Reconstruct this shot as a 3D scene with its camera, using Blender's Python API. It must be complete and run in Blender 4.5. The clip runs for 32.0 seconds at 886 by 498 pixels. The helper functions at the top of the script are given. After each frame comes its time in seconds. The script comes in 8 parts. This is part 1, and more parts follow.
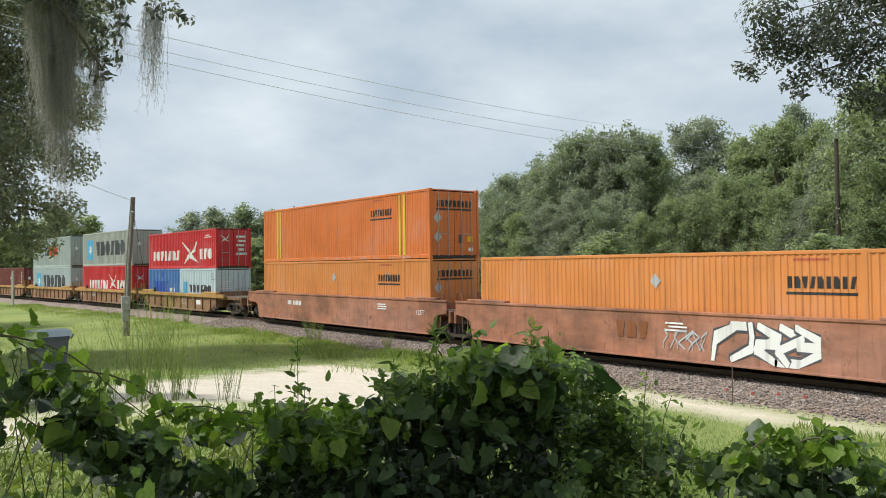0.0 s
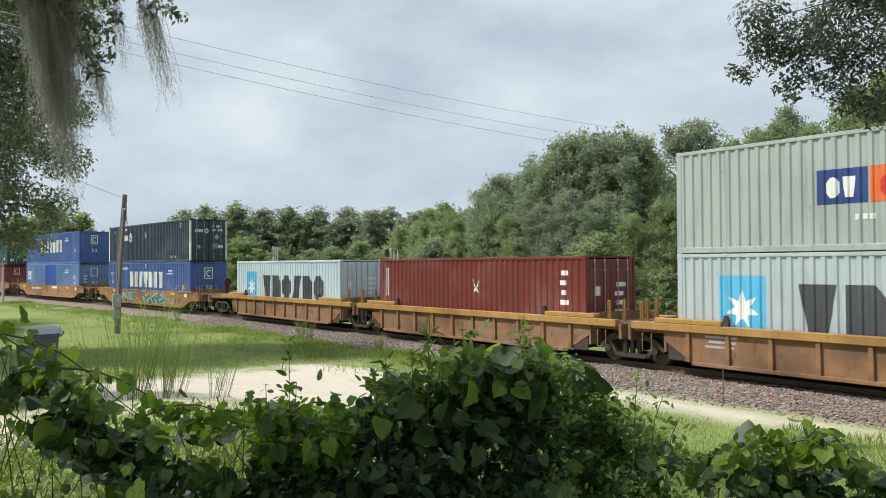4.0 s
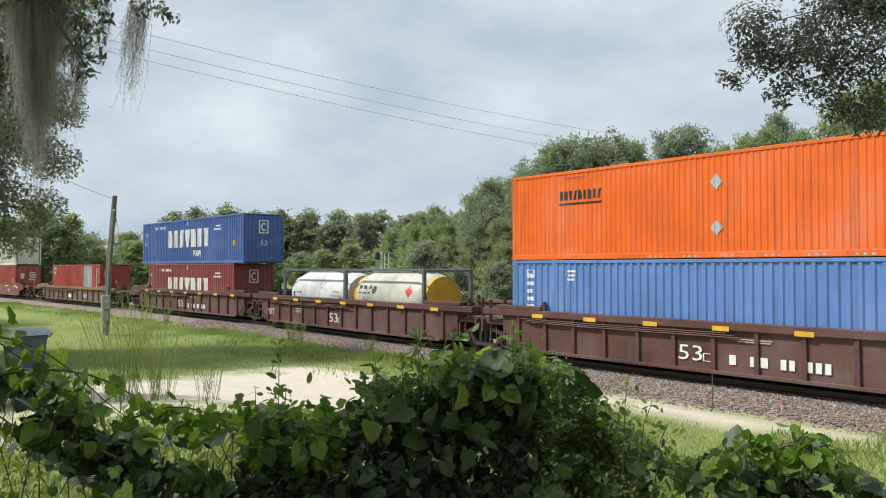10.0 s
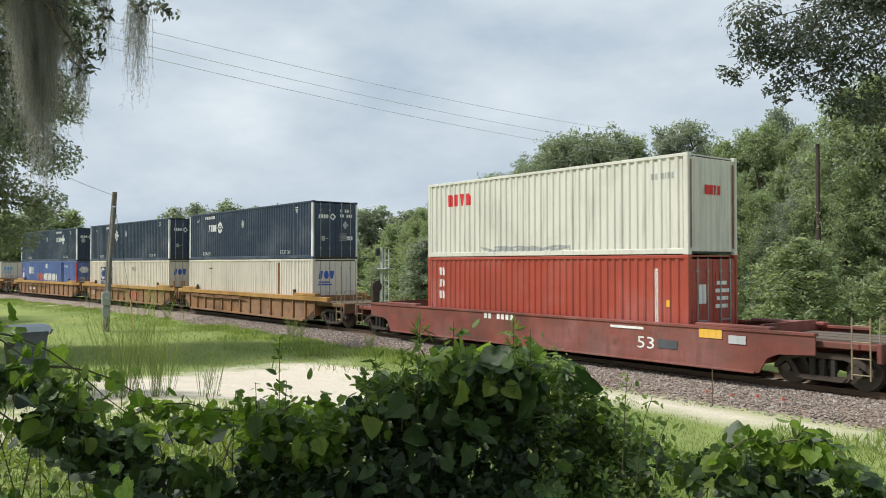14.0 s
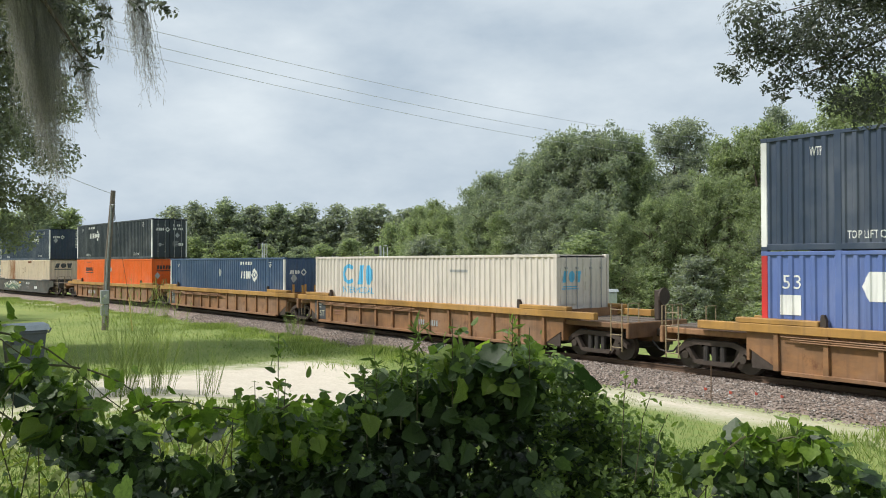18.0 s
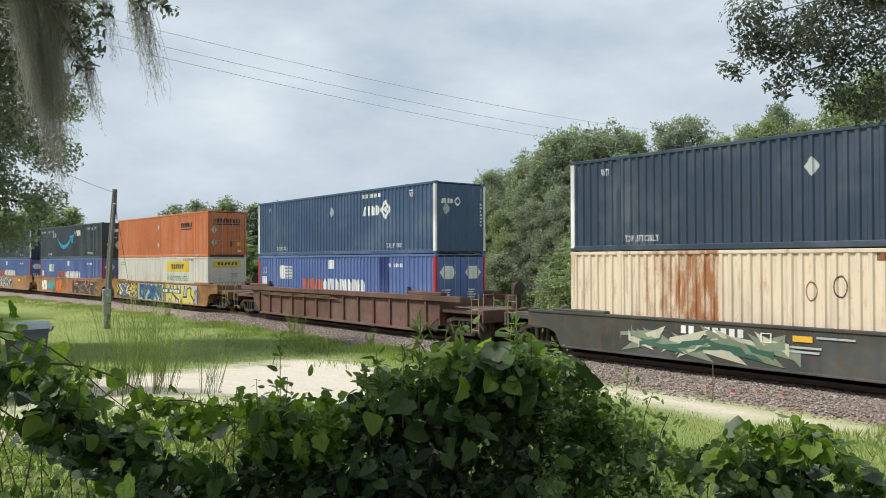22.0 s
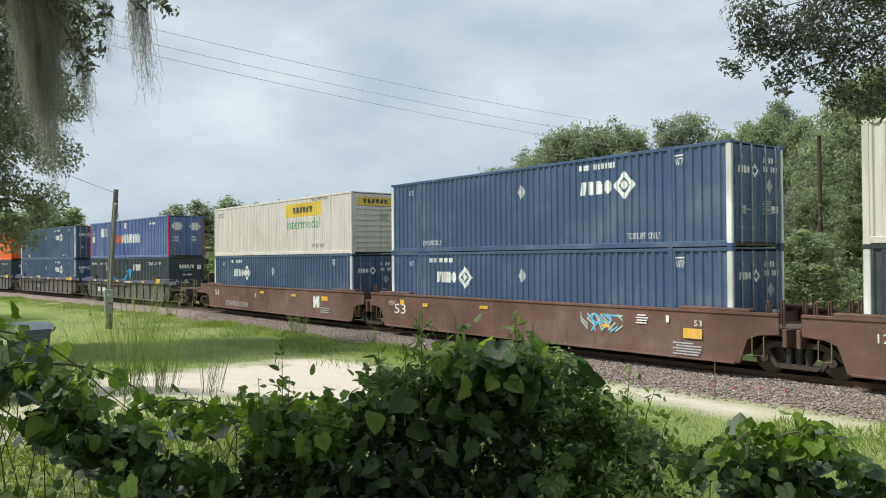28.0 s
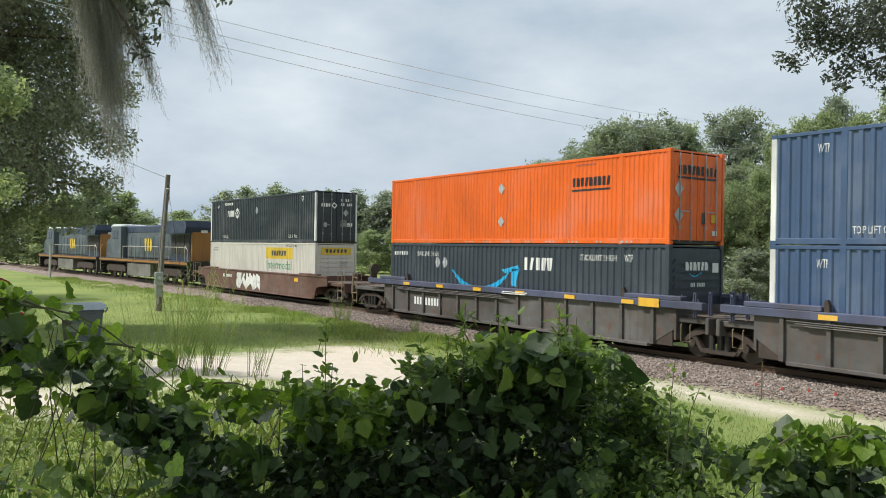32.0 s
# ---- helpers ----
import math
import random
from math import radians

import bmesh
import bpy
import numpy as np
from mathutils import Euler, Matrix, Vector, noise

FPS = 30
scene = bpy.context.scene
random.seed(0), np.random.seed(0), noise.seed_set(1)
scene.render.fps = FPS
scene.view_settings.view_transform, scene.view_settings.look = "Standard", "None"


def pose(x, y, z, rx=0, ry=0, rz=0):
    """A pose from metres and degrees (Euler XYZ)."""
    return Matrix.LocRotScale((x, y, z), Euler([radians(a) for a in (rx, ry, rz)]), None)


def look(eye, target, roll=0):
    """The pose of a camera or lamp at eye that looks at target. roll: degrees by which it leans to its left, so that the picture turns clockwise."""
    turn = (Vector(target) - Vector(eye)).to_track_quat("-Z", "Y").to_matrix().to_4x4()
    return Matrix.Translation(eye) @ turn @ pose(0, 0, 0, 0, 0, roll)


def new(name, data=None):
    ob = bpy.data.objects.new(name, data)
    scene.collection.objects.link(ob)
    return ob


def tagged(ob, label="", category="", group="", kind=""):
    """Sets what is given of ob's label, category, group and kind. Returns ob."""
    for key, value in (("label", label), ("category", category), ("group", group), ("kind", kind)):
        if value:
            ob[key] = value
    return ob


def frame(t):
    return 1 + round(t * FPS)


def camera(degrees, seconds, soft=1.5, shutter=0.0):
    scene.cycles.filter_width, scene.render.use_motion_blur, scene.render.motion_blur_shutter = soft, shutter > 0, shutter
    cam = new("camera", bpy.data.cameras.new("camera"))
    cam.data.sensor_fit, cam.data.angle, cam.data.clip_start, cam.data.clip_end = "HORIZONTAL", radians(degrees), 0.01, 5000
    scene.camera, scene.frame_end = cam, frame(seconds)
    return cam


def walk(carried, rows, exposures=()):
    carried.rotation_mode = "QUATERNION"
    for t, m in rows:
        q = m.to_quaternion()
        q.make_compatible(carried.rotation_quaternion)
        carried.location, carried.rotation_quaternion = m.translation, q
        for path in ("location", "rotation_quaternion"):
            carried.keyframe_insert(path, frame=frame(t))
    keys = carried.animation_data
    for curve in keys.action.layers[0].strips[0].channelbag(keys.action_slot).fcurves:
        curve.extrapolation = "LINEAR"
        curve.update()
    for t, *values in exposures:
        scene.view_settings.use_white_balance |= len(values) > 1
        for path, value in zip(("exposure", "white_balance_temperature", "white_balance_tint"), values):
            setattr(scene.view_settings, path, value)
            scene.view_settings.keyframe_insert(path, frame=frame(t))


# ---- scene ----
EYE = 3.45          # camera height over the lawn
RAIL = 0.42         # top of rail
SIDE = 19.22        # near face of the containers
MID = SIDE + 1.3    # middle of the track
FLOOR = 0.81        # floor of the wells

cam = camera(57.75, 32.0, soft=1.0, shutter=0.03)
walk(cam, [
    (0, pose(0, 0, EYE, 91.127, 0.712, 53.260)),
    (0.5, pose(0, 0, EYE, 91.141, 0.682, 53.189)),
    (1, pose(0, 0, EYE, 91.142, 0.635, 53.096)),
    (1.5, pose(0, 0, EYE, 91.130, 0.566, 53.000)),
    (2, pose(0, 0, EYE, 91.118, 0.487, 52.909)),
    (2.5, pose(0, 0, EYE, 91.123, 0.411, 52.826)),
    (3, pose(0, 0, EYE, 91.134, 0.349, 52.762)),
    (3.5, pose(0, 0, EYE, 91.139, 0.315, 52.717)),
    (5.5, pose(0, 0, EYE, 90.947, 0.314, 52.795)),
    (6, pose(0, 0, EYE, 91.013, 0.321, 52.763)),
    (6.5, pose(0, 0, EYE, 91.083, 0.297, 52.713)),
    (7, pose(0, 0, EYE, 91.162, 0.237, 52.640)),
    (7.5, pose(0, 0, EYE, 91.239, 0.168, 52.538)),
    (8, pose(0, 0, EYE, 91.307, 0.101, 52.414)),
    (8.5, pose(0, 0, EYE, 91.353, 0.030, 52.292)),
    (9, pose(0, 0, EYE, 91.375, -0.030, 52.192)),
    (9.5, pose(0, 0, EYE, 91.375, -0.055, 52.121)),
    (10, pose(0, 0, EYE, 91.350, -0.048, 52.073)),
    (10.5, pose(0, 0, EYE, 91.302, -0.030, 52.045)),
    (11, pose(0, 0, EYE, 91.228, -0.014, 52.042)),
    (11.5, pose(0, 0, EYE, 91.134, 0.004, 52.064)),
    (12, pose(0, 0, EYE, 91.047, 0.030, 52.100)),
    (12.5, pose(0, 0, EYE, 90.990, 0.048, 52.126)),
    (13, pose(0, 0, EYE, 90.981, 0.040, 52.132)),
    (13.5, pose(0, 0, EYE, 91.015, 0.025, 52.114)),
    (14, pose(0, 0, EYE, 91.064, 0.019, 52.082)),
    (14.5, pose(0, 0, EYE, 91.105, 0.019, 52.043)),
    (16.5, pose(0, 0, EYE, 91.227, 0.029, 51.868)),
    (17, pose(0, 0, EYE, 91.143, 0.056, 51.904)),
    (17.5, pose(0, 0, EYE, 91.039, 0.075, 51.947)),
    (18, pose(0, 0, EYE, 90.928, 0.095, 51.995)),
    (18.5, pose(0, 0, EYE, 90.836, 0.119, 52.039)),
    (19, pose(0, 0, EYE, 90.774, 0.136, 52.073)),
    (19.5, pose(0, 0, EYE, 90.730, 0.135, 52.107)),
    (20, pose(0, 0, EYE, 90.700, 0.140, 52.136)),
    (20.5, pose(0, 0, EYE, 90.706, 0.150, 52.148)),
    (21, pose(0, 0, EYE, 90.749, 0.140, 52.141)),
    (21.5, pose(0, 0, EYE, 90.795, 0.137, 52.120)),
    (22, pose(0, 0, EYE, 90.802, 0.167, 52.113)),
    (22.5, pose(0, 0, EYE, 90.758, 0.225, 52.138)),
    (23, pose(0, 0, EYE, 90.686, 0.290, 52.179)),
    (23.5, pose(0, 0, EYE, 90.627, 0.336, 52.219)),
    (24, pose(0, 0, EYE, 90.589, 0.364, 52.249)),
    (24.5, pose(0, 0, EYE, 90.560, 0.399, 52.274)),
    (25, pose(0, 0, EYE, 90.523, 0.453, 52.307)),
    (25.5, pose(0, 0, EYE, 90.483, 0.521, 52.335)),
    (27.5, pose(0, 0, EYE, 90.675, 0.485, 52.207)),
    (28, pose(0, 0, EYE, 90.702, 0.443, 52.208)),
    (28.5, pose(0, 0, EYE, 90.687, 0.412, 52.433)),
    (29, pose(0, 0, EYE, 90.616, 0.080, 53.098)),
    (29.5, pose(0, 0, EYE, 90.481, -0.412, 54.163)),
    (30, pose(0, 0, EYE, 90.216, -0.933, 55.196)),
    (30.5, pose(0, 0, EYE, 90.011, -1.382, 56.036)),
    (31, pose(0, 0, EYE, 89.788, -1.365, 56.332)),
    (31.5, pose(0, 0, EYE, 89.840, -1.234, 56.099)),
    (32, pose(0, 0, EYE, 90.042, -0.907, 55.377)),
])

# ---- sky, sun, exposure ----
SUN_EL, SUN_AZ = 52.0, 211.0   # elevation; compass angle of the sun, clockwise from +y
world = bpy.data.worlds.new("overcast_sky")
scene.world = world
world.use_nodes = True
wn, wl = world.node_tree.nodes, world.node_tree.links
wn.clear()
w_out = wn.new("ShaderNodeOutputWorld")
w_mix = wn.new("ShaderNodeMixShader")
w_blue = wn.new("ShaderNodeBackground")
w_cloud = wn.new("ShaderNodeBackground")
w_sky = wn.new("ShaderNodeTexSky")
w_sky.sky_type, w_sky.sun_disc = "NISHITA", False
w_sky.sun_elevation, w_sky.sun_rotation = radians(SUN_EL), radians(SUN_AZ)
w_blue.inputs["Strength"].default_value = 0.12
w_co = wn.new("ShaderNodeTexCoord")
w_map = wn.new("ShaderNodeMapping")
w_map.inputs["Scale"].default_value = (1.3, 1.3, 3.0)
w_n1 = wn.new("ShaderNodeTexNoise")
w_n1.inputs["Scale"].default_value, w_n1.inputs["Detail"].default_value, w_n1.inputs["Roughness"].default_value = 2.2, 7.0, 0.55
w_r1 = wn.new("ShaderNodeValToRGB")
w_r1.color_ramp.elements[0].position, w_r1.color_ramp.elements[0].color = 0.33, (0.47, 0.575, 0.685, 1)
w_r1.color_ramp.elements[1].position, w_r1.color_ramp.elements[1].color = 0.68, (0.80, 0.885, 0.945, 1)
w_n2 = wn.new("ShaderNodeTexNoise")
w_n2.inputs["Scale"].default_value, w_n2.inputs["Detail"].default_value = 1.3, 5.0
w_r2 = wn.new("ShaderNodeValToRGB")
w_r2.color_ramp.elements[0].position, w_r2.color_ramp.elements[0].color = 0.28, (0.35, 0.35, 0.35, 1)
w_r2.color_ramp.elements[1].position, w_r2.color_ramp.elements[1].color = 0.45, (1, 1, 1, 1)
wl.new(w_co.outputs["Generated"], w_map.inputs["Vector"])
wl.new(w_map.outputs["Vector"], w_n1.inputs["Vector"])
wl.new(w_map.outputs["Vector"], w_n2.inputs["Vector"])
wl.new(w_n1.outputs["Fac"], w_r1.inputs["Fac"])
wl.new(w_n2.outputs["Fac"], w_r2.inputs["Fac"])
wl.new(w_r1.outputs["Color"], w_cloud.inputs["Color"])
wl.new(w_sky.outputs["Color"], w_blue.inputs["Color"])
wl.new(w_r2.outputs["Color"], w_mix.inputs["Fac"])
wl.new(w_blue.outputs["Background"], w_mix.inputs[1])
wl.new(w_cloud.outputs["Background"], w_mix.inputs[2])
wl.new(w_mix.outputs["Shader"], w_out.inputs["Surface"])
w_cloud.inputs["Strength"].default_value = 0.95

sun = new("sun", bpy.data.lights.new("sun", "SUN"))
sun.data.energy, sun.data.angle, sun.data.color = 4.5, radians(6), (1.0, 0.975, 0.935)
_az = radians(SUN_AZ)
sun.matrix_basis = look((math.sin(_az) * math.cos(radians(SUN_EL)) * 200, math.cos(_az) * math.cos(radians(SUN_EL)) * 200, math.sin(radians(SUN_EL)) * 200), (0, 0, 0))
scene.view_settings.exposure = 0.0

# ---- materials ----
MATS = {}


def nodes_of(name):
    m = bpy.data.materials.new(name)
    m.use_nodes = True
    nt = m.node_tree
    return m, nt, nt.nodes["Principled BSDF"]


def ramp(nt, fac, stops):
    r = nt.nodes.new("ShaderNodeValToRGB")
    while len(r.color_ramp.elements) < len(stops):
        r.color_ramp.elements.new(0.5)
    for e, (p, c) in zip(r.color_ramp.elements, stops):
        e.position, e.color = p, (*c, 1)
    nt.links.new(fac, r.inputs["Fac"])
    return r.outputs["Color"]


def tex(nt, vec, scale, detail=4.0, rough=0.55, stretch=(1, 1, 1)):
    m = nt.nodes.new("ShaderNodeMapping")
    m.inputs["Scale"].default_value = stretch
    nt.links.new(vec, m.inputs["Vector"])
    n = nt.nodes.new("ShaderNodeTexNoise")
    n.inputs["Scale"].default_value, n.inputs["Detail"].default_value, n.inputs["Roughness"].default_value = scale, detail, rough
    nt.links.new(m.outputs["Vector"], n.inputs["Vector"])
    return n.outputs["Fac"]


def blend(nt, fac, a, b, mode="MIX"):
    m = nt.nodes.new("ShaderNodeMix")
    m.data_type, m.blend_type = "RGBA", mode
    for s, val in ((m.inputs[0], fac), (m.inputs[6], a), (m.inputs[7], b)):
        if isinstance(val, (int, float)):
            s.default_value = val
        elif isinstance(val, tuple):
            s.default_value = (*val, 1)
        else:
            nt.links.new(val, s)
    return m.outputs[2]


def bump(nt, bs, height, strength=0.3, dist=0.02):
    b = nt.nodes.new("ShaderNodeBump")
    b.inputs["Strength"].default_value, b.inputs["Distance"].default_value = strength, dist
    nt.links.new(height, b.inputs["Height"])
    nt.links.new(b.outputs["Normal"], bs.inputs["Normal"])


def object_co(nt):
    return nt.nodes.new("ShaderNodeTexCoord").outputs["Object"]


def island(nt):
    return nt.nodes.new("ShaderNodeNewGeometry").outputs["Random Per Island"]


def paint(name, col, rough=0.5, rust=0.25, fade=0.2, grime=0.35, rust_col=(0.13, 0.05, 0.022), metal=0.0, dirt=0.0, band=None):
    """Weathered paint on steel: faded patches, streaks that run down, rust spots."""
    if name in MATS:
        return MATS[name]
    m, nt, bs = nodes_of(name)
    co = object_co(nt)
    pale = tuple(c + (0.55 - c) * fade for c in col)
    dark = tuple(c * (1 - grime) for c in col)
    base = ramp(nt, tex(nt, co, 0.45, 5), [(0.35, dark), (0.5, col), (0.72, pale)])
    streak = ramp(nt, tex(nt, co, 1.0, 3, 0.6, (5.0, 5.0, 0.35)), [(0.52, (0, 0, 0)), (0.78, (1, 1, 1))])
    c1 = blend(nt, streak, base, tuple(c * 0.62 + 0.02 for c in col))
    spots = ramp(nt, tex(nt, co, 2.6, 8, 0.7, (1.0, 1.0, 0.6)), [(0.70 - 0.16 * rust, (0, 0, 0)), (0.80 - 0.12 * rust, (1, 1, 1))])
    c2 = blend(nt, spots, c1, rust_col) if rust > 0 else c1
    if dirt:
        film = ramp(nt, tex(nt, co, 0.9, 9, 0.68, (0.7, 0.7, 1.6)), [(0.36, (0, 0, 0)), (0.66, (dirt, dirt, dirt))])
        c2 = blend(nt, film, c2, (0.085, 0.058, 0.042))
        run = ramp(nt, tex(nt, co, 1.0, 5, 0.7, (7.0, 7.0, 0.5)), [(0.55, (0, 0, 0)), (0.72, (dirt, dirt, dirt))])
        c2 = blend(nt, run, c2, (0.15, 0.07, 0.035))
    if band:
        # rust that has run down one stretch of the wall
        sx = nt.nodes.new("ShaderNodeSeparateXYZ")
        nt.links.new(co, sx.inputs[0])
        r = nt.nodes.new("ShaderNodeMapRange")
        r.interpolation_type = "SMOOTHSTEP"
        r.inputs[1].default_value, r.inputs[2].default_value = band[0], band[1]
        nt.links.new(sx.outputs["X"], r.inputs[0])
        r2 = nt.nodes.new("ShaderNodeMapRange")
        r2.inputs[1].default_value, r2.inputs[2].default_value, r2.inputs[3].default_value, r2.inputs[4].default_value = band[1], band[1] + 0.12, 1.0, 0.0
        nt.links.new(sx.outputs["X"], r2.inputs[0])
        mu = nt.nodes.new("ShaderNodeMath")
        mu.operation = "MULTIPLY"
        nt.links.new(r.outputs[0], mu.inputs[0])
        nt.links.new(r2.outputs[0], mu.inputs[1])
        ad = nt.nodes.new("ShaderNodeMath")
        ad.operation = "MULTIPLY_ADD"
        ad.inputs[1].default_value = 0.26
        nt.links.new(mu.outputs[0], ad.inputs[0])
        nt.links.new(tex(nt, co, 1.6, 8, 0.72, (2.6, 2.6, 0.55)), ad.inputs[2])
        c2 = blend(nt, ramp(nt, ad.outputs[0], [(0.56, (0, 0, 0)), (0.78, (1, 1, 1))]), c2, (0.33, 0.135, 0.055))
    nt.links.new(c2, bs.inputs["Base Color"])
    bs.inputs["Roughness"].default_value, bs.inputs["Metallic"].default_value = rough, metal
    rr = ramp(nt, tex(nt, co, 3.0, 4), [(0.3, (rough - 0.1,) * 3), (0.7, (rough + 0.15,) * 3)])
    nt.links.new(rr, bs.inputs["Roughness"])
    bump(nt, bs, tex(nt, co, 14, 5), 0.12, 0.01)
    MATS[name] = m
    return m


def plain(name, col, rough=0.6, metal=0.0, var=0.25, scale=6.0, bmp=0.2):
    """A surface with two scales of variation."""
    if name in MATS:
        return MATS[name]
    m, nt, bs = nodes_of(name)
    co = object_co(nt)
    a = ramp(nt, tex(nt, co, scale, 5), [(0.3, tuple(c * (1 - var) for c in col)), (0.7, tuple(min(1, c * (1 + var)) for c in col))])
    b = blend(nt, 0.5, a, ramp(nt, tex(nt, co, scale * 7, 4), [(0.3, tuple(c * (1 - var) for c in col)), (0.7, tuple(min(1, c * (1 + var)) for c in col))]))
    nt.links.new(b, bs.inputs["Base Color"])
    bs.inputs["Roughness"].default_value, bs.inputs["Metallic"].default_value = rough, metal
    if bmp:
        bump(nt, bs, tex(nt, co, scale * 5, 5), bmp, 0.01)
    MATS[name] = m
    return m


def leafy(name, lo, hi, rough=0.5, through_light=0.35, mottle=0.0, glow=(1.35, 1.42, 0.85)):
    """Leaves that differ one by one, with light coming through them."""
    if name in MATS:
        return MATS[name]
    m, nt, bs = nodes_of(name)
    co = object_co(nt)
    mid = tuple((a + b) / 2 for a, b in zip(lo, hi))
    c = ramp(nt, island(nt), [(0.0, lo), (0.55, mid), (1.0, hi)])
    big = ramp(nt, tex(nt, co, 0.7, 3), [(0.3, (0.7, 0.72, 0.7)), (0.7, (1.15, 1.12, 1.0))])
    c = blend(nt, 1.0, c, big, "MULTIPLY")
    if mottle:
        fine = tex(nt, co, mottle, 4, 0.65)
        c = blend(nt, 1.0, c, ramp(nt, fine, [(0.3, (0.66, 0.70, 0.62)), (0.68, (1.2, 1.15, 1.1))]), "MULTIPLY")
        bump(nt, bs, fine, 0.5, 0.006)
    nt.links.new(c, bs.inputs["Base Color"])
    bs.inputs["Roughness"].default_value = rough
    bs.inputs["Specular IOR Level"].default_value = 0.4
    tl = nt.nodes.new("ShaderNodeBsdfTranslucent")
    nt.links.new(blend(nt, 1.0, c, glow, "MULTIPLY"), tl.inputs["Color"])
    mx = nt.nodes.new("ShaderNodeMixShader")
    mx.inputs["Fac"].default_value = through_light
    out = nt.nodes["Material Output"]
    nt.links.new(bs.outputs["BSDF"], mx.inputs[1])
    nt.links.new(tl.outputs["BSDF"], mx.inputs[2])
    nt.links.new(mx.outputs["Shader"], out.inputs["Surface"])
    MATS[name] = m
    return m


# ---- geometry helpers ----
class Geo:
    """Vertices and faces of one mesh, put together from simple solids."""

    def __init__(self):
        self.v, self.f, self.smooth = [], [], False

    def poly(self, pts):
        n = len(self.v)
        self.v += [tuple(p) for p in pts]
        self.f.append(tuple(range(n, n + len(pts))))
        return self

    def box(self, x0, x1, y0, y1, z0, z1, c=0.0):
        """A box, with chamfered edges where c is given."""
        c = min(c, (x1 - x0) * 0.45, (y1 - y0) * 0.45, (z1 - z0) * 0.45)
        if c <= 0:
            n = len(self.v)
            self.v += [(x, y, z) for x in (x0, x1) for y in (y0, y1) for z in (z0, z1)]
            self.f += [tuple(n + i for i in q) for q in ((0, 1, 3, 2), (4, 6, 7, 5), (0, 4, 5, 1), (2, 3, 7, 6), (0, 2, 6, 4), (1, 5, 7, 3))]
            return self
        n = len(self.v)
        for sx, x in ((1, x0), (-1, x1)):
            for sy, y in ((1, y0), (-1, y1)):
                for sz, z in ((1, z0), (-1, z1)):
                    self.v += [(x, y + sy * c, z + sz * c), (x + sx * c, y, z + sz * c), (x + sx * c, y + sy * c, z)]
        k = lambda ix, iy, iz, a: n + (ix * 4 + iy * 2 + iz) * 3 + a
        for a in (0, 1):
            self.f.append((k(a, 0, 0, 0), k(a, 0, 1, 0), k(a, 1, 1, 0), k(a, 1, 0, 0)))
            self.f.append((k(0, a, 0, 1), k(1, a, 0, 1), k(1, a, 1, 1), k(0, a, 1, 1)))
            self.f.append((k(0, 0, a, 2), k(0, 1, a, 2), k(1, 1, a, 2), k(1, 0, a, 2)))
            for b in (0, 1):
                self.f.append((k(a, b, 0, 0), k(a, b, 1, 0), k(a, b, 1, 1), k(a, b, 0, 1)))
                self.f.append((k(a, 0, b, 0), k(a, 1, b, 0), k(a, 1, b, 2), k(a, 0, b, 2)))
                self.f.append((k(0, a, b, 1), k(1, a, b, 1), k(1, a, b, 2), k(0, a, b, 2)))
                for d in (0, 1):
                    self.f.append((k(a, b, d, 0), k(a, b, d, 1), k(a, b, d, 2)))
        return self

    def prism(self, outline, y0, y1):
        """An outline in x and z, run from y0 to y1."""
        n, m = len(self.v), len(outline)
        self.v += [(x, y0, z) for x, z in outline] + [(x, y1, z) for x, z in outline]
        self.f += [tuple(range(n, n + m)), tuple(range(n + 2 * m - 1, n + m - 1, -1))]
        self.f += [(n + i, n + m + i, n + m + (i + 1) % m, n + (i + 1) % m) for i in range(m)]
        return self

    def rod(self, pts, r, k=6, r2=None):
        """A tube along points, tapering to r2."""
        pts = [Vector(p) for p in pts]
        n, m = len(self.v), len(pts)
        side = None
        for i, p in enumerate(pts):
            d = (pts[min(i + 1, m - 1)] - pts[max(i - 1, 0)]).normalized()
            if side is None:
                side = d.orthogonal().normalized()
            side = (side - d * side.dot(d))
            side = side.normalized() if side.length > 1e-6 else d.orthogonal().normalized()
            up = d.cross(side)
            rr = r if r2 is None else r + (r2 - r) * i / (m - 1)
            for j in range(k):
                a = 2 * math.pi * j / k
                self.v.append(tuple(p + (side * math.cos(a) + up * math.sin(a)) * rr))
        for i in range(m - 1):
            for j in range(k):
                a, b = n + i * k + j, n + i * k + (j + 1) % k
                self.f.append((a, b, b + k, a + k))
        self.f += [tuple(n + j for j in range(k - 1, -1, -1)), tuple(n + (m - 1) * k + j for j in range(k))]
        return self

    def mesh(self, name, material):
        me = bpy.data.meshes.new(name)
        me.from_pydata(self.v, [], self.f)
        me.materials.append(material)
        if self.smooth:
            me.shade_smooth()
        me.update()
        return me


MESHES = {}


def part(name, geo, material, parent=None, label="", key=None, at=None):
    """Links a mesh as ONE object under a thing or a part. key: the mesh is shared under it; geo may be a function then."""
    full = (key, material.name) if key is not None else None
    me = MESHES.get(full) if full else None
    if me is None:
        g = geo() if callable(geo) else geo
        me = g.mesh(name, material)
        if full:
            MESHES[full] = me
    ob = new(name, me)
    if parent is not None:
        ob.parent = parent
    if at is not None:
        ob.matrix_basis = at if isinstance(at, Matrix) else Matrix.Translation(at)
    if label:
        tagged(ob, label)
    return ob


def thing(name, label, category, group="", at=None, kind=""):
    ob = new(name)
    ob.empty_display_size = 0.2
    if at is not None:
        ob.matrix_basis = at if isinstance(at, Matrix) else Matrix.Translation(at)
    return tagged(ob, label, category, group, kind)


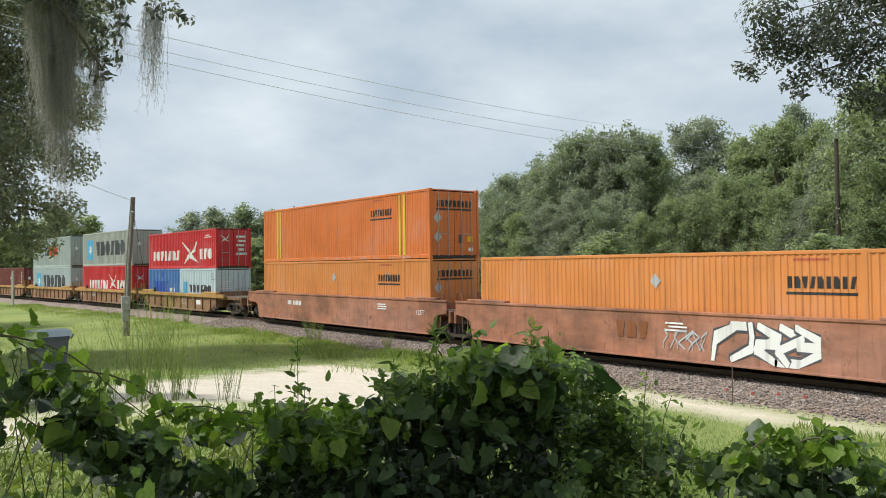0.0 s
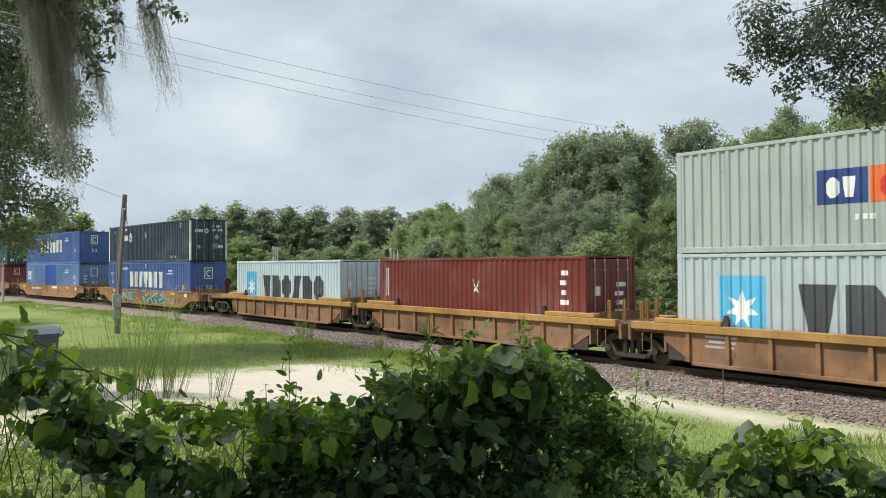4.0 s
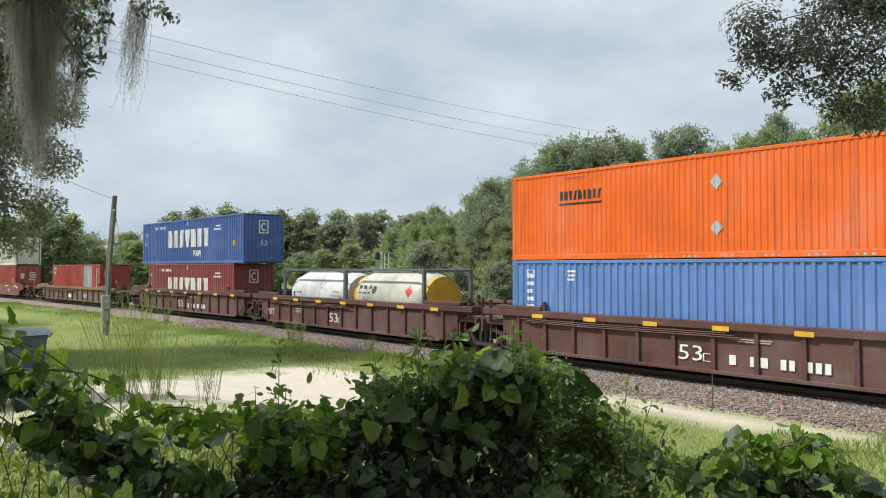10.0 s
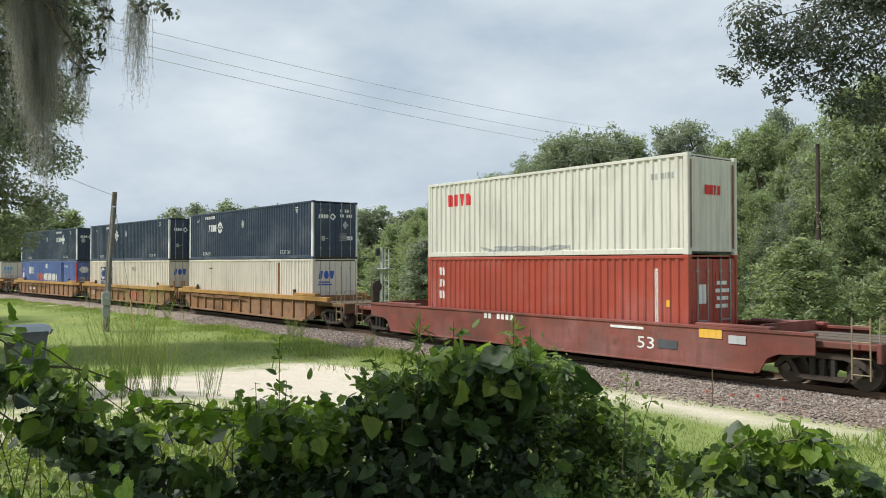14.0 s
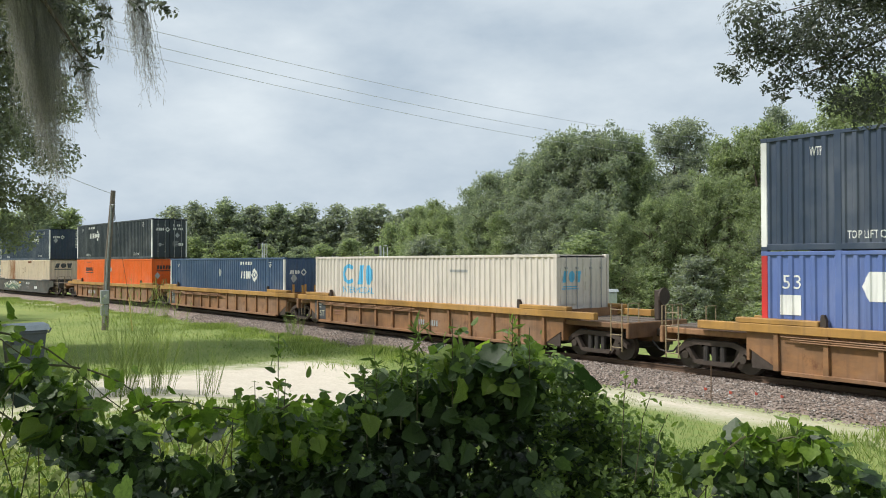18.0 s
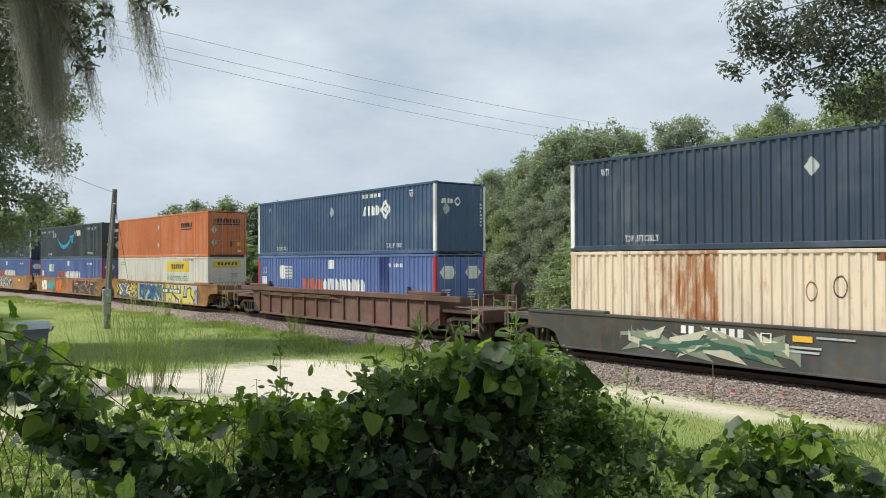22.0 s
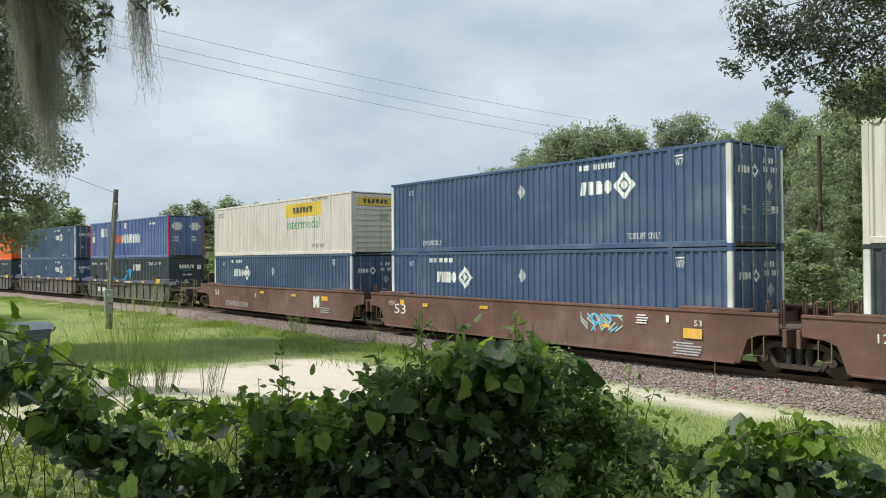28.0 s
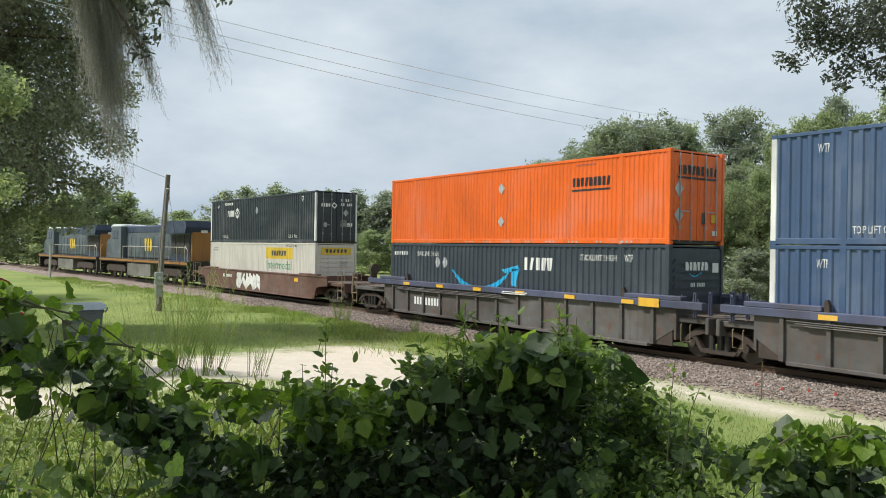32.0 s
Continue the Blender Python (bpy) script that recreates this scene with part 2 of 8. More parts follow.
def leaf_mesh(name, pos, size, material, shape, tilt=1.0, seed=1, down=0.0, normals=None):
    """Many small leaves in one mesh: each is an outline, whole or in two halves folded along the midrib, set at pos and turned at random."""
    rng = np.random.default_rng(seed)
    pos = np.asarray(pos, float)
    outline, halves = shape if isinstance(shape[1][0], tuple) and len(shape) == 2 else (shape, (tuple(range(len(shape))),))
    sh = np.asarray(outline, float)
    n, k = len(pos), len(sh)
    nor = rng.normal(size=(n, 3)) * tilt
    nor[:, 2] += 0.6
    if normals is not None:
        nor = nor * 0.5 + normals
    nor /= np.linalg.norm(nor, axis=1)[:, None] + 1e-9
    axis = rng.normal(size=(n, 3))
    axis[:, 2] -= down
    axis -= nor * np.sum(axis * nor, 1)[:, None]
    axis /= np.linalg.norm(axis, axis=1)[:, None] + 1e-9
    across = np.cross(nor, axis)
    s = (np.asarray(size) * rng.uniform(0.55, 1.3, n))[:, None, None]
    v = pos[:, None, :] + s * (sh[None, :, 0:1] * across[:, None, :] + sh[None, :, 1:2] * axis[:, None, :] + sh[None, :, 2:3] * nor[:, None, :])
    index = np.concatenate([np.asarray(h, dtype=np.int32) for h in halves])
    lens = np.array([len(h) for h in halves], dtype=np.int32)
    starts = np.concatenate([[0], np.cumsum(lens)[:-1]]).astype(np.int32)
    loops = (index[None, :] + (np.arange(n, dtype=np.int32) * k)[:, None]).reshape(-1)
    first = (starts[None, :] + (np.arange(n, dtype=np.int32) * len(index))[:, None]).reshape(-1)
    me = bpy.data.meshes.new(name)
    me.vertices.add(n * k)
    me.vertices.foreach_set("co", v.reshape(-1))
    me.loops.add(len(loops))
    me.loops.foreach_set("vertex_index", loops.astype(np.int32))
    me.polygons.add(len(first))
    me.polygons.foreach_set("loop_start", first.astype(np.int32))
    me.update(calc_edges=True)
    me.materials.append(material)
    return me


def folded(edge):
    """A leaf of two halves: edge holds one side from base to tip, (x, y); the midrib lies at x = 0."""
    m = len(edge)
    base, tip = (0.0, 0.04, 0.0), (0.0, 1.0, -0.12)
    pts = [base, (0.0, 0.5, -0.05), tip]
    pts += [(x, y, 0.16 * abs(x) - 0.14 * y * y) for x, y in edge] + [(-x, y, 0.16 * abs(x) - 0.14 * y * y) for x, y in edge]
    return (tuple(pts), ((0, *range(3, 3 + m), 2, 1), (1, 2, *range(2 + 2 * m, 2 + m, -1), 0)))


GRAPE = folded([(0.15, -0.09), (0.33, -0.06), (0.47, 0.08), (0.46, 0.24), (0.43, 0.31), (0.54, 0.41), (0.49, 0.53), (0.42, 0.63), (0.33, 0.63), (0.28, 0.75), (0.14, 0.89)])
HEART = folded([(0.2, -0.06), (0.42, 0.08), (0.48, 0.3), (0.4, 0.56), (0.22, 0.82)])
OVAL = folded([(0.15, 0.14), (0.24, 0.38), (0.2, 0.66), (0.09, 0.88)])
SLIP = ((0, 0, 0), (0.36, 0.55, 0.05), (-0.12, 1.0, -0.03))
TUFT = ((0, 0, 0), (0.42, 0.42, 0.06), (0.06, 1.0, -0.02), (-0.40, 0.55, 0.06))
LEAF = ((0, 0, 0), (0.16, 0.22, 0.03), (0.2, 0.5, 0.04), (0, 1, -0.06), (-0.2, 0.5, 0.04), (-0.16, 0.22, 0.03))
BLADE = ((-0.03, 0, 0), (0.03, 0, 0), (0.018, 0.6, 0.06), (0, 1, 0.2), (-0.018, 0.6, 0.06))
BLADE_WIDE = ((0, 0, 0), (0.09, 0.3, 0.03), (0.06, 0.7, 0.0), (0, 1, -0.08), (-0.06, 0.7, 0.0), (-0.09, 0.3, 0.03))


# ---- the line of the track and the train's way along it ----
def lateral(x):
    """Middle of the track: straight by the camera, then easing towards it farther off."""
    q = max(min(x + 40.0, 0.0), -101.6)
    return MID - 0.0017355 * q * q - 1.13859e-5 * q ** 3


def heading(x):
    return math.degrees(math.atan2(lateral(x + 1) - lateral(x - 1), 2.0))


GONE = ((0, 0.0), (4, 79.52), (8, 158.83), (12, 237.76), (16, 316.84), (20, 396.01), (24, 475.39), (28, 554.51), (32, 633.20))


def gone(t):
    """Metres that the train has run at t seconds."""
    i = min(int(t // 4), 7)
    g = lambda j: GONE[max(0, min(8, j))][1]
    a, b = g(i), g(i + 1)
    ma = (g(i + 1) - g(i - 1)) / (8.0 if 0 < i else 4.0)
    mb = (g(i + 2) - g(i)) / (8.0 if i < 7 else 4.0)
    s = (t - 4 * i) / 4
    return (2 * s ** 3 - 3 * s * s + 1) * a + (s ** 3 - 2 * s * s + s) * 4 * ma + (3 * s * s - 2 * s ** 3) * b + (s ** 3 - s * s) * 4 * mb


ROLLING = []   # things of the train: (object, place along the train, height)


def train_pose(x, z):
    return Matrix.Translation((x, lateral(x), z)) @ pose(0, 0, 0, 0, 0, heading(x))


# ---- markings ----
TEXTS = {}


def text_faces(s):
    """Faces of a word in the built-in font, one unit high, from x = 0."""
    if s not in TEXTS:
        cu = bpy.data.curves.new("word", "FONT")
        cu.body, cu.resolution_u = s, 2
        ob = bpy.data.objects.new("word", cu)
        me = bpy.data.meshes.new_from_object(ob)
        co = [v.co for v in me.vertices]
        x0, x1 = min(c.x for c in co), max(c.x for c in co)
        y0, y1 = min(c.y for c in co), max(c.y for c in co)
        TEXTS[s] = ([[((co[i].x - x0) / (x1 - x0), (co[i].y - y0) / (y1 - y0)) for i in p.vertices] for p in me.polygons])
        bpy.data.objects.remove(ob)
        bpy.data.meshes.remove(me)
    return TEXTS[s]


def rect(u0, v0, u1, v1):
    return [(u0, v0), (u1, v0), (u1, v1), (u0, v1)]


def blocks(n, seed, bold=0.3):
    """A plain row of n solid shapes in a unit box, where a brand's wordmark stands."""
    rng = random.Random(seed)
    out, w, last = [], 1.0 / n, -1
    for i in range(n):
        a, b = i * w + w * 0.09, (i + 1) * w - w * 0.09
        c, k = (b - a) * 0.3, rng.choice([j for j in range(5) if j != last])
        last = k
        if k == 0:
            out.append([(a + c, 0), (b - c, 0), (b, 0.25), (b, 0.75), (b - c, 1), (a + c, 1), (a, 0.75), (a, 0.25)])
        elif k == 1:
            out.append(rect(a + c * 0.4, 0, b - c * 0.4, 1))
        elif k == 2:
            out.append([(a, 0), (b - c, 0), (b, 1), (a + c, 1)])
        elif k == 3:
            out.append([(a + c * 0.8, 0), (b - c * 0.8, 0), (b, 1), (a, 1)])
        else:
            out.append([(a, 0), (b, 0), (b, 0.72), (b - c, 1), (a, 1)])
    return out


def diamond(hole=0.0):
    o = [(0.5, 0), (1, 0.5), (0.5, 1), (0, 0.5)]
    if not hole:
        return [o]
    i = [(0.5 + (x - 0.5) * hole, 0.5 + (y - 0.5) * hole) for x, y in o]
    return [[o[k], o[(k + 1) % 4], i[(k + 1) % 4], i[k]] for k in range(4)]


def disc(k=20, cut=None):
    return [[(0.5 + 0.5 * math.cos(2 * math.pi * i / k), 0.5 + 0.5 * math.sin(2 * math.pi * i / k)) for i in range(k)]]


def ring(k=20, hole=0.6, a0=0.0, a1=360.0):
    p = [radians(a0 + (a1 - a0) * i / k) for i in range(k + 1)]
    c = lambda a, r: (0.5 + 0.5 * r * math.cos(a), 0.5 + 0.5 * r * math.sin(a))
    return [[c(p[i], 1), c(p[i + 1], 1), c(p[i + 1], hole), c(p[i], hole)] for i in range(k)]


def swoosh():
    """A curved arrow."""
    out, n = [], 18
    f = lambda s: (0.86 * s, 0.75 - 2.9 * s * (1 - s) * (1.0 - 0.12 * s))
    for i in range(n):
        a, b = i / n, (i + 1) / n
        ta, tb = 0.30 * math.sin(math.pi * (0.06 + 0.9 * a)) ** 0.8, 0.30 * math.sin(math.pi * (0.06 + 0.9 * b)) ** 0.8
        (xa, ya), (xb, yb) = f(a), f(b)
        out.append([(xa, ya - ta / 2), (xb, yb - tb / 2), (xb, yb + tb / 2), (xa, ya + ta / 2)])
    out += [[(0.76, 0.84), (0.98, 1.0), (1.0, 0.86), (0.80, 0.72)], [(0.90, 0.88), (0.89, 0.35), (0.95, 0.30), (1.0, 0.88)]]
    return out


def star():
    out = []
    for k in range(7):
        a = math.pi / 2 + 2 * math.pi * k / 7
        p = lambda r, d: (0.5 + r * math.cos(a + d), 0.5 + r * math.sin(a + d))
        out.append([(0.5, 0.5), p(0.2, -0.45), p(0.45, 0), p(0.2, 0.45)])
    return out


def kite():
    return [[(0.0, 1.0), (0.55, 0.55), (0.5, 0.42), (0.03, 0.93)], [(0.5, 0.42), (0.72, 0.62), (0.8, 0.5), (0.55, 0.40)], [(0.15, 0.0), (0.4, 0.42), (0.62, 0.42), (0.48, 0.25)],
            [(0.48, 0.25), (0.62, 0.42), (1.0, 0.06), (0.7, 0.18)], [(0.72, 0.62), (0.9, 0.95), (0.93, 0.9), (0.8, 0.5)]]


def scrawl(n, seed, thick=0.34):
    """Leaning groups of fat, joined strokes, like sprayed forms that cannot be read."""
    rng = random.Random(seed)
    out = []
    for i in range(n):
        x0, w, lean = (i - 0.06) / n, 1.2 / n, rng.uniform(-0.1, 0.35) / n
        at = [(rng.choice([0.1, 0.5, 0.9]), v) for v in (0.06, 0.36, 0.66, 0.94)]
        at = [(rng.choice([0.1, 0.85]) if k % 2 else u, v) for k, (u, v) in enumerate(at)]
        runs = list(zip(at[:-1], at[1:])) + [((0.12, rng.choice([0.1, 0.5, 0.9])), (0.9, rng.choice([0.1, 0.5, 0.9])))]
        for layer, ((ua, va), (ub, vb)) in enumerate(runs):
            ax, bx = ua * w, ub * w
            dx, dy = bx - ax, (vb - va)
            ln = math.hypot(dx * n, dy) + 1e-6
            px, py = -dy / ln * thick * 0.5 / n, dx * n / ln * thick * 0.5
            ex, ey = dx / ln * thick * 0.3, dy / ln * thick * 0.3
            quad = [(ax - px - ex, va - py - ey), (bx - px + ex, vb - py + ey), (bx - px * 0.3 + ex * 1.6, vb - py * 0.3 + ey * 1.6), (bx + px + ex, vb + py + ey), (ax + px - ex, va + py - ey), (ax + px * 0.3 - ex * 1.6, va + py * 0.3 - ey * 1.6)]
            out.append(((i * 4 + layer) % 7, [(min(1, max(0, x0 + u + lean * v)), min(1, max(0, v))) for u, v in quad]))
    return out


def shards(n, seed):
    """Long, pointed, sweeping forms that overlap."""
    rng = random.Random(seed)
    out = []
    for i in range(n):
        cx, l, h = (i + 0.5) / n, rng.uniform(0.9, 1.6) / n, rng.uniform(0.2, 0.42)
        cy, s = 0.5 + rng.uniform(-0.2, 0.2), rng.choice([-1, 1])
        pts = [(cx - l, cy + s * h), (cx - 0.3 * l, cy + 0.3 * s * h), (cx + 0.5 * l, cy + 0.1 * s * h), (cx + l, cy - s * h), (cx + 0.2 * l, cy - 0.55 * s * h), (cx - 0.6 * l, cy - 0.2 * s * h)]
        out.append((i % 5, [(min(1, max(0, u)), min(1, max(0, v))) for u, v in pts]))
    return out


def lines(n, seed, gap=0.5):
    """Small writing that cannot be read: plain bars in rows."""
    rng = random.Random(seed)
    return [rect(0 if i % 2 == 0 else rng.uniform(0, 0.15), (i + gap / 2) / n, rng.uniform(0.7, 1.0), (i + 1 - gap / 2) / n) for i in range(n)]


def bars(n):
    """A registration mark or address: plain upright bars."""
    return [rect((i + 0.14) / n, 0, (i + 0.8) / n, 1) for i in range(n) if i != n // 3]


def shape_of(what):
    kind, *arg = what.split(":")
    if kind == "text":
        return text_faces(arg[0])
    if kind == "blocks":
        return blocks(int(arg[0]), int(arg[1]), float(arg[2]) if len(arg) > 2 else 0.3)
    if kind == "bars":
        return bars(int(arg[0]))
    if kind == "lines":
        return lines(int(arg[0]), int(arg[1]))
    if kind == "scrawl":
        return scrawl(int(arg[0]), int(arg[1]), float(arg[2]) if len(arg) > 2 else 0.34)
    if kind == "shards":
        return shards(int(arg[0]), int(arg[1]))
    return {"rect": lambda: [rect(0, 0, 1, 1)], "diamond": diamond, "openDiamond": lambda: diamond(0.55), "disc": disc, "ring": ring, "hoop": lambda: ring(20, 0.84), "arc": lambda: ring(20, 0.62, 45, 315),
            "swoosh": swoosh, "star": star, "kite": kite, "hexagon": lambda: disc(6), "triangle": lambda: [[(0, 0), (1, 0), (0.5, 1)]],
            "frame": lambda: [rect(0, 0, 0.12, 1), rect(0.88, 0, 1, 1), rect(0.12, 0, 0.88, 0.08), rect(0.12, 0.92, 0.88, 1)],
            "hatch": lambda: [rect(0, i / 9.0, 1, (i + 0.5) / 9.0) for i in range(9)],
            "slope": lambda: [[(0, 0), (0.9, 0.1), (1, 1), (0.06, 0.9)]]}[kind]()


def clip_strip(p, a, b):
    """The part of outline p between u = a and u = b."""
    for lim, keep in ((a, 1), (b, -1)):
        q = []
        for i, c in enumerate(p):
            d = p[i - 1]
            ic, idd = keep * (c[0] - lim) >= 0, keep * (d[0] - lim) >= 0
            if ic != idd:
                s = (lim - d[0]) / (c[0] - d[0])
                q.append((lim, d[1] + s * (c[1] - d[1])))
            if ic:
                q.append(c)
        p = q
        if len(p) < 3:
            return None
    return p


class Wave:
    """Cross-section of a pressed wall: a row of breaks (u, depth)."""

    def __init__(self, spans, pitch, depth):
        self.pts = []
        for a, b in spans:
            n = max(1, round((b - a) / pitch))
            p = (b - a) / n
            self.pts.append((a, 0.0))
            for i in range(n):
                q = a + i * p
                self.pts += [(q + 0.28 * p, 0.0), (q + 0.42 * p, depth), (q + 0.82 * p, depth), (q + 0.96 * p, 0.0)]
            self.pts.append((b, 0.0))
        self.us = [u for u, _ in self.pts]

    def depth(self, u):
        return float(np.interp(u, self.us, [d for _, d in self.pts]))

    def wall(self, v0, v1):
        g = Geo()
        for (a, da), (b, db) in zip(self.pts, self.pts[1:]):
            if b - a > 1e-5:
                g.poly([(a, da, v0), (b, db, v0), (b, db, v1), (a, da, v1)])
        return g

    def drape(self, faces, u, v, w, h, off=0.004):
        """Flat shapes laid over the waves."""
        g = Geo()
        for face in faces:
            lift = off
            if isinstance(face, tuple):
                lift, face = off + 0.0009 * face[0], face[1]
            p = [(u + x * w, v + y * h) for x, y in face]
            lo, hi = min(q[0] for q in p), max(q[0] for q in p)
            cuts = [lo] + [b for b in self.us if lo < b < hi] + [hi]
            for a, b in zip(cuts, cuts[1:]):
                if b - a > 1e-6:
                    q = clip_strip(p, a, b)
                    if q:
                        m0, m1 = self.depth(a + 1e-6), self.depth(b - 1e-6)
                        g.poly([(x, m0 + (m1 - m0) * (x - a) / (b - a) - lift, y) for x, y in q])
        return g


INKS = {"white": (0.78, 0.78, 0.75), "black": (0.02, 0.02, 0.022), "silver": (0.42, 0.44, 0.45), "yellow": (0.75, 0.42, 0.03), "gold": (0.72, 0.5, 0.05), "red": (0.6, 0.03, 0.03),
        "orange": (0.75, 0.15, 0.03), "blue": (0.03, 0.10, 0.45), "sky": (0.10, 0.45, 0.72), "cyan": (0.02, 0.42, 0.72), "navy": (0.02, 0.05, 0.2), "green": (0.04, 0.30, 0.14),
        "grey": (0.36, 0.37, 0.36), "dark": (0.06, 0.065, 0.075), "rust": (0.22, 0.075, 0.025), "pale": (0.22, 0.30, 0.62), "teal": (0.05, 0.30, 0.32), "faded": (0.45, 0.10, 0.05),
        "deep": (0.02, 0.04, 0.16), "brown": (0.10, 0.04, 0.02), "lilac": (0.46, 0.42, 0.52), "lemon": (0.60, 0.54, 0.10), "petrol": (0.03, 0.13, 0.22), "haze": (0.27, 0.41, 0.46), "lime": (0.24, 0.33, 0.10), "olive": (0.20, 0.235, 0.16), "cream": (0.52, 0.50, 0.38), "mint": (0.42, 0.52, 0.46), "pine": (0.035, 0.11, 0.075), "salmon": (0.50, 0.17, 0.12), "bone": (0.66, 0.60, 0.51)}


def ink(name):
    return paint("ink_" + name, INKS[name], 0.55, 0.12 if name not in ("rust",) else 0.5, 0.12, 0.2)


# ---- containers ----
def container(x0, z, style, L=16.15, H=2.9, color="navy_paint", col=(0.02, 0.04, 0.09), post=None, end="door", pitch=0.28, depth=0.041, marks=(), end_marks=(), label="", rust=0.22, fade=0.12, roof_col=None):
    """An intermodal container whose middle rides at x0 along the train, with its floor at z."""
    W = 2.6 if L > 13 else 2.44
    steel = paint(color, col, 0.48, rust, fade, 0.12, band=(-6.6, -2.75) if color == "rusty_cream_paint" else None)
    posts = paint("post_" + post, INKS[post], 0.5, 0.2, 0.1) if post else steel
    box = thing("shipping_container", label, "container", "containers on the train")
    hx, hy = L / 2, W / 2
    inset = (L - 12.19) / 2 if L > 13 else 0
    spans = [(-hx + 0.15, hx - 0.15)] if not inset else [(-hx + 0.15, -hx + inset - 0.08), (-hx + inset + 0.08, hx - inset - 0.08), (hx - inset + 0.08, hx - 0.15)]
    key = (L, H, pitch, depth)
    wave = Wave(spans, pitch, depth)
    z0, z1 = 0.17, H - 0.1
    part("side_panel", lambda: wave.wall(z0, z1), steel, box, key=("side", key), at=(0, -hy + 0.012, 0))
    part("side_panel", lambda: wave.wall(z0, z1), steel, box, key=("side", key), at=Matrix.Translation((0, hy - 0.012, 0)) @ pose(0, 0, 0, 0, 0, 180))
    for sy in (-1, 1):
        a, b = (-hy, -hy + 0.09) if sy < 0 else (hy - 0.09, hy)
        part("bottom_rail", lambda: Geo().box(-hx + 0.1, hx - 0.1, a, b, 0.02, 0.18, 0.012), steel, box, key=("brail", key, sy))
        part("top_rail", lambda: Geo().box(-hx + 0.1, hx - 0.1, a, b, H - 0.11, H - 0.01, 0.012), steel, box, key=("trail", key, sy))
        for sx in (-1, 1):
            part("corner_post", lambda: Geo().box(min(sx * hx, sx * (hx - 0.17)), max(sx * hx, sx * (hx - 0.17)), a - 0.004 if sy < 0 else a, b if sy < 0 else b + 0.004, 0.1, H - 0.1, 0.015), posts, box, key=("post", key, sx, sy))
            for zz in (0.0, H - 0.12):
                part("corner_casting", lambda: Geo().box(min(sx * (hx + 0.004), sx * (hx - 0.18)), max(sx * (hx + 0.004), sx * (hx - 0.18)), -hy - 0.006 if sy < 0 else hy - 0.16, -hy + 0.16 if sy < 0 else hy + 0.006, zz, zz + 0.12, 0.01), steel, box, key=("cast", key, sx, sy, zz))
            if inset:
                xm = sx * (hx - inset)
                part("lifting_post", lambda: Geo().box(xm - 0.085, xm + 0.085, a - 0.003 if sy < 0 else a, b if sy < 0 else b + 0.003, 0.0, H, 0.012), steel, box, key=("lift", key, sx, sy))
    roof_m = steel if not roof_col else paint(roof_col, INKS[roof_col], 0.5, 0.3)
    part("roof", lambda: Geo().box(-hx + 0.1, hx - 0.1, -hy + 0.09, hy - 0.09, H - 0.06, H - 0.015), roof_m, box, key=("roof", key))
    part("floor", lambda: Geo().box(-hx + 0.1, hx - 0.1, -hy + 0.09, hy - 0.09, 0.04, 0.16), plain("container_floor", (0.05, 0.045, 0.04)), box, key=("floor", key))
    rear = Wave([(-hy + 0.1, hy - 0.1)], 0.25, 0.03)
    part("front_wall", lambda: rear.wall(0.1, H - 0.1), steel, box, key=("front", key), at=Matrix.Translation((-hx + 0.02, 0, 0)) @ pose(0, 0, 0, 0, 0, -90))
    out = Matrix.Translation((hx - 0.03, 0, 0)) @ pose(0, 0, 0, 0, 0, 90)
    if end == "wall":
        ew = Wave([(-hy + 0.1, hy - 0.1)], 0.27, 0.04)
        part("end_wall", lambda: ew.wall(0.1, H - 0.1), steel, box, key=("end", key), at=out)
    elif end == "ribs":
        ew = Wave([(-hy + 0.1, hy - 0.1)], 5, 0.0)
        wall = part("end_wall", lambda: Geo().box(-hy + 0.1, hy - 0.1, 0.02, 0.05, 0.1, H - 0.1), steel, box, key=("ribwall", key), at=out)
        for i in range(9):
            part("rib", lambda: Geo().prism([(-hy + 0.22, 0), (hy - 0.22, 0), (hy - 0.3, 0.14), (-hy + 0.3, 0.14)], -0.02, 0.02), steel, wall, key=("erib", key), at=(0, 0, 0.3 + i * (H - 0.75) / 8.5))
    else:
        ew = Wave([(-hy + 0.1, hy - 0.1)], 5, 0.0)
        for sx in (-1, 1):
            a, b = (-hy + 0.1, -0.012) if sx < 0 else (0.012, hy - 0.1)
            def leaf():
                g = Geo().box(a, b, 0.0, 0.045, 0.14, H - 0.12, 0.008)
                for i in range(5):
                    q = 0.3 + i * (H - 0.6) / 5
                    g.prism([(a + 0.1, q), (b - 0.1, q), (b - 0.1, q + 0.3), (a + 0.1, q + 0.3)], -0.018, 0.0)
                return g
            door = part("door", leaf, steel, box, key=("door", key, sx), at=out)
            for r in (0.28, 0.72):
                xr = a + (b - a) * r
                part("lock_rod", lambda: Geo().rod([(xr, -0.05, 0.1), (xr, -0.05, H - 0.08)], 0.019).box(xr - 0.04, xr + 0.04, -0.07, 0.0, 0.5, 0.56).box(xr - 0.04, xr + 0.04, -0.07, 0.0, H - 0.5, H - 0.44), plain("galvanised_rod", (0.33, 0.33, 0.33), 0.45, 0.4), door, key=("rod", key, sx, r))
                if r < 0.5:
                    part("door_handle", lambda: Geo().box(xr - 0.02, xr + 0.42, -0.085, -0.06, 1.0, 1.04, 0.006), plain("galvanised_rod", (0.33, 0.33, 0.33), 0.45, 0.4), door, key=("handle", key, sx))
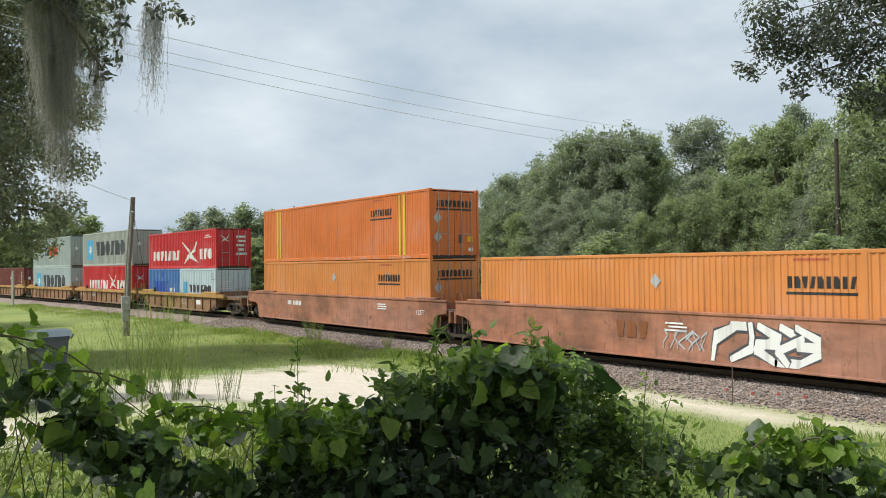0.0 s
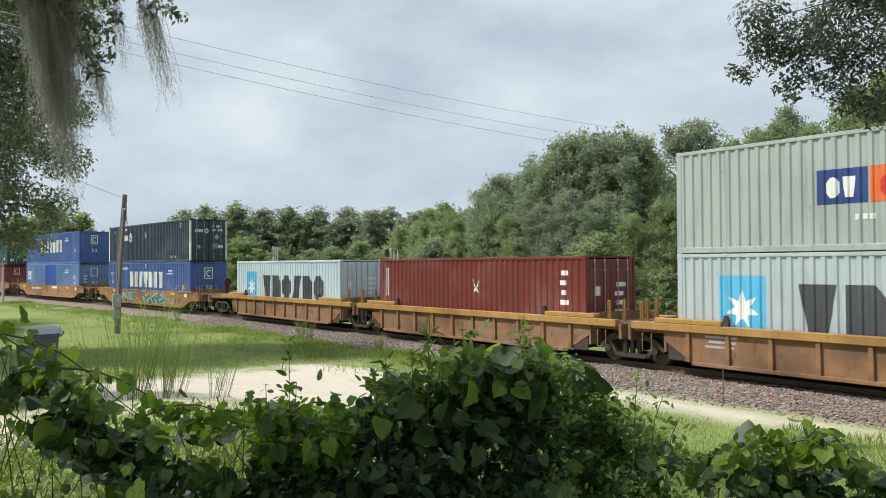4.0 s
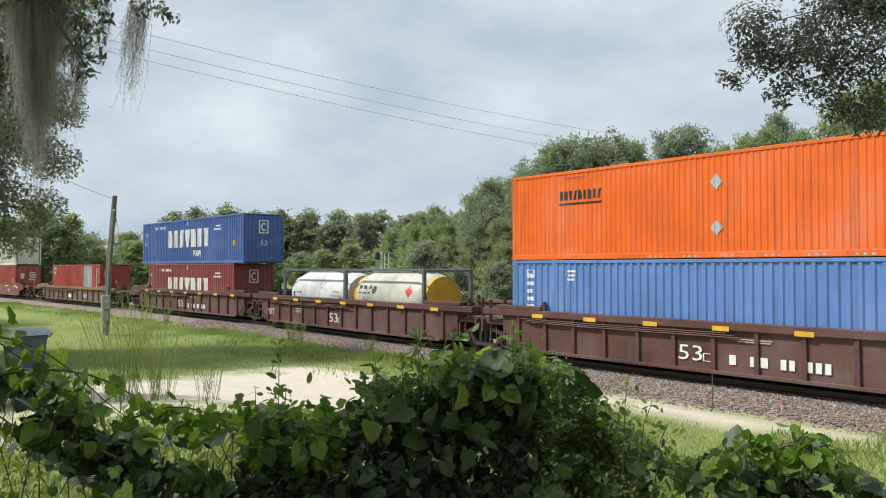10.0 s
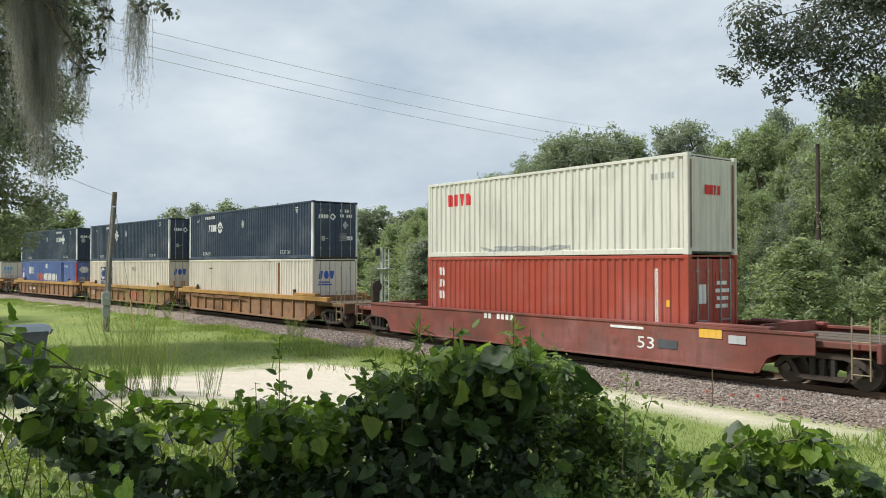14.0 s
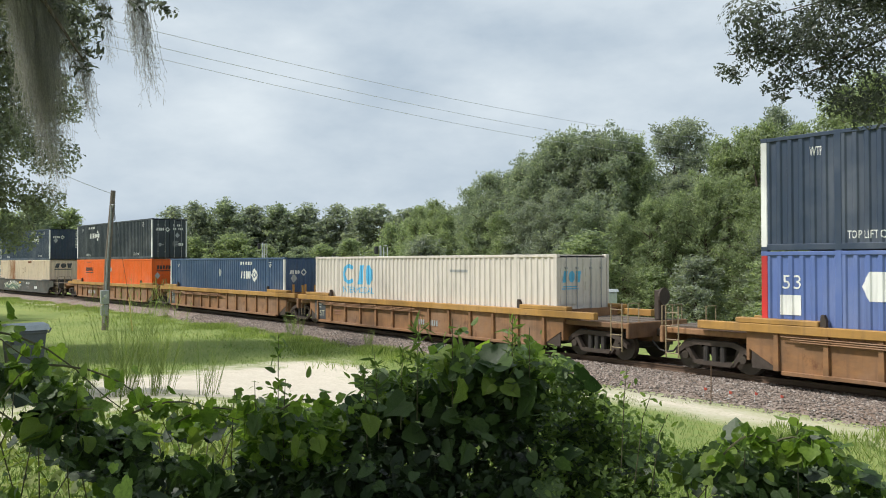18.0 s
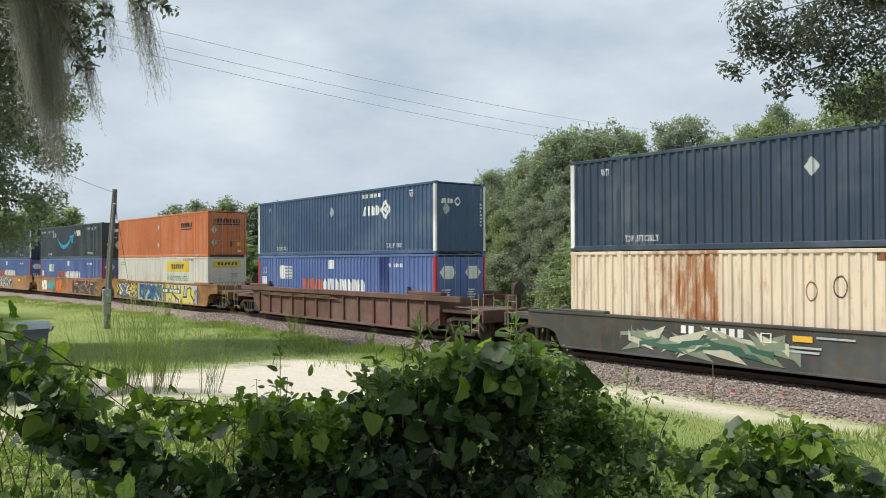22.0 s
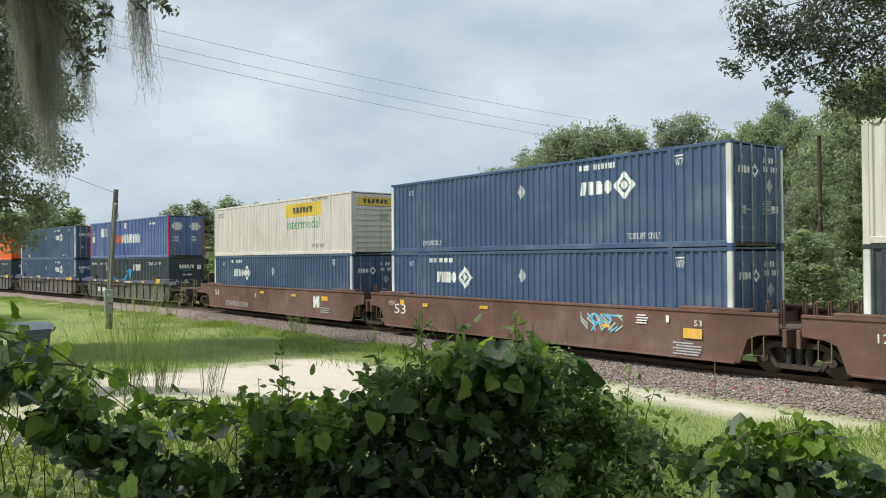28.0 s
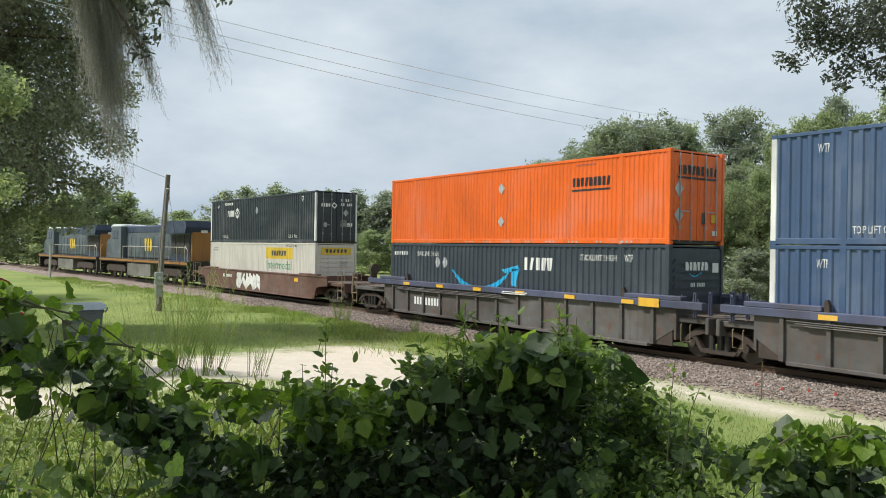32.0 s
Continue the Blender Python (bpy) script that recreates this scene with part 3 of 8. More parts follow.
    for i, (what, u, v, w, h, inkname) in enumerate(marks):
        part("marking", lambda: wave.drape(shape_of(what), u - hx, v, w, h, 0.004 + 0.0012 * i), ink(inkname), box, key=("mark", key, i, what, u, v, w, h), at=(0, -hy + 0.012, 0))
    for i, (what, u, v, w, h, inkname) in enumerate(end_marks):
        part("end_marking", lambda: ew.drape(shape_of(what), u - hy, v, w, h, 0.024 + 0.0012 * i), ink(inkname), box, key=("emark", key, end, i, what, u, v, w, h), at=out)
    ROLLING.append((box, x0, z))
    return box


# the looks that come again and again
def lozenge_box(x0, z, logo=10.7, tone=0, end="door", edge="white", lines_on=True):
    cols = [("navy_paint", (0.028, 0.046, 0.080)), ("blue_steel_paint", (0.050, 0.092, 0.178)), ("slate_paint", (0.032, 0.042, 0.052))]
    name, c = cols[tone]
    mk = [("blocks:4:7:0.3", logo, 1.72, 1.32, 0.42, "white"), ("openDiamond", logo + 1.38, 1.5, 0.86, 0.86, "white"), ("diamond", logo + 1.66, 1.79, 0.3, 0.3, "white"),
          ("diamond", 7.78, 1.78, 0.42, 0.5, "silver"), ("text:TOP LIFT ONLY", 12.6, 0.28, 1.24, 0.19, "white"), ("text:TOP LIFT ONLY", 2.18, 0.28, 1.24, 0.19, "white"),
          ("text:WTP", 14.34, 2.33, 0.3, 0.22, "white"), ("text:WTP", 1.3, 2.33, 0.3, 0.22, "white"), ("rect", 14.34, 2.6, 0.3, 0.04, "white"), ("bars:10", logo + (0 if logo > 8 else -0.4), 2.5, 1.5, 0.17, "white")]
    em = [("blocks:4:7:0.3", 0.3, 2.02, 0.6, 0.2, "white"), ("openDiamond", 0.95, 1.92, 0.38, 0.38, "white")]
    if end == "door":
        em += [("bars:4", 1.55, 2.35, 0.55, 0.15, "white"), ("bars:6", 1.55, 2.1, 0.75, 0.15, "white"), ("diamond", 1.7, 1.5, 0.35, 0.42, "silver"), ("lines:6:3", 1.5, 0.9, 0.6, 0.4, "grey"), ("rect", 1.95, 0.95, 0.35, 0.2, "white"), ("rect", 0.5, 0.9, 0.18, 0.24, "silver")]
    else:
        em += [("diamond", 0.35, 1.55, 0.4, 0.5, "silver"), ("bars:3", 2.3, 2.2, 0.12, 0.5, "white"), ("lines:7:5", 2.3, 1.1, 0.14, 1.0, "white")]
    return container(x0, z, "lozenge_box", color=name, col=c, post=edge, end=end, marks=mk, end_marks=em, rust=0.12,
                     label="dark navy blue corrugated container with pale corner posts" if tone != 1 else "blue corrugated container with pale corner posts")


def orange_box(x0, z, tone=0, logo=11.9, end="door", yellow=False, dia=True):
    cols = [("orange_paint", (0.78, 0.135, 0.012)), ("faded_orange_paint", (0.63, 0.232, 0.062)), ("dull_orange_paint", (0.56, 0.165, 0.06))]
    if yellow:
        cols[0] = ("worn_orange_paint", (0.62, 0.165, 0.036))
    name, c = cols[tone]
    mk = [("blocks:9:21:0.34", logo, 1.94, 1.8, 0.3, "black"), ("rect", logo, 1.78, 1.8, 0.07, "black"), ("lines:1:4", logo + 0.2, 2.6, 1.2, 0.12, "faded")]
    mk += [("rect", 1.0 + 1.2 * i, 0.05, 0.5, 0.06, "silver") for i in range(12)]
    if dia:
        mk += [("diamond", 7.9, 1.87, 0.4, 0.45, "silver"), ("diamond", 7.9, 0.63, 0.4, 0.42, "silver")]
    if yellow:
        mk += [("rect", 13.86, 0.17, 0.14, 2.6, "gold"), ("rect", 14.22, 0.17, 0.14, 2.6, "gold"), ("rect", 1.72, 0.17, 0.14, 2.6, "gold"), ("rect", 2.1, 0.17, 0.14, 2.6, "gold")]
    em = [("blocks:9:21:0.34", 0.35, 2.15, 1.9, 0.28, "black"), ("rect", 0.35, 2.02, 1.9, 0.06, "black"), ("diamond", 0.2, 1.45, 0.42, 0.5, "silver"), ("diamond", 0.2, 0.65, 0.42, 0.5, "silver"),
          ("rect", 1.5, 0.65, 0.2, 0.35, "dark"), ("rect", 1.95, 0.7, 0.3, 0.25, "yellow"), ("rect", 2.0, 0.3, 0.25, 0.15, "white")]
    return container(x0, z, "orange_box", color=name, col=c, end=end, pitch=0.19, depth=0.02, marks=mk, end_marks=em, rust=0.1, label="bright orange ribbed steel container" if tone == 0 else "faded orange ribbed steel container")


def wordmark_box(x0, z, red=False, L=16.15, marks=(), end_marks=()):
    L = 13.716 if red else L
    s = (L - 16.15) / 2
    mk = [("blocks:7:33:0.36", 4.62 + s, 1.08, 6.8, 0.92 if red else 1.15, "white"), ("bars:15", 2.2 + (0 if red else 0.05), 2.38, 2.0, 0.17, "white"), ("lines:2:8", 12.1 + s, 2.0, 1.3, 0.4, "white"),
          ("rect", 8.0 + s, 2.5, 0.07, 0.3, "white")] + ([("text:45'", 0.2, 2.0, 0.4, 0.26, "white"), ("text:102\"", 0.2, 1.35, 0.42, 0.24, "white")] if red else [("text:53'", 0.5, 1.9, 0.5, 0.26, "white"), ("text:x", 0.66, 1.62, 0.18, 0.16, "white"), ("text:102\"", 0.46, 1.3, 0.6, 0.26, "white"), ("rect", 14.7, 1.05, 0.3, 0.3, "yellow")])
    em = [("frame", 1.0, 1.75, 0.62, 0.78, "white"), ("arc", 1.12, 1.88, 0.38, 0.5, "white")] + ([] if red else [("text:53", 1.1, 1.05, 0.42, 0.28, "white")])
    return container(x0, z, "wordmark_box", L=L, color="dark_red_paint" if red else "royal_blue_paint", col=(0.26, 0.050, 0.056) if red else (0.065, 0.125, 0.37), end="wall", marks=mk + list(marks), end_marks=em + list(end_marks), rust=0.15,
                     label="dark red corrugated container with large white lettering shapes" if red else "royal blue corrugated container with large white lettering shapes")


def striped_box(x0, z, end="door", dark=True, side="red"):
    mk = [("blocks:5:41:0.28", 5.1, 1.15, 1.95, 0.6, "orange"), ("blocks:10:43:0.3", 7.15, 1.12, 3.75, 0.66, "white"), ("rect", 7.72, 2.25, 0.5, 0.42, "white"), ("hexagon", 2.5, 1.65, 0.75, 0.8, "white"), ("hatch", 3.1, 1.72, 0.85, 0.68, "white"),
          ("text:53", 0.55, 1.95, 0.5, 0.35, "white"), ("rect", 0.5, 1.3, 0.55, 0.5, "white"), ("bars:9", 12.6, 2.35, 1.3, 0.16, "white")]
    if dark:
        mk.append(("rect", 12.05, 0.2, 0.75, 2.58, "deep"))
    em = [("hexagon", 0.2, 1.85, 0.85, 0.6, "white"), ("hexagon", 1.5, 1.85, 0.85, 0.6, "white"), ("lines:4:6", 0.3, 1.1, 0.5, 0.4, "white"), ("lines:4:7", 1.6, 1.1, 0.5, 0.4, "white")]
    return container(x0, z, "striped_box", color="periwinkle_blue_paint", col=(0.10, 0.155, 0.37), post=side, end=end, marks=mk, end_marks=em, rust=0.16, label="medium blue corrugated container with red-orange corner posts")


def arrow_box(x0, z):
    mk = [("swoosh", 4.9, 0.95, 4.3, 1.15, "cyan"), ("blocks:5:51:0.3", 9.4, 1.95, 1.6, 0.45, "white"), ("text:STACK LIMIT 3 HIGH", 12.35, 2.35, 1.65, 0.2, "white"), ("text:TOP LIFT ONLY", 12.7, 0.32, 1.25, 0.2, "white"),
          ("text:TOP LIFT ONLY", 2.2, 0.32, 1.25, 0.2, "white"), ("text:STACK LIMIT 3 HIGH", 2.2, 2.35, 1.65, 0.2, "white"), ("bars:10", 0.25, 2.38, 1.2, 0.16, "white"), ("text:WTP", 14.35, 2.33, 0.35, 0.24, "white"),
          ("diamond", 3.6, 1.85, 0.42, 0.5, "silver"), ("diamond", 4.15, 1.85, 0.42, 0.5, "silver")]
    em = [("blocks:6:53:0.3", 0.75, 2.12, 1.1, 0.26, "white"), ("swoosh", 0.95, 1.93, 0.6, 0.14, "cyan"), ("bars:9", 1.0, 1.62, 0.7, 0.12, "white"), ("diamond", 0.35, 0.75, 0.5, 0.65, "silver"), ("diamond", 1.0, 0.75, 0.5, 0.65, "silver"), ("rect", 2.05, 2.05, 0.3, 0.3, "white")]
    return container(x0, z, "arrow_box", color="charcoal_blue_paint", col=(0.042, 0.055, 0.071), end="ribs", marks=mk, end_marks=em, rust=0.05, fade=0.06, label="charcoal container with a light blue curved arrow")


def panel_box(x0, z):
    mk = [("rect", 9.54, 1.93, 3.73, 0.68, "gold"), ("text:Intermodal", 9.66, 1.32, 3.5, 0.5, "green"), ("text:TOP LIFT ONLY", 12.3, 0.35, 1.3, 0.18, "dark"), ("text:STACK LIMIT 3 HIGH", 12.3, 2.66, 1.6, 0.12, "dark"), ("lines:2:3", 0.5, 2.3, 1.3, 0.3, "grey")]
    em = [("rect", 0.35, 2.25, 1.9, 0.4, "gold"), ("lines:3:8", 1.5, 1.6, 0.6, 0.3, "grey")]
    b = container(x0, z, "panel_box", color="white_paint", col=(0.64, 0.60, 0.55), end="ribs", pitch=0.19, depth=0.018, marks=mk, end_marks=em, rust=0.12, fade=0.05, label="off-white ribbed container with a yellow sign panel")
    g = Wave([(-7.925, 7.925)], 0.36, 0.022)
    part("marking", lambda: Wave([(-8, 8)], 40, 0).drape(blocks(6, 61, 0.3), 10.35 - 8.075, 2.12, 2.1, 0.3, 0.012), ink("dark"), b, key=("panelword",), at=(0, -1.3 + 0.012, 0))
    part("end_marking", lambda: Wave([(-2, 2)], 40, 0).drape(blocks(6, 61, 0.3), 0.6 - 1.3, 2.36, 1.4, 0.2, 0.034), ink("dark"), b, key=("panelend",), at=Matrix.Translation((8.045, 0, 0)) @ pose(0, 0, 0, 0, 0, 90))
    return b


def cream(x0, z, kind=0):
    mk, em, end = [], [], "door"
    if kind == 0:
        mk = [("lines:1:3", 3.2, 2.3, 0.8, 0.14, "rust"), ("rect", 7.3, 1.0, 0.06, 1.6, "grey"), ("rect", 12.4, 0.2, 0.16, 2.5, "rust")]
        em = [("blocks:3:71:0.34", 0.3, 1.9, 0.95, 0.4, "blue"), ("lines:2:9", 0.3, 1.55, 0.95, 0.25, "blue")]
    elif kind == 1:
        mk = [("rect", 2.45, 1.05, 2.75, 1.37, "navy"), ("arc", 2.5, 1.42, 0.98, 0.94, "bone"), ("blocks:2:73:0.34", 3.5, 1.42, 1.6, 0.94, "bone"), ("text:INTERMODAL", 2.55, 1.12, 2.5, 0.24, "bone"), ("text:53/102", 9.4, 2.2, 0.7, 0.22, "dark"), ("rect", 9.4, 2.12, 0.7, 0.03, "dark")]
        em = [("blocks:3:71:0.34", 0.3, 1.9, 0.95, 0.4, "blue")]
    elif kind == 2:
        mk = [("arc", 2.5, 1.65, 1.1, 0.9, "sky"), ("blocks:2:73:0.3", 3.75, 1.65, 1.3, 0.85, "sky"), ("text:INTERMODAL", 2.5, 1.25, 2.6, 0.28, "sky"), ("lines:1:6", 10.5, 2.2, 1.1, 0.2, "grey")]
        em = [("blocks:3:71:0.34", 0.25, 1.95, 0.95, 0.38, "sky"), ("lines:2:9", 0.25, 1.7, 0.95, 0.15, "sky")]
    elif kind == 3:
        end = "wall"
        mk = [("rect", 9.5, 2.6, 1.1, 0.22, "rust"), ("hoop", 7.8, 1.6, 0.3, 0.5, "rust"), ("hoop", 8.5, 1.7, 0.35, 0.55, "brown")]
        em = [("blocks:3:71:0.34", 0.45, 2.15, 1.6, 0.42, "dark"), ("lines:1:6", 0.45, 1.95, 1.6, 0.14, "dark")]
    elif kind == 4:
        mk = [("lines:1:6", 1.6, 2.1, 1.2, 0.2, "dark"), ("lines:1:9", 12.5, 2.2, 0.9, 0.16, "dark")]
        em = [("lines:6:4", 1.5, 1.3, 0.7, 0.8, "grey")]
    tint = [(0.66, 0.60, 0.52), (0.68, 0.61, 0.52), (0.66, 0.60, 0.53), (0.72, 0.59, 0.45), (0.58, 0.56, 0.48)][kind]
    return container(x0, z, "cream", color=["cream_paint", "warm_cream_paint", "pale_cream_paint", "rusty_cream_paint", "ivory_paint"][kind], col=tint, end=end, marks=mk, end_marks=em, rust=0.3 if kind == 3 else 0.2, fade=0.05,
                     label="rust-stained cream corrugated container" if kind == 3 else "cream-white corrugated steel shipping container with faint stains")


def iso(x0, z, name, col, marks=(), end_marks=(), end="door", L=12.19, H=2.9, label="", rust=0.25):
    return container(x0, z, "iso", L=L, H=H, color=name, col=col, end=end, pitch=0.29, depth=0.04, marks=marks, end_marks=end_marks, label=label, rust=rust)


def tank(x0, z, near_col, label, marks, head="white"):
    """A tank in a 20-foot frame."""
    t = thing("tank_container", label, "tank", "containers on the train")
    steel, frame_m = paint("tank_" + head, near_col, 0.35, 0.15, 0.15), plain("tank_frame_paint", (0.10, 0.12, 0.13), 0.5)
    hx, hy, H = 3.03, 1.22, 2.59

    def shell():
        g = Geo()
        prof = [(-2.75, 0.0), (-2.72, 0.5), (-2.6, 0.85), (-2.4, 1.05), (-2.1, 1.12), (2.1, 1.12), (2.4, 1.05), (2.6, 0.85), (2.72, 0.5), (2.75, 0.0)]
        k = 28
        for x, r in prof:
            g.v += [(x, max(r, 0.01) * math.cos(2 * math.pi * i / k), 1.32 + max(r, 0.01) * math.sin(2 * math.pi * i / k)) for i in range(k)]
        for j in range(len(prof) - 1):
            g.f += [(j * k + i, j * k + (i + 1) % k, (j + 1) * k + (i + 1) % k, (j + 1) * k + i) for i in range(k)]
        g.smooth = True
        return g
    part("tank", shell, steel, t, key=("tankshell",))
    for sx in (-1, 1):
        part("end_cladding", lambda: Geo().rod([(sx * 2.55, 0, 1.32), (sx * 2.78, 0, 1.32)], 0.96, 24), paint("tank_end_" + head, INKS[head], 0.4, 0.1), t, key=("tankend", sx))
        for sy in (-1, 1):
            part("corner_post", lambda: Geo().box(sx * hx - 0.07, sx * hx + 0.07, sy * hy - 0.07, sy * hy + 0.07, 0, H, 0.01), frame_m, t, key=("tpost", sx, sy))
            part("brace", lambda: Geo().rod([(sx * (hx - 0.03), sy * hy, H - 0.2), (sx * (hx - 0.9), sy * hy, H - 0.06)], 0.04), frame_m, t, key=("tbrace", sx, sy))
        for zz in (0.06, H - 0.07):
            part("cross_beam", lambda: Geo().box(sx * hx - 0.05, sx * hx + 0.05, -hy, hy, zz - 0.06, zz + 0.06, 0.01), frame_m, t, key=("tcross", sx, zz))
    for sy in (-1, 1):
        for zz in (0.06, H - 0.05):
            part("side_rail", lambda: Geo().box(-hx, hx, sy * hy - 0.05, sy * hy + 0.05, zz - 0.05, zz + 0.05, 0.01), frame_m, t, key=("tside", sy, zz))
    part("walkway", lambda: Geo().box(-2.2, 2.2, -0.25, 0.25, 2.44, 2.48), plain("galvanised_rod", (0.33, 0.33, 0.33), 0.45, 0.4), t, key=("twalk",))
    for what, u, v, w, h, i in marks:
        def wrap():
            g = Wave([(-3, 3)], 40, 0).drape(shape_of(what), u, 0, w, 1.0, 0)
            zz = lambda s: v + s * h
            g.v = [(x, -math.sqrt(max(0.01, 1.128 ** 2 - (zz(s) - 1.32) ** 2)), zz(s)) for x, y, s in g.v]
            return g
        part("marking", wrap, ink(i), t, key=("tmark", what, u, v, w, h))
    ROLLING.append((t, x0, z))
    return t


# ---- railway cars ----
def truck(parent, x, m):
    """A two-axle bogie under a car, at x on the car; heights from the rail."""
    b = part("bogie", lambda: Geo().box(-0.2, 0.2, -1.0, 1.0, 0.42, 0.68, 0.04).box(-1.15, -0.95, -0.9, 0.9, 0.5, 0.56).box(0.95, 1.15, -0.9, 0.9, 0.5, 0.56), m["iron"], parent, key=("bolster",), at=(x, 0, RAIL))
    for sy in (-1, 1):
        def side():
            g = Geo()
            g.prism([(-1.22, 0.38), (-0.9, 0.60), (-0.55, 0.72), (0.55, 0.72), (0.9, 0.60), (1.22, 0.38), (1.22, 0.52), (0.95, 0.74), (0.6, 0.86), (-0.6, 0.86), (-0.95, 0.74), (-1.22, 0.52)], sy * 1.06 - 0.09, sy * 1.06 + 0.09)
            g.prism([(-0.62, 0.30), (0.62, 0.30), (0.5, 0.18), (-0.5, 0.18)], sy * 1.06 - 0.09, sy * 1.06 + 0.09)
            g.prism([(-0.95, 0.62), (-0.8, 0.66), (-0.5, 0.2), (-0.62, 0.2)], sy * 1.06 - 0.07, sy * 1.06 + 0.07)
            g.prism([(0.95, 0.62), (0.8, 0.66), (0.5, 0.2), (0.62, 0.2)], sy * 1.06 - 0.07, sy * 1.06 + 0.07)
            return g
        f = part("side_frame", side, m["cast"], b, key=("sideframe", sy))
        for k in range(3):
            part("spring", lambda: Geo().rod([(-0.26 + 0.26 * k, sy * 1.07, 0.29), (-0.26 + 0.26 * k, sy * 1.07, 0.70)], 0.085, 8), m["iron"], b, key=("spring", sy, k))
        for sx in (-1, 1):
            part("wheel", lambda: Geo().rod([(sx * 0.89, sy * 0.72, 0.42), (sx * 0.89, sy * 0.86, 0.42)], 0.42, 20).rod([(sx * 0.89, sy * 0.69, 0.42), (sx * 0.89, sy * 0.73, 0.42)], 0.45, 20).rod([(sx * 0.89, sy * 0.86, 0.42), (sx * 0.89, sy * 1.18, 0.42)], 0.11, 10), m["wheel"], b, key=("wheel", sx, sy))
    for sx in (-1, 1):
        part("axle", lambda: Geo().rod([(sx * 0.89, -0.8, 0.42), (sx * 0.89, 0.8, 0.42)], 0.085, 8), m["iron"], b, key=("axle", sx))
    return b


def hoop(parent, x, y, z0, z1, w, m, along="y"):
    d = (0, w, 0) if along == "y" else (w, 0, 0)
    return part("grab_rail", lambda: Geo().rod([(0, 0, 0), (0, 0, z1 - z0), (d[0], d[1], z1 - z0), (d[0], d[1], 0)], 0.018), m, parent, key=("hoop", round(z1 - z0, 2), w, along), at=(x, y, z0))


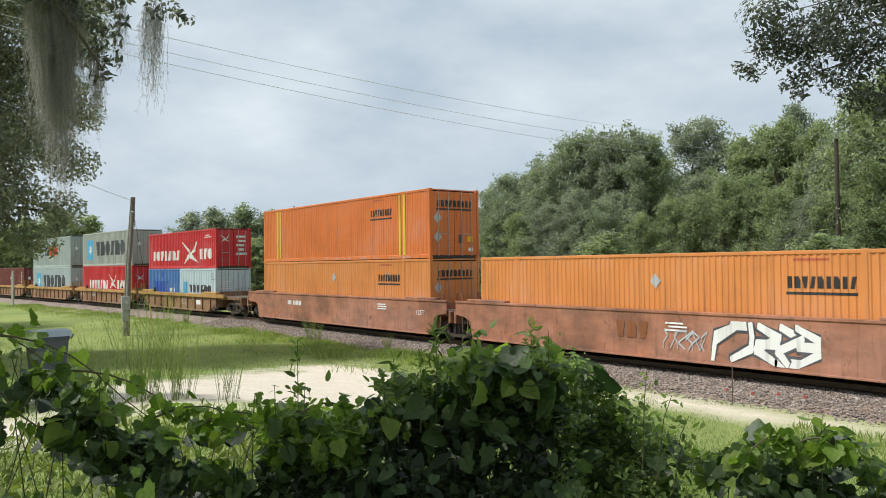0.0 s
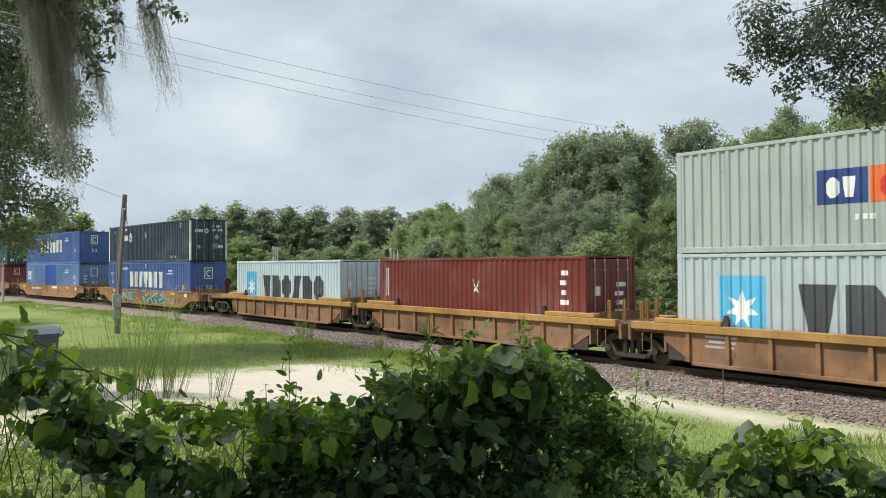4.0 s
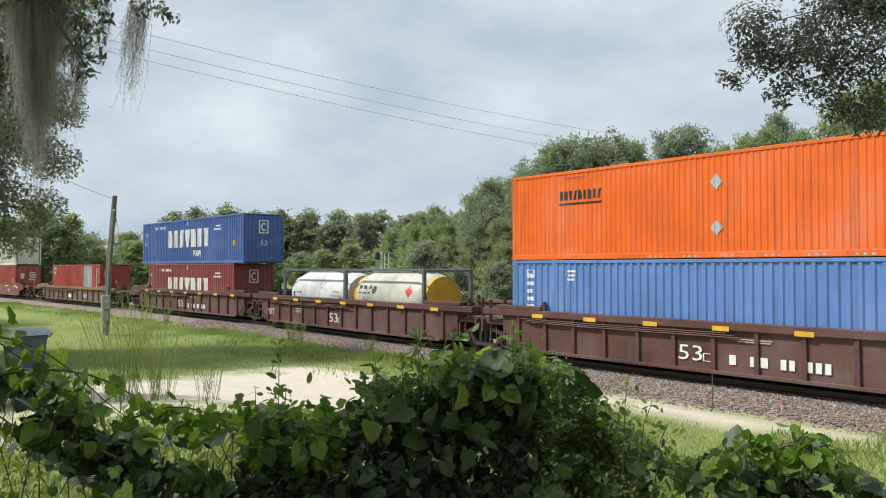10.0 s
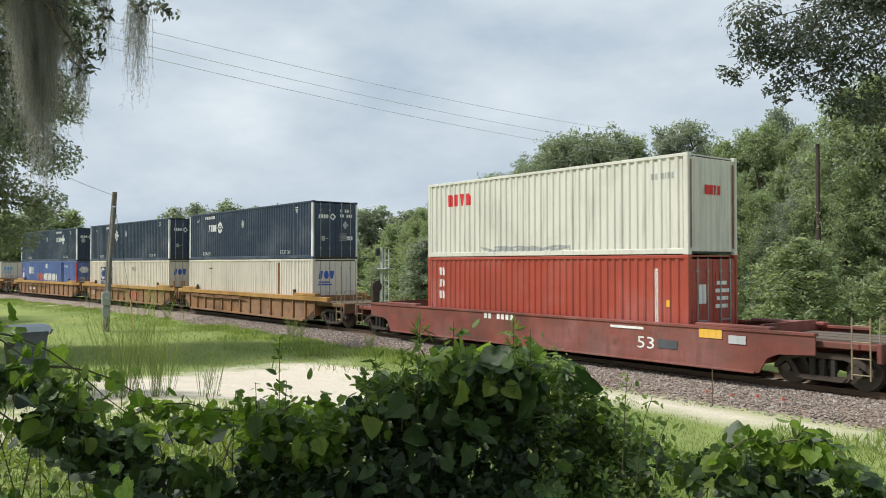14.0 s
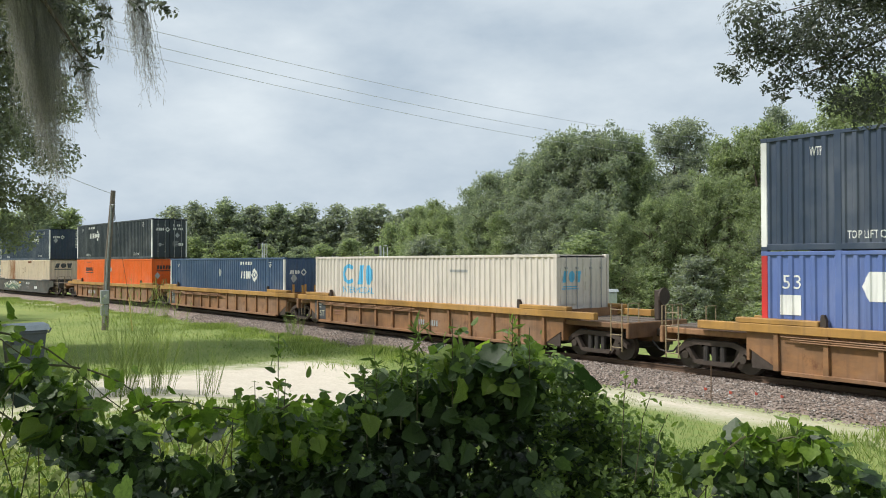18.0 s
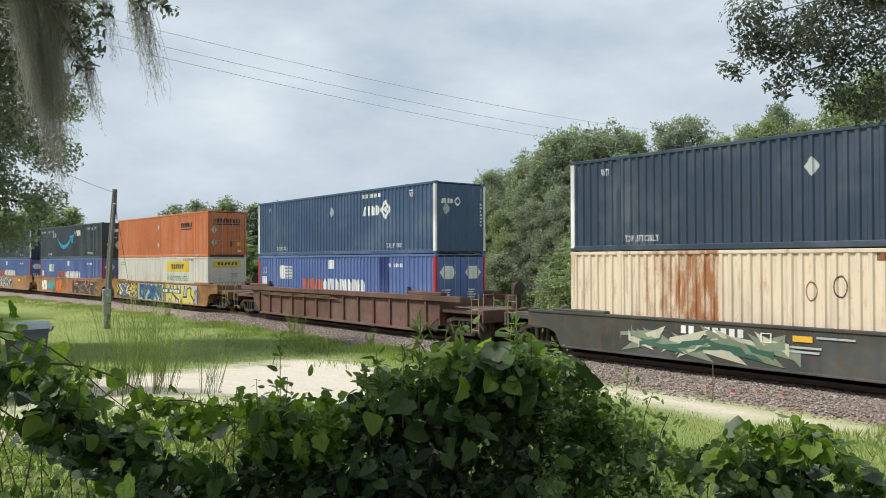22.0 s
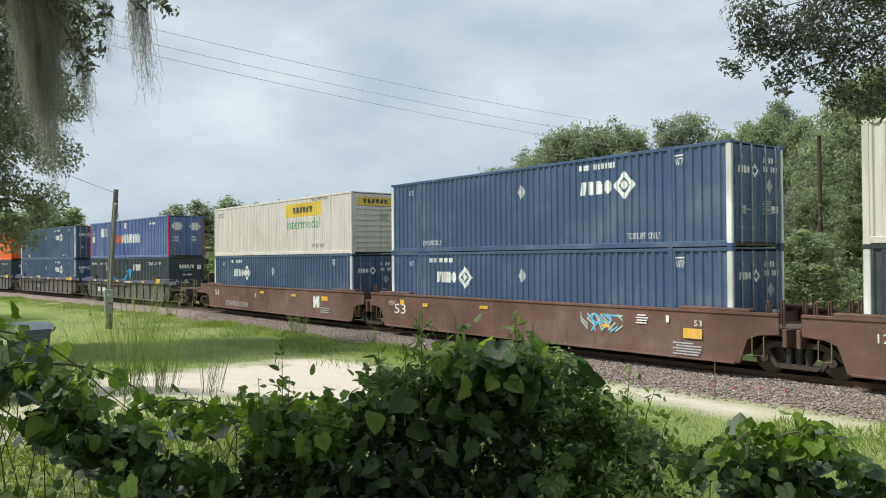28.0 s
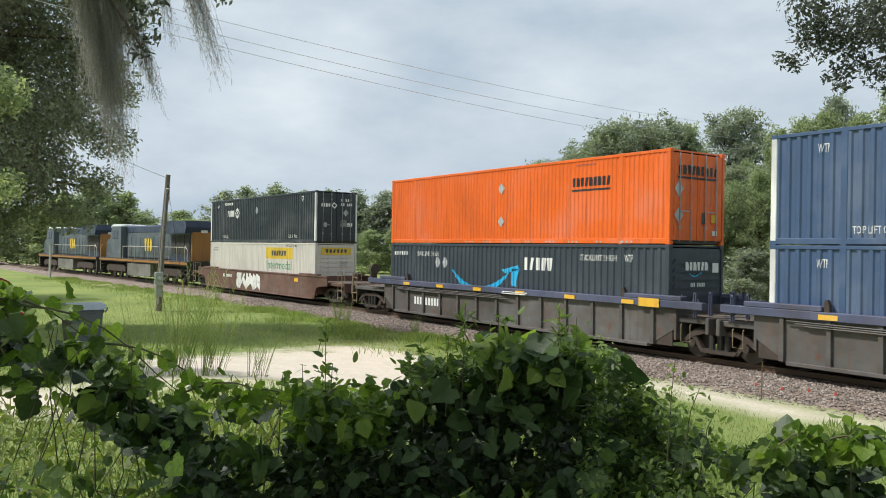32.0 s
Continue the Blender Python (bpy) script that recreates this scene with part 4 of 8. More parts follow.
def well_car(x0, front, back, style, side_col, chord_col, well=8.35, label="", marks=(), front_joint="C", back_joint="C", rail_z=2.02, tag=""):
    """One unit of a well car. front, back: metres from its middle to its joints; heights in metres over the lawn."""
    car = thing("well_car", label, "railway car", "well cars of the train")
    side = paint(side_col[0], side_col[1], 0.7, 0.8, 0.14, 0.6, dirt=0.62)
    chord = paint(chord_col[0], chord_col[1], 0.62, 0.5, 0.12, 0.45, dirt=0.3)
    m = {"iron": plain("sooty_iron", (0.035, 0.03, 0.027), 0.75, 0.0, 0.4), "cast": plain("rusty_cast_iron", (0.055, 0.040, 0.031), 0.8, 0.0, 0.4), "wheel": plain("wheel_steel", (0.07, 0.055, 0.045), 0.5, 0.3)}
    rod = plain("worn_rail_paint", (0.26, 0.2, 0.12), 0.6)
    deck = plain("deck_steel", (0.11, 0.085, 0.065), 0.7, 0.0, 0.35)
    bot, top, out = 0.66, rail_z, 1.5
    cut = 1.1 if side_col[0].startswith("ochre") and rail_z < 1.9 else -0.02   # run of the sloping end of the side
    knee = 0.1 if cut > 0 else 0.55
    k = (style, well, rail_z, cut)
    ea, eb = max(0.75, min(1.5, back - well - 0.3)), max(0.75, min(1.5, front - well - 0.3))
    for sy in (-1, 1):
        y0, y1 = (-out, -out + 0.05) if sy < 0 else (out - 0.05, out)
        if style == "smooth":
            prof = [(-well - ea, top - 0.5), (-well - knee, top - 0.56), (-well - knee + 0.3, top - 0.68), (-well + cut, bot), (well - cut, bot), (well + knee - 0.3, top - 0.68), (well + knee, top - 0.56), (well + eb, top - 0.5), (well + eb, top), (-well - ea, top)]
            sill = part("side_sill", lambda: Geo().prism(prof, y0, y1), side, car, key=("smooth", k, sy, round(ea, 2), round(eb, 2)))
            part("top_chord", lambda: Geo().box(-well - ea, well + eb, -out - 0.03 if sy < 0 else out - 0.16, -out + 0.16 if sy < 0 else out + 0.03, top - 0.05, top + 0.03, 0.01), chord, sill, key=("schord", k, sy, round(ea, 2), round(eb, 2)))
            part("bottom_flange", lambda: Geo().box(-well + cut + 0.1, well - cut - 0.1, -out - 0.06 if sy < 0 else out - 0.1, -out + 0.1 if sy < 0 else out + 0.06, bot - 0.03, bot + 0.03, 0.01), side, sill, key=("sflange", k, sy))
        else:
            q0, q1 = (-out + 0.10, -out + 0.15) if sy < 0 else (out - 0.15, out - 0.10)
            prof = [(-well - 0.05, bot + 0.55), (-well + 0.9, bot), (well - 0.9, bot), (well + 0.05, bot + 0.55), (well + 0.05, top - 0.1), (-well - 0.05, top - 0.1)]
            sill = part("side_sill", lambda: Geo().prism(prof, q0, q1), side, car, key=("ribbed", k, sy))
            part("top_chord", lambda: Geo().box(-well - ea, well + eb, -out - 0.02 if sy < 0 else out - 0.2, -out + 0.2 if sy < 0 else out + 0.02, top - 0.2, top + 0.02, 0.015), chord, sill, key=("rchord", k, sy, round(ea, 2), round(eb, 2)))
            part("bottom_flange", lambda: Geo().box(-well + 0.9, well - 0.9, -out + 0.0 if sy < 0 else out - 0.2, -out + 0.2 if sy < 0 else out - 0.0, bot - 0.05, bot + 0.05, 0.01), side, sill, key=("rflange", k, sy))
            if well > 7:
                for i in range(3):
                    part("brake_pipe", lambda: Geo().rod([(-well + 0.9, 0, 0), (-well + 3.4, 0, -0.02), (0.4, 0, 0)], 0.018, 5), side, sill, key=("pipe", well), at=(0.25 * i, sy * (out + 0.005), top - 0.27 - 0.055 * i))
            n = 13 if well > 7 else 10
            for i in range(n):
                xr = -well + 0.75 + i * (2 * well - 1.5) / (n - 1)
                part("rib", lambda: Geo().prism([(-0.07, bot + 0.04), (0.07, bot + 0.04), (0.055, top - 0.2), (-0.055, top - 0.2)], -0.05, 0.05), side, sill, key=("rib", rail_z), at=(xr, sy * (out - 0.07), 0))
        for sx in (-1, 1):
            part("end_cap", lambda: Geo().box(sx * (well - 0.75) - 1.1, sx * (well - 0.75) + 1.1, -out - 0.02 if sy < 0 else out - 0.28, -out + 0.28 if sy < 0 else out + 0.02, top + 0.02, top + (0.16 if style == "ribbed" else 0.11), 0.02), chord, car, key=("cap", k, sx, sy))
            if style == "ribbed":
                xb = sx * (well - 1.95)
                part("lock_bracket", lambda: Geo().prism([(-0.07, 0), (0.07, 0), (0.07, 0.16), (0.02, 0.3), (-0.05, 0.3), (-0.07, 0.2)], -0.06, 0.06), m["cast"], car, key=("bracket",), at=(xb, sy * (out - 0.1), top + 0.02))
    for sy in (-1, 1):
        part("well_wall", lambda: Geo().box(-well + 0.04, well - 0.04, sy * 1.37 - 0.015, sy * 1.37 + 0.015, bot + 0.04, top - 0.12), m["cast"], car, key=("wwall", k, sy))
    part("well_floor", lambda: Geo().box(-well + 1.0, well - 1.0, -1.35, 1.35, bot - 0.02, bot + 0.1), m["iron"], car, key=("wfloor", k))
    for d, s, joint in ((front, 1, front_joint), (back, -1, back_joint)):
        tip = d - (0.55 if joint == "C" else 0.12)
        a, b = sorted((s * (well - 0.1), s * tip))
        part("end_platform", lambda: Geo().box(a, b, -1.3, 1.3, 1.42, 1.58, 0.02).box(a, b, -0.3, 0.3, 1.0, 1.42).box(min(s * (tip - 0.12), s * tip), max(s * (tip - 0.12), s * tip), -1.45, 1.45, 1.15, 1.62, 0.02), side, car, key=("plat", k, a, b))
        part("bulkhead", lambda: Geo().box(min(s * (well + 0.02), s * (well + 0.1)), max(s * (well + 0.02), s * (well + 0.1)), -1.4, 1.4, 0.9, 1.9), side, car, key=("bulk", k, s))
        for i in range(3):
            part("walkway", lambda: Geo().box(a + 0.1, b - 0.1, -1.05 + 0.75 * i, -0.45 + 0.75 * i, 1.585, 1.625), deck, car, key=("walkw", a, b, i))
        if joint == "C":
            part("coupler", lambda: Geo().box(min(s * (tip - 0.3), s * (d - 0.12)), max(s * (tip - 0.3), s * (d - 0.12)), -0.12, 0.12, RAIL + 0.75, RAIL + 0.98, 0.03).box(min(s * (d - 0.32), s * (d + 0.14)), max(s * (d - 0.32), s * (d + 0.14)), -0.2, 0.16, RAIL + 0.68, RAIL + 1.04, 0.05), m["cast"], car, key=("coup", round(d, 2), s))
            truck(car, s * (tip - 1.55), m)
            for yy in (-1.4, 0.75):
                hoop(car, s * (tip - 0.06), yy, 1.6, 2.2 if yy < 0 else 2.1, 0.5, rod)
            part("ladder", lambda: Geo().rod([(0, 0, 0), (0, 0, 1.45)], 0.02).rod([(0.42, 0, 0), (0.42, 0, 1.45)], 0.02).rod([(0, 0, 0.12), (0.42, 0, 0.12)], 0.016).rod([(0, 0, 0.5), (0.42, 0, 0.5)], 0.016).rod([(0, 0, 0.88), (0.42, 0, 0.88)], 0.016).rod([(0, 0, 1.26), (0.42, 0, 1.26)], 0.016), rod, car, key=("ladder",), at=(s * (tip - 0.45) - 0.21, -1.47, 0.75))
            part("brake_stand", lambda: Geo().box(-0.1, 0.1, -0.18, 0.18, 0.0, 0.95, 0.03).rod([(0.12, 0.0, 0.75), (0.18, 0.0, 0.75)], 0.27, 16), m["cast"], car, key=("brake",), at=(s * (tip - 0.3), 0.45, 1.62)) if s > 0 else None
            part("air_hose", lambda: Geo().rod([(0, 0, 0), (s * 0.25, 0.02, -0.25), (s * 0.5, 0.05, -0.3)], 0.03), m["iron"], car, key=("hose", s), at=(s * (d - 0.5), -0.4, 1.05))
        else:
            for yy in (-1.4, -0.7, 0.4, 0.9):
                part("stanchion", lambda: Geo().box(-0.05, -0.02, -0.04, 0.04, 0, 0.72, 0.008).box(0.02, 0.05, -0.04, 0.04, 0, 0.72, 0.008).box(-0.05, 0.05, -0.04, 0.04, 0.68, 0.72, 0.008), chord, car, key=("stanch",), at=(s * (tip - 0.5), yy, 1.6))
            part("side_grab", lambda: Geo().rod([(0, 0, 0), (0, -0.04, -0.02), (0, -0.04, -0.5), (0.32, -0.04, -0.5), (0.32, -0.04, -0.02), (0.32, 0, 0)], 0.014, 5), rod, car, key=("sidegrab",), at=(s * (tip - 0.75) - 0.16, -1.46, 1.4))
            if s < 0:
                truck(car, s * d, m)
    drape_y = -out - 0.006 if style == "smooth" else -out + 0.094
    flat = Wave([(-12, 12)], 60, 0)
    for j, (what, u, v, w, h, i) in enumerate(marks):
        yy = -out - 0.026 if v > top - 0.3 and style == "ribbed" else drape_y
        part("marking", lambda: flat.drape(shape_of(what), u - 8.075, v, w, h, 0.0), ink(i), car, key=("cmark", what, u, v, w, h), at=(0, yy - 0.002 - 0.003 * j, 0))
    ROLLING.append((car, x0, 0.0))
    return car


YEL = ("yellow_chord_paint", (0.44, 0.235, 0.055))
S_RUST = ("rust_orange_car_paint", (0.44, 0.18, 0.10))
S_OCH = ("ochre_car_paint", (0.40, 0.185, 0.055))
S_RIB = ("tan_brown_car_paint", (0.30, 0.148, 0.06))
S_DRK = ("dark_brown_car_paint", (0.15, 0.085, 0.055))
C_DRK = ("worn_ochre_chord_paint", (0.24, 0.135, 0.055))
S_OLD = ("worn_brown_car_paint", (0.30, 0.15, 0.065))
S_MAR = ("maroon_car_paint", (0.115, 0.038, 0.036))
S_RED = ("oxide_red_car_paint", (0.24, 0.055, 0.04))
S_BRN = ("brown_car_paint", (0.16, 0.075, 0.054))
S_GRY = ("grey_car_paint", (0.10, 0.098, 0.094))
S_GRN = ("grey_green_car_paint", (0.042, 0.052, 0.048))
C_BLU = ("slate_blue_chord_paint", (0.075, 0.09, 0.16))

# one row a unit: middle of the unit along the train, its side, chord, kind and half length of well, height of side, kind of its rear joint
UNITS = [
    (-15.3, S_RUST, S_RUST, "smooth", 8.35, 2.02, "A"), (-34.70, S_RUST, S_RUST, "smooth", 8.35, 2.02, "C"),
    (-56.20, S_OLD, YEL, "ribbed", 6.35, 1.72, "A"), (-71.98, S_OLD, YEL, "ribbed", 6.35, 1.72, "A"), (-87.69, S_OLD, YEL, "ribbed", 6.35, 1.72, "A"), (-103.4, S_OLD, YEL, "ribbed", 6.35, 1.72, "A"), (-119.09, S_OLD, YEL, "ribbed", 6.35, 1.72, "C"),
    (-140.47, S_OCH, S_OCH, "smooth", 8.35, 1.66, "C"), (-163.97, S_OCH, S_OCH, "smooth", 8.35, 1.66, "C"), (-187.40, S_OCH, S_OCH, "smooth", 8.35, 1.66, "C"),
]
UNITS += [
    (-210.94, S_MAR, S_MAR, "ribbed", 8.35, 2.0, "A"), (-230.4, S_MAR, S_MAR, "ribbed", 8.35, 2.0, "A"), (-249.84, S_MAR, S_MAR, "ribbed", 8.35, 2.0, "C"),
    (-273.1, S_DRK, C_DRK, "ribbed", 8.35, 1.82, "C"), (-296.94, S_RED, S_RED, "smooth", 8.35, 1.74, "C"),
    (-320.60, S_RIB, YEL, "ribbed", 8.35, 1.84, "A"), (-340.16, S_RIB, YEL, "ribbed", 8.35, 1.84, "A"), (-359.6, S_RIB, YEL, "ribbed", 8.35, 1.84, "C"),
    (-383.0, S_RIB, YEL, "ribbed", 8.35, 1.84, "A"), (-402.66, S_RIB, YEL, "ribbed", 8.35, 1.84, "A"), (-422.14, S_RIB, YEL, "ribbed", 8.35, 1.84, "C"),
    (-445.60, S_GRN, S_GRN, "smooth", 8.35, 1.76, "C"), (-468.95, S_BRN, S_BRN, "ribbed", 8.35, 2.05, "C"),
]
UNITS += [
    (-492.34, S_OCH, S_OCH, "smooth", 8.35, 1.98, "A"), (-512.06, S_OCH, S_OCH, "smooth", 8.35, 1.98, "A"), (-531.32, S_OCH, S_OCH, "smooth", 8.35, 1.98, "C"),
    (-555.24, S_BRN, S_BRN, "smooth", 8.35, 1.98, "A"), (-574.78, S_BRN, S_BRN, "smooth", 8.35, 1.98, "A"), (-594.18, S_BRN, S_BRN, "smooth", 8.35, 1.98, "C"),
    (-617.83, S_GRY, C_BLU, "ribbed", 8.35, 2.03, "A"), (-637.72, S_GRY, C_BLU, "ribbed", 8.35, 2.03, "A"), (-657.2, S_GRY, C_BLU, "ribbed", 8.35, 2.03, "C"),
    (-681.64, S_BRN, S_BRN, "smooth", 8.35, 1.9, "C"),
]
REFLECT = [("rect", 1.2 + 2.3 * i, 1.78, 0.5, 0.13, "yellow") for i in range(7)]
CAR_MARKS = {}
CAR_MARKS[0] = [("scrawl:5:2:0.36", 10.1, 0.75, 3.1, 1.1, "dark"), ("scrawl:5:2:0.22", 10.1, 0.75, 3.1, 1.1, "white"), ("blocks:3:11", 6.7, 1.2, 1.3, 0.5, "rust"), ("scrawl:6:6:0.1", 8.5, 0.95, 1.5, 0.6, "silver"), ("lines:3:1", 8.6, 1.45, 0.8, 0.3, "white")]
CAR_MARKS[1] = [("bars:10", 3.4, 1.45, 1.6, 0.22, "white"), ("text:125T", 15.4, 1.4, 0.6, 0.2, "white"), ("lines:3:4", 12.4, 1.5, 0.9, 0.3, "white")]
CAR_MARKS[2] = [("rect", 11.4, 1.02, 0.7, 0.3, "white"), ("frame", 9.0, 1.0, 0.55, 0.4, "grey")]
CAR_MARKS[3] = [("lines:2:5", 5.0, 1.1, 1.2, 0.4, "grey"), ("text:125T", 2.1, 1.15, 0.7, 0.22, "white")]
CAR_MARKS[4] = [("lines:3:5", 3.0, 1.1, 1.0, 0.4, "grey")]
CAR_MARKS[7] = [("bars:11", 1.6, 1.5, 1.9, 0.17, "white"), ("scrawl:6:8:0.5", 3.3, 0.8, 3.6, 0.75, "mint"), ("scrawl:6:8:0.26", 3.3, 0.8, 3.6, 0.75, "pine"), ("scrawl:7:9:0.5", 7.9, 0.72, 4.7, 0.9, "mint"), ("scrawl:7:9:0.3", 7.9, 0.72, 4.7, 0.9, "pine"), ("scrawl:5:5:0.1", 12.6, 0.8, 1.4, 0.5, "silver"), ("rect", 13.2, 1.45, 0.9, 0.22, "yellow"), ("frame", 14.1, 1.0, 0.8, 0.25, "dark"), ("rect", 15.7, 1.35, 0.4, 0.25, "white")]
CAR_MARKS[8] = [("rect", 2.6, 1.2, 3.3, 0.32, "dark"), ("bars:11", 2.8, 1.26, 2.9, 0.2, "white"), ("rect", -0.4, 1.38, 0.85, 0.17, "yellow"), ("lines:1:7", 0.8, 1.42, 1.4, 0.1, "brown"), ("rect", 9.2, 1.4, 1.5, 0.25, "white"), ("rect", 13.2, 1.45, 0.9, 0.22, "yellow"), ("rect", 15.7, 1.35, 0.4, 0.25, "white")]
CAR_MARKS[9] = [("bars:11", 1.9, 1.42, 2.2, 0.24, "white"), ("scrawl:6:3:0.6", 4.4, 0.72, 4.0, 1.0, "dark"), ("scrawl:6:3:0.4", 4.4, 0.72, 4.0, 1.0, "haze"), ("scrawl:8:4", 10.0, 0.75, 3.4, 0.7, "green"), ("rect", 8.6, 1.4, 1.4, 0.25, "white")]
CAR_MARKS[10] = REFLECT + [("text:53", 6.95, 0.91, 0.77, 0.42, "white"), ("bars:4", 8.5, 0.9, 1.2, 0.26, "white"), ("bars:6", 9.95, 0.9, 1.35, 0.26, "white"), ("lines:2:3", 8.8, 1.5, 1.2, 0.12, "grey"), ("frame", 7.75, 0.92, 0.3, 0.22, "white")]
CAR_MARKS[11] = REFLECT + [("text:53", 6.95, 0.91, 0.77, 0.42, "white"), ("text:125T", 0.3, 1.0, 0.9, 0.3, "white"), ("frame", 7.75, 0.92, 0.3, 0.22, "white"), ("lines:3:3", 3.6, 1.2, 0.9, 0.25, "grey")]
CAR_MARKS[12] = REFLECT + [("text:53", 6.95, 0.91, 0.77, 0.42, "white"), ("bars:4", 8.5, 0.9, 1.2, 0.26, "white"), ("bars:6", 9.95, 0.9, 1.35, 0.26, "white"), ("lines:2:3", 8.8, 1.5, 1.2, 0.12, "grey"), ("frame", 7.75, 0.92, 0.3, 0.22, "white")]
CAR_MARKS[13] = [("scrawl:4:12", 7.0, 0.85, 0.9, 0.35, "white"), ("scrawl:5:13", 7.0, 1.2, 0.8, 0.3, "white"), ("scrawl:6:14", 10.8, 0.9, 0.9, 0.35, "silver")]
CAR_MARKS[14] = [("bars:7", 5.7, 1.5, 1.6, 0.2, "white"), ("text:53", 12.6, 1.0, 0.6, 0.34, "white"), ("rect", 13.3, 1.05, 0.7, 0.25, "dark"), ("rect", 14.7, 1.45, 0.7, 0.25, "yellow"), ("lines:1:3", 11.6, 1.5, 1.6, 0.15, "white"), ("rect", 15.6, 1.35, 0.5, 0.22, "silver")]
CAR_MARKS[16] = [("text:125T", 0.72, 1.0, 0.8, 0.27, "white"), ("text:53", 2.75, 0.85, 0.75, 0.4, "dark"), ("blocks:3:11", 9.4, 0.85, 1.6, 0.6, "faded")]
CAR_MARKS[17] = [("bars:9", 3.2, 1.0, 1.7, 0.22, "white")]
CAR_MARKS[18] = [("rect", 0.15, 0.75, 1.0, 0.9, "dark"), ("text:125T", 0.28, 0.9, 0.75, 0.26, "cream"), ("lines:2:4", 0.3, 1.25, 0.6, 0.25, "grey"), ("lines:3:4", 2.0, 1.0, 0.7, 0.4, "rust"), ("bars:9", 8.6, 0.95, 1.3, 0.22, "grey")]
CAR_MARKS[19] = [("rect", 0.1, 0.75, 1.0, 0.9, "dark"), ("text:125T", 0.2, 0.9, 0.8, 0.26, "cream"), ("lines:2:4", 0.3, 1.25, 0.6, 0.25, "grey"), ("lines:3:4", 2.3, 1.0, 0.7, 0.4, "rust"), ("ring", 5.2, 1.1, 0.4, 0.3, "rust")]
CAR_MARKS[20] = [("bars:10", 3.2, 0.95, 1.7, 0.24, "silver"), ("lines:3:6", 7.3, 1.0, 0.8, 0.4, "grey")]
CAR_MARKS[21] = [("bars:8", 4.3, 1.4, 2.0, 0.22, "white"), ("shards:7:15", 2.2, 0.68, 5.6, 0.98, "olive"), ("shards:9:16", 2.5, 0.7, 5.0, 0.9, "cream"), ("shards:11:17", 2.6, 0.74, 4.8, 0.8, "olive"), ("shards:8:18", 2.9, 0.8, 4.2, 0.55, "pine"), ("rect", 7.6, 1.42, 0.5, 0.15, "yellow"), ("lines:2:4", 7.5, 1.12, 1.0, 0.22, "silver"), ("lines:1:4", 8.2, 1.5, 1.2, 0.1, "silver"), ("bars:7", 9.9, 1.38, 1.1, 0.14, "white"), ("blocks:3:12", 12.4, 0.95, 0.9, 0.25, "white"), ("frame", 6.75, 1.34, 0.3, 0.24, "white"), ("frame", 10.2, 0.95, 0.45, 0.2, "grey")]
CAR_MARKS[23] = [("scrawl:7:21:0.8", 0.3, 0.7, 4.2, 1.15, "black"), ("scrawl:7:21:0.42", 0.3, 0.72, 4.2, 1.1, "lemon"), ("scrawl:5:33:0.3", 0.8, 0.8, 3.3, 0.9, "white"), ("scrawl:4:48:0.26", 1.2, 0.78, 2.8, 0.95, "blue"), ("scrawl:3:49:0.24", 2.0, 0.8, 2.2, 0.95, "gold"), ("scrawl:7:21:0.1", 0.3, 0.72, 4.2, 1.1, "black"),
                 ("scrawl:5:23:1.0", 4.9, 0.7, 4.6, 1.15, "mint"), ("scrawl:5:24:0.62", 5.1, 0.72, 4.2, 1.1, "petrol"), ("scrawl:5:24:0.22", 5.1, 0.72, 4.2, 1.1, "navy"),
                 ("scrawl:4:25:1.1", 10.1, 0.68, 5.0, 1.2, "lilac"), ("scrawl:4:26:0.62", 10.2, 0.7, 4.6, 1.15, "black"), ("scrawl:4:26:0.42", 10.2, 0.7, 4.6, 1.15, "lemon"), ("scrawl:6:27:0.1", 14.6, 0.85, 0.9, 0.8, "dark"),
                 ("rect", 9.4, 1.3, 3.2, 0.3, "dark"), ("bars:10", 9.55, 1.35, 2.8, 0.2, "white")]
CAR_MARKS[24] = [("scrawl:6:28", 1.2, 0.8, 1.5, 0.9, "white"), ("scrawl:6:29", 3.0, 0.9, 2.0, 0.8, "teal"), ("scrawl:4:30", 5.3, 0.75, 1.6, 1.0, "orange"), ("blocks:3:11", 8.0, 1.05, 1.5, 0.55, "faded"), ("scrawl:5:31:0.9", 9.7, 0.7, 6.0, 1.14, "salmon"), ("scrawl:5:31:0.74", 9.75, 0.72, 5.9, 1.1, "black"), ("scrawl:4:39:0.08", 10.4, 0.85, 4.4, 0.8, "salmon"), ("rect", 10.7, 1.5, 0.5, 0.12, "yellow"), ("rect", 14.2, 1.5, 0.5, 0.12, "yellow"), ("scrawl:6:40:0.14", 14.8, 0.72, 1.2, 0.3, "salmon")]
CAR_MARKS[25] = [("scrawl:6:34:0.9", 0.4, 0.7, 5.2, 1.15, "brown"), ("scrawl:6:34:0.55", 0.45, 0.74, 5.1, 1.05, "cream"), ("scrawl:6:34:0.12", 0.45, 0.74, 5.1, 1.05, "lemon"), ("scrawl:8:36", 6.0, 0.72, 4.6, 1.15, "white"), ("scrawl:8:37", 6.2, 0.8, 4.3, 0.95, "black"), ("scrawl:4:38", 4.8, 0.75, 1.4, 0.9, "green"), ("rect", 12.8, 1.45, 0.8, 0.2, "yellow")]
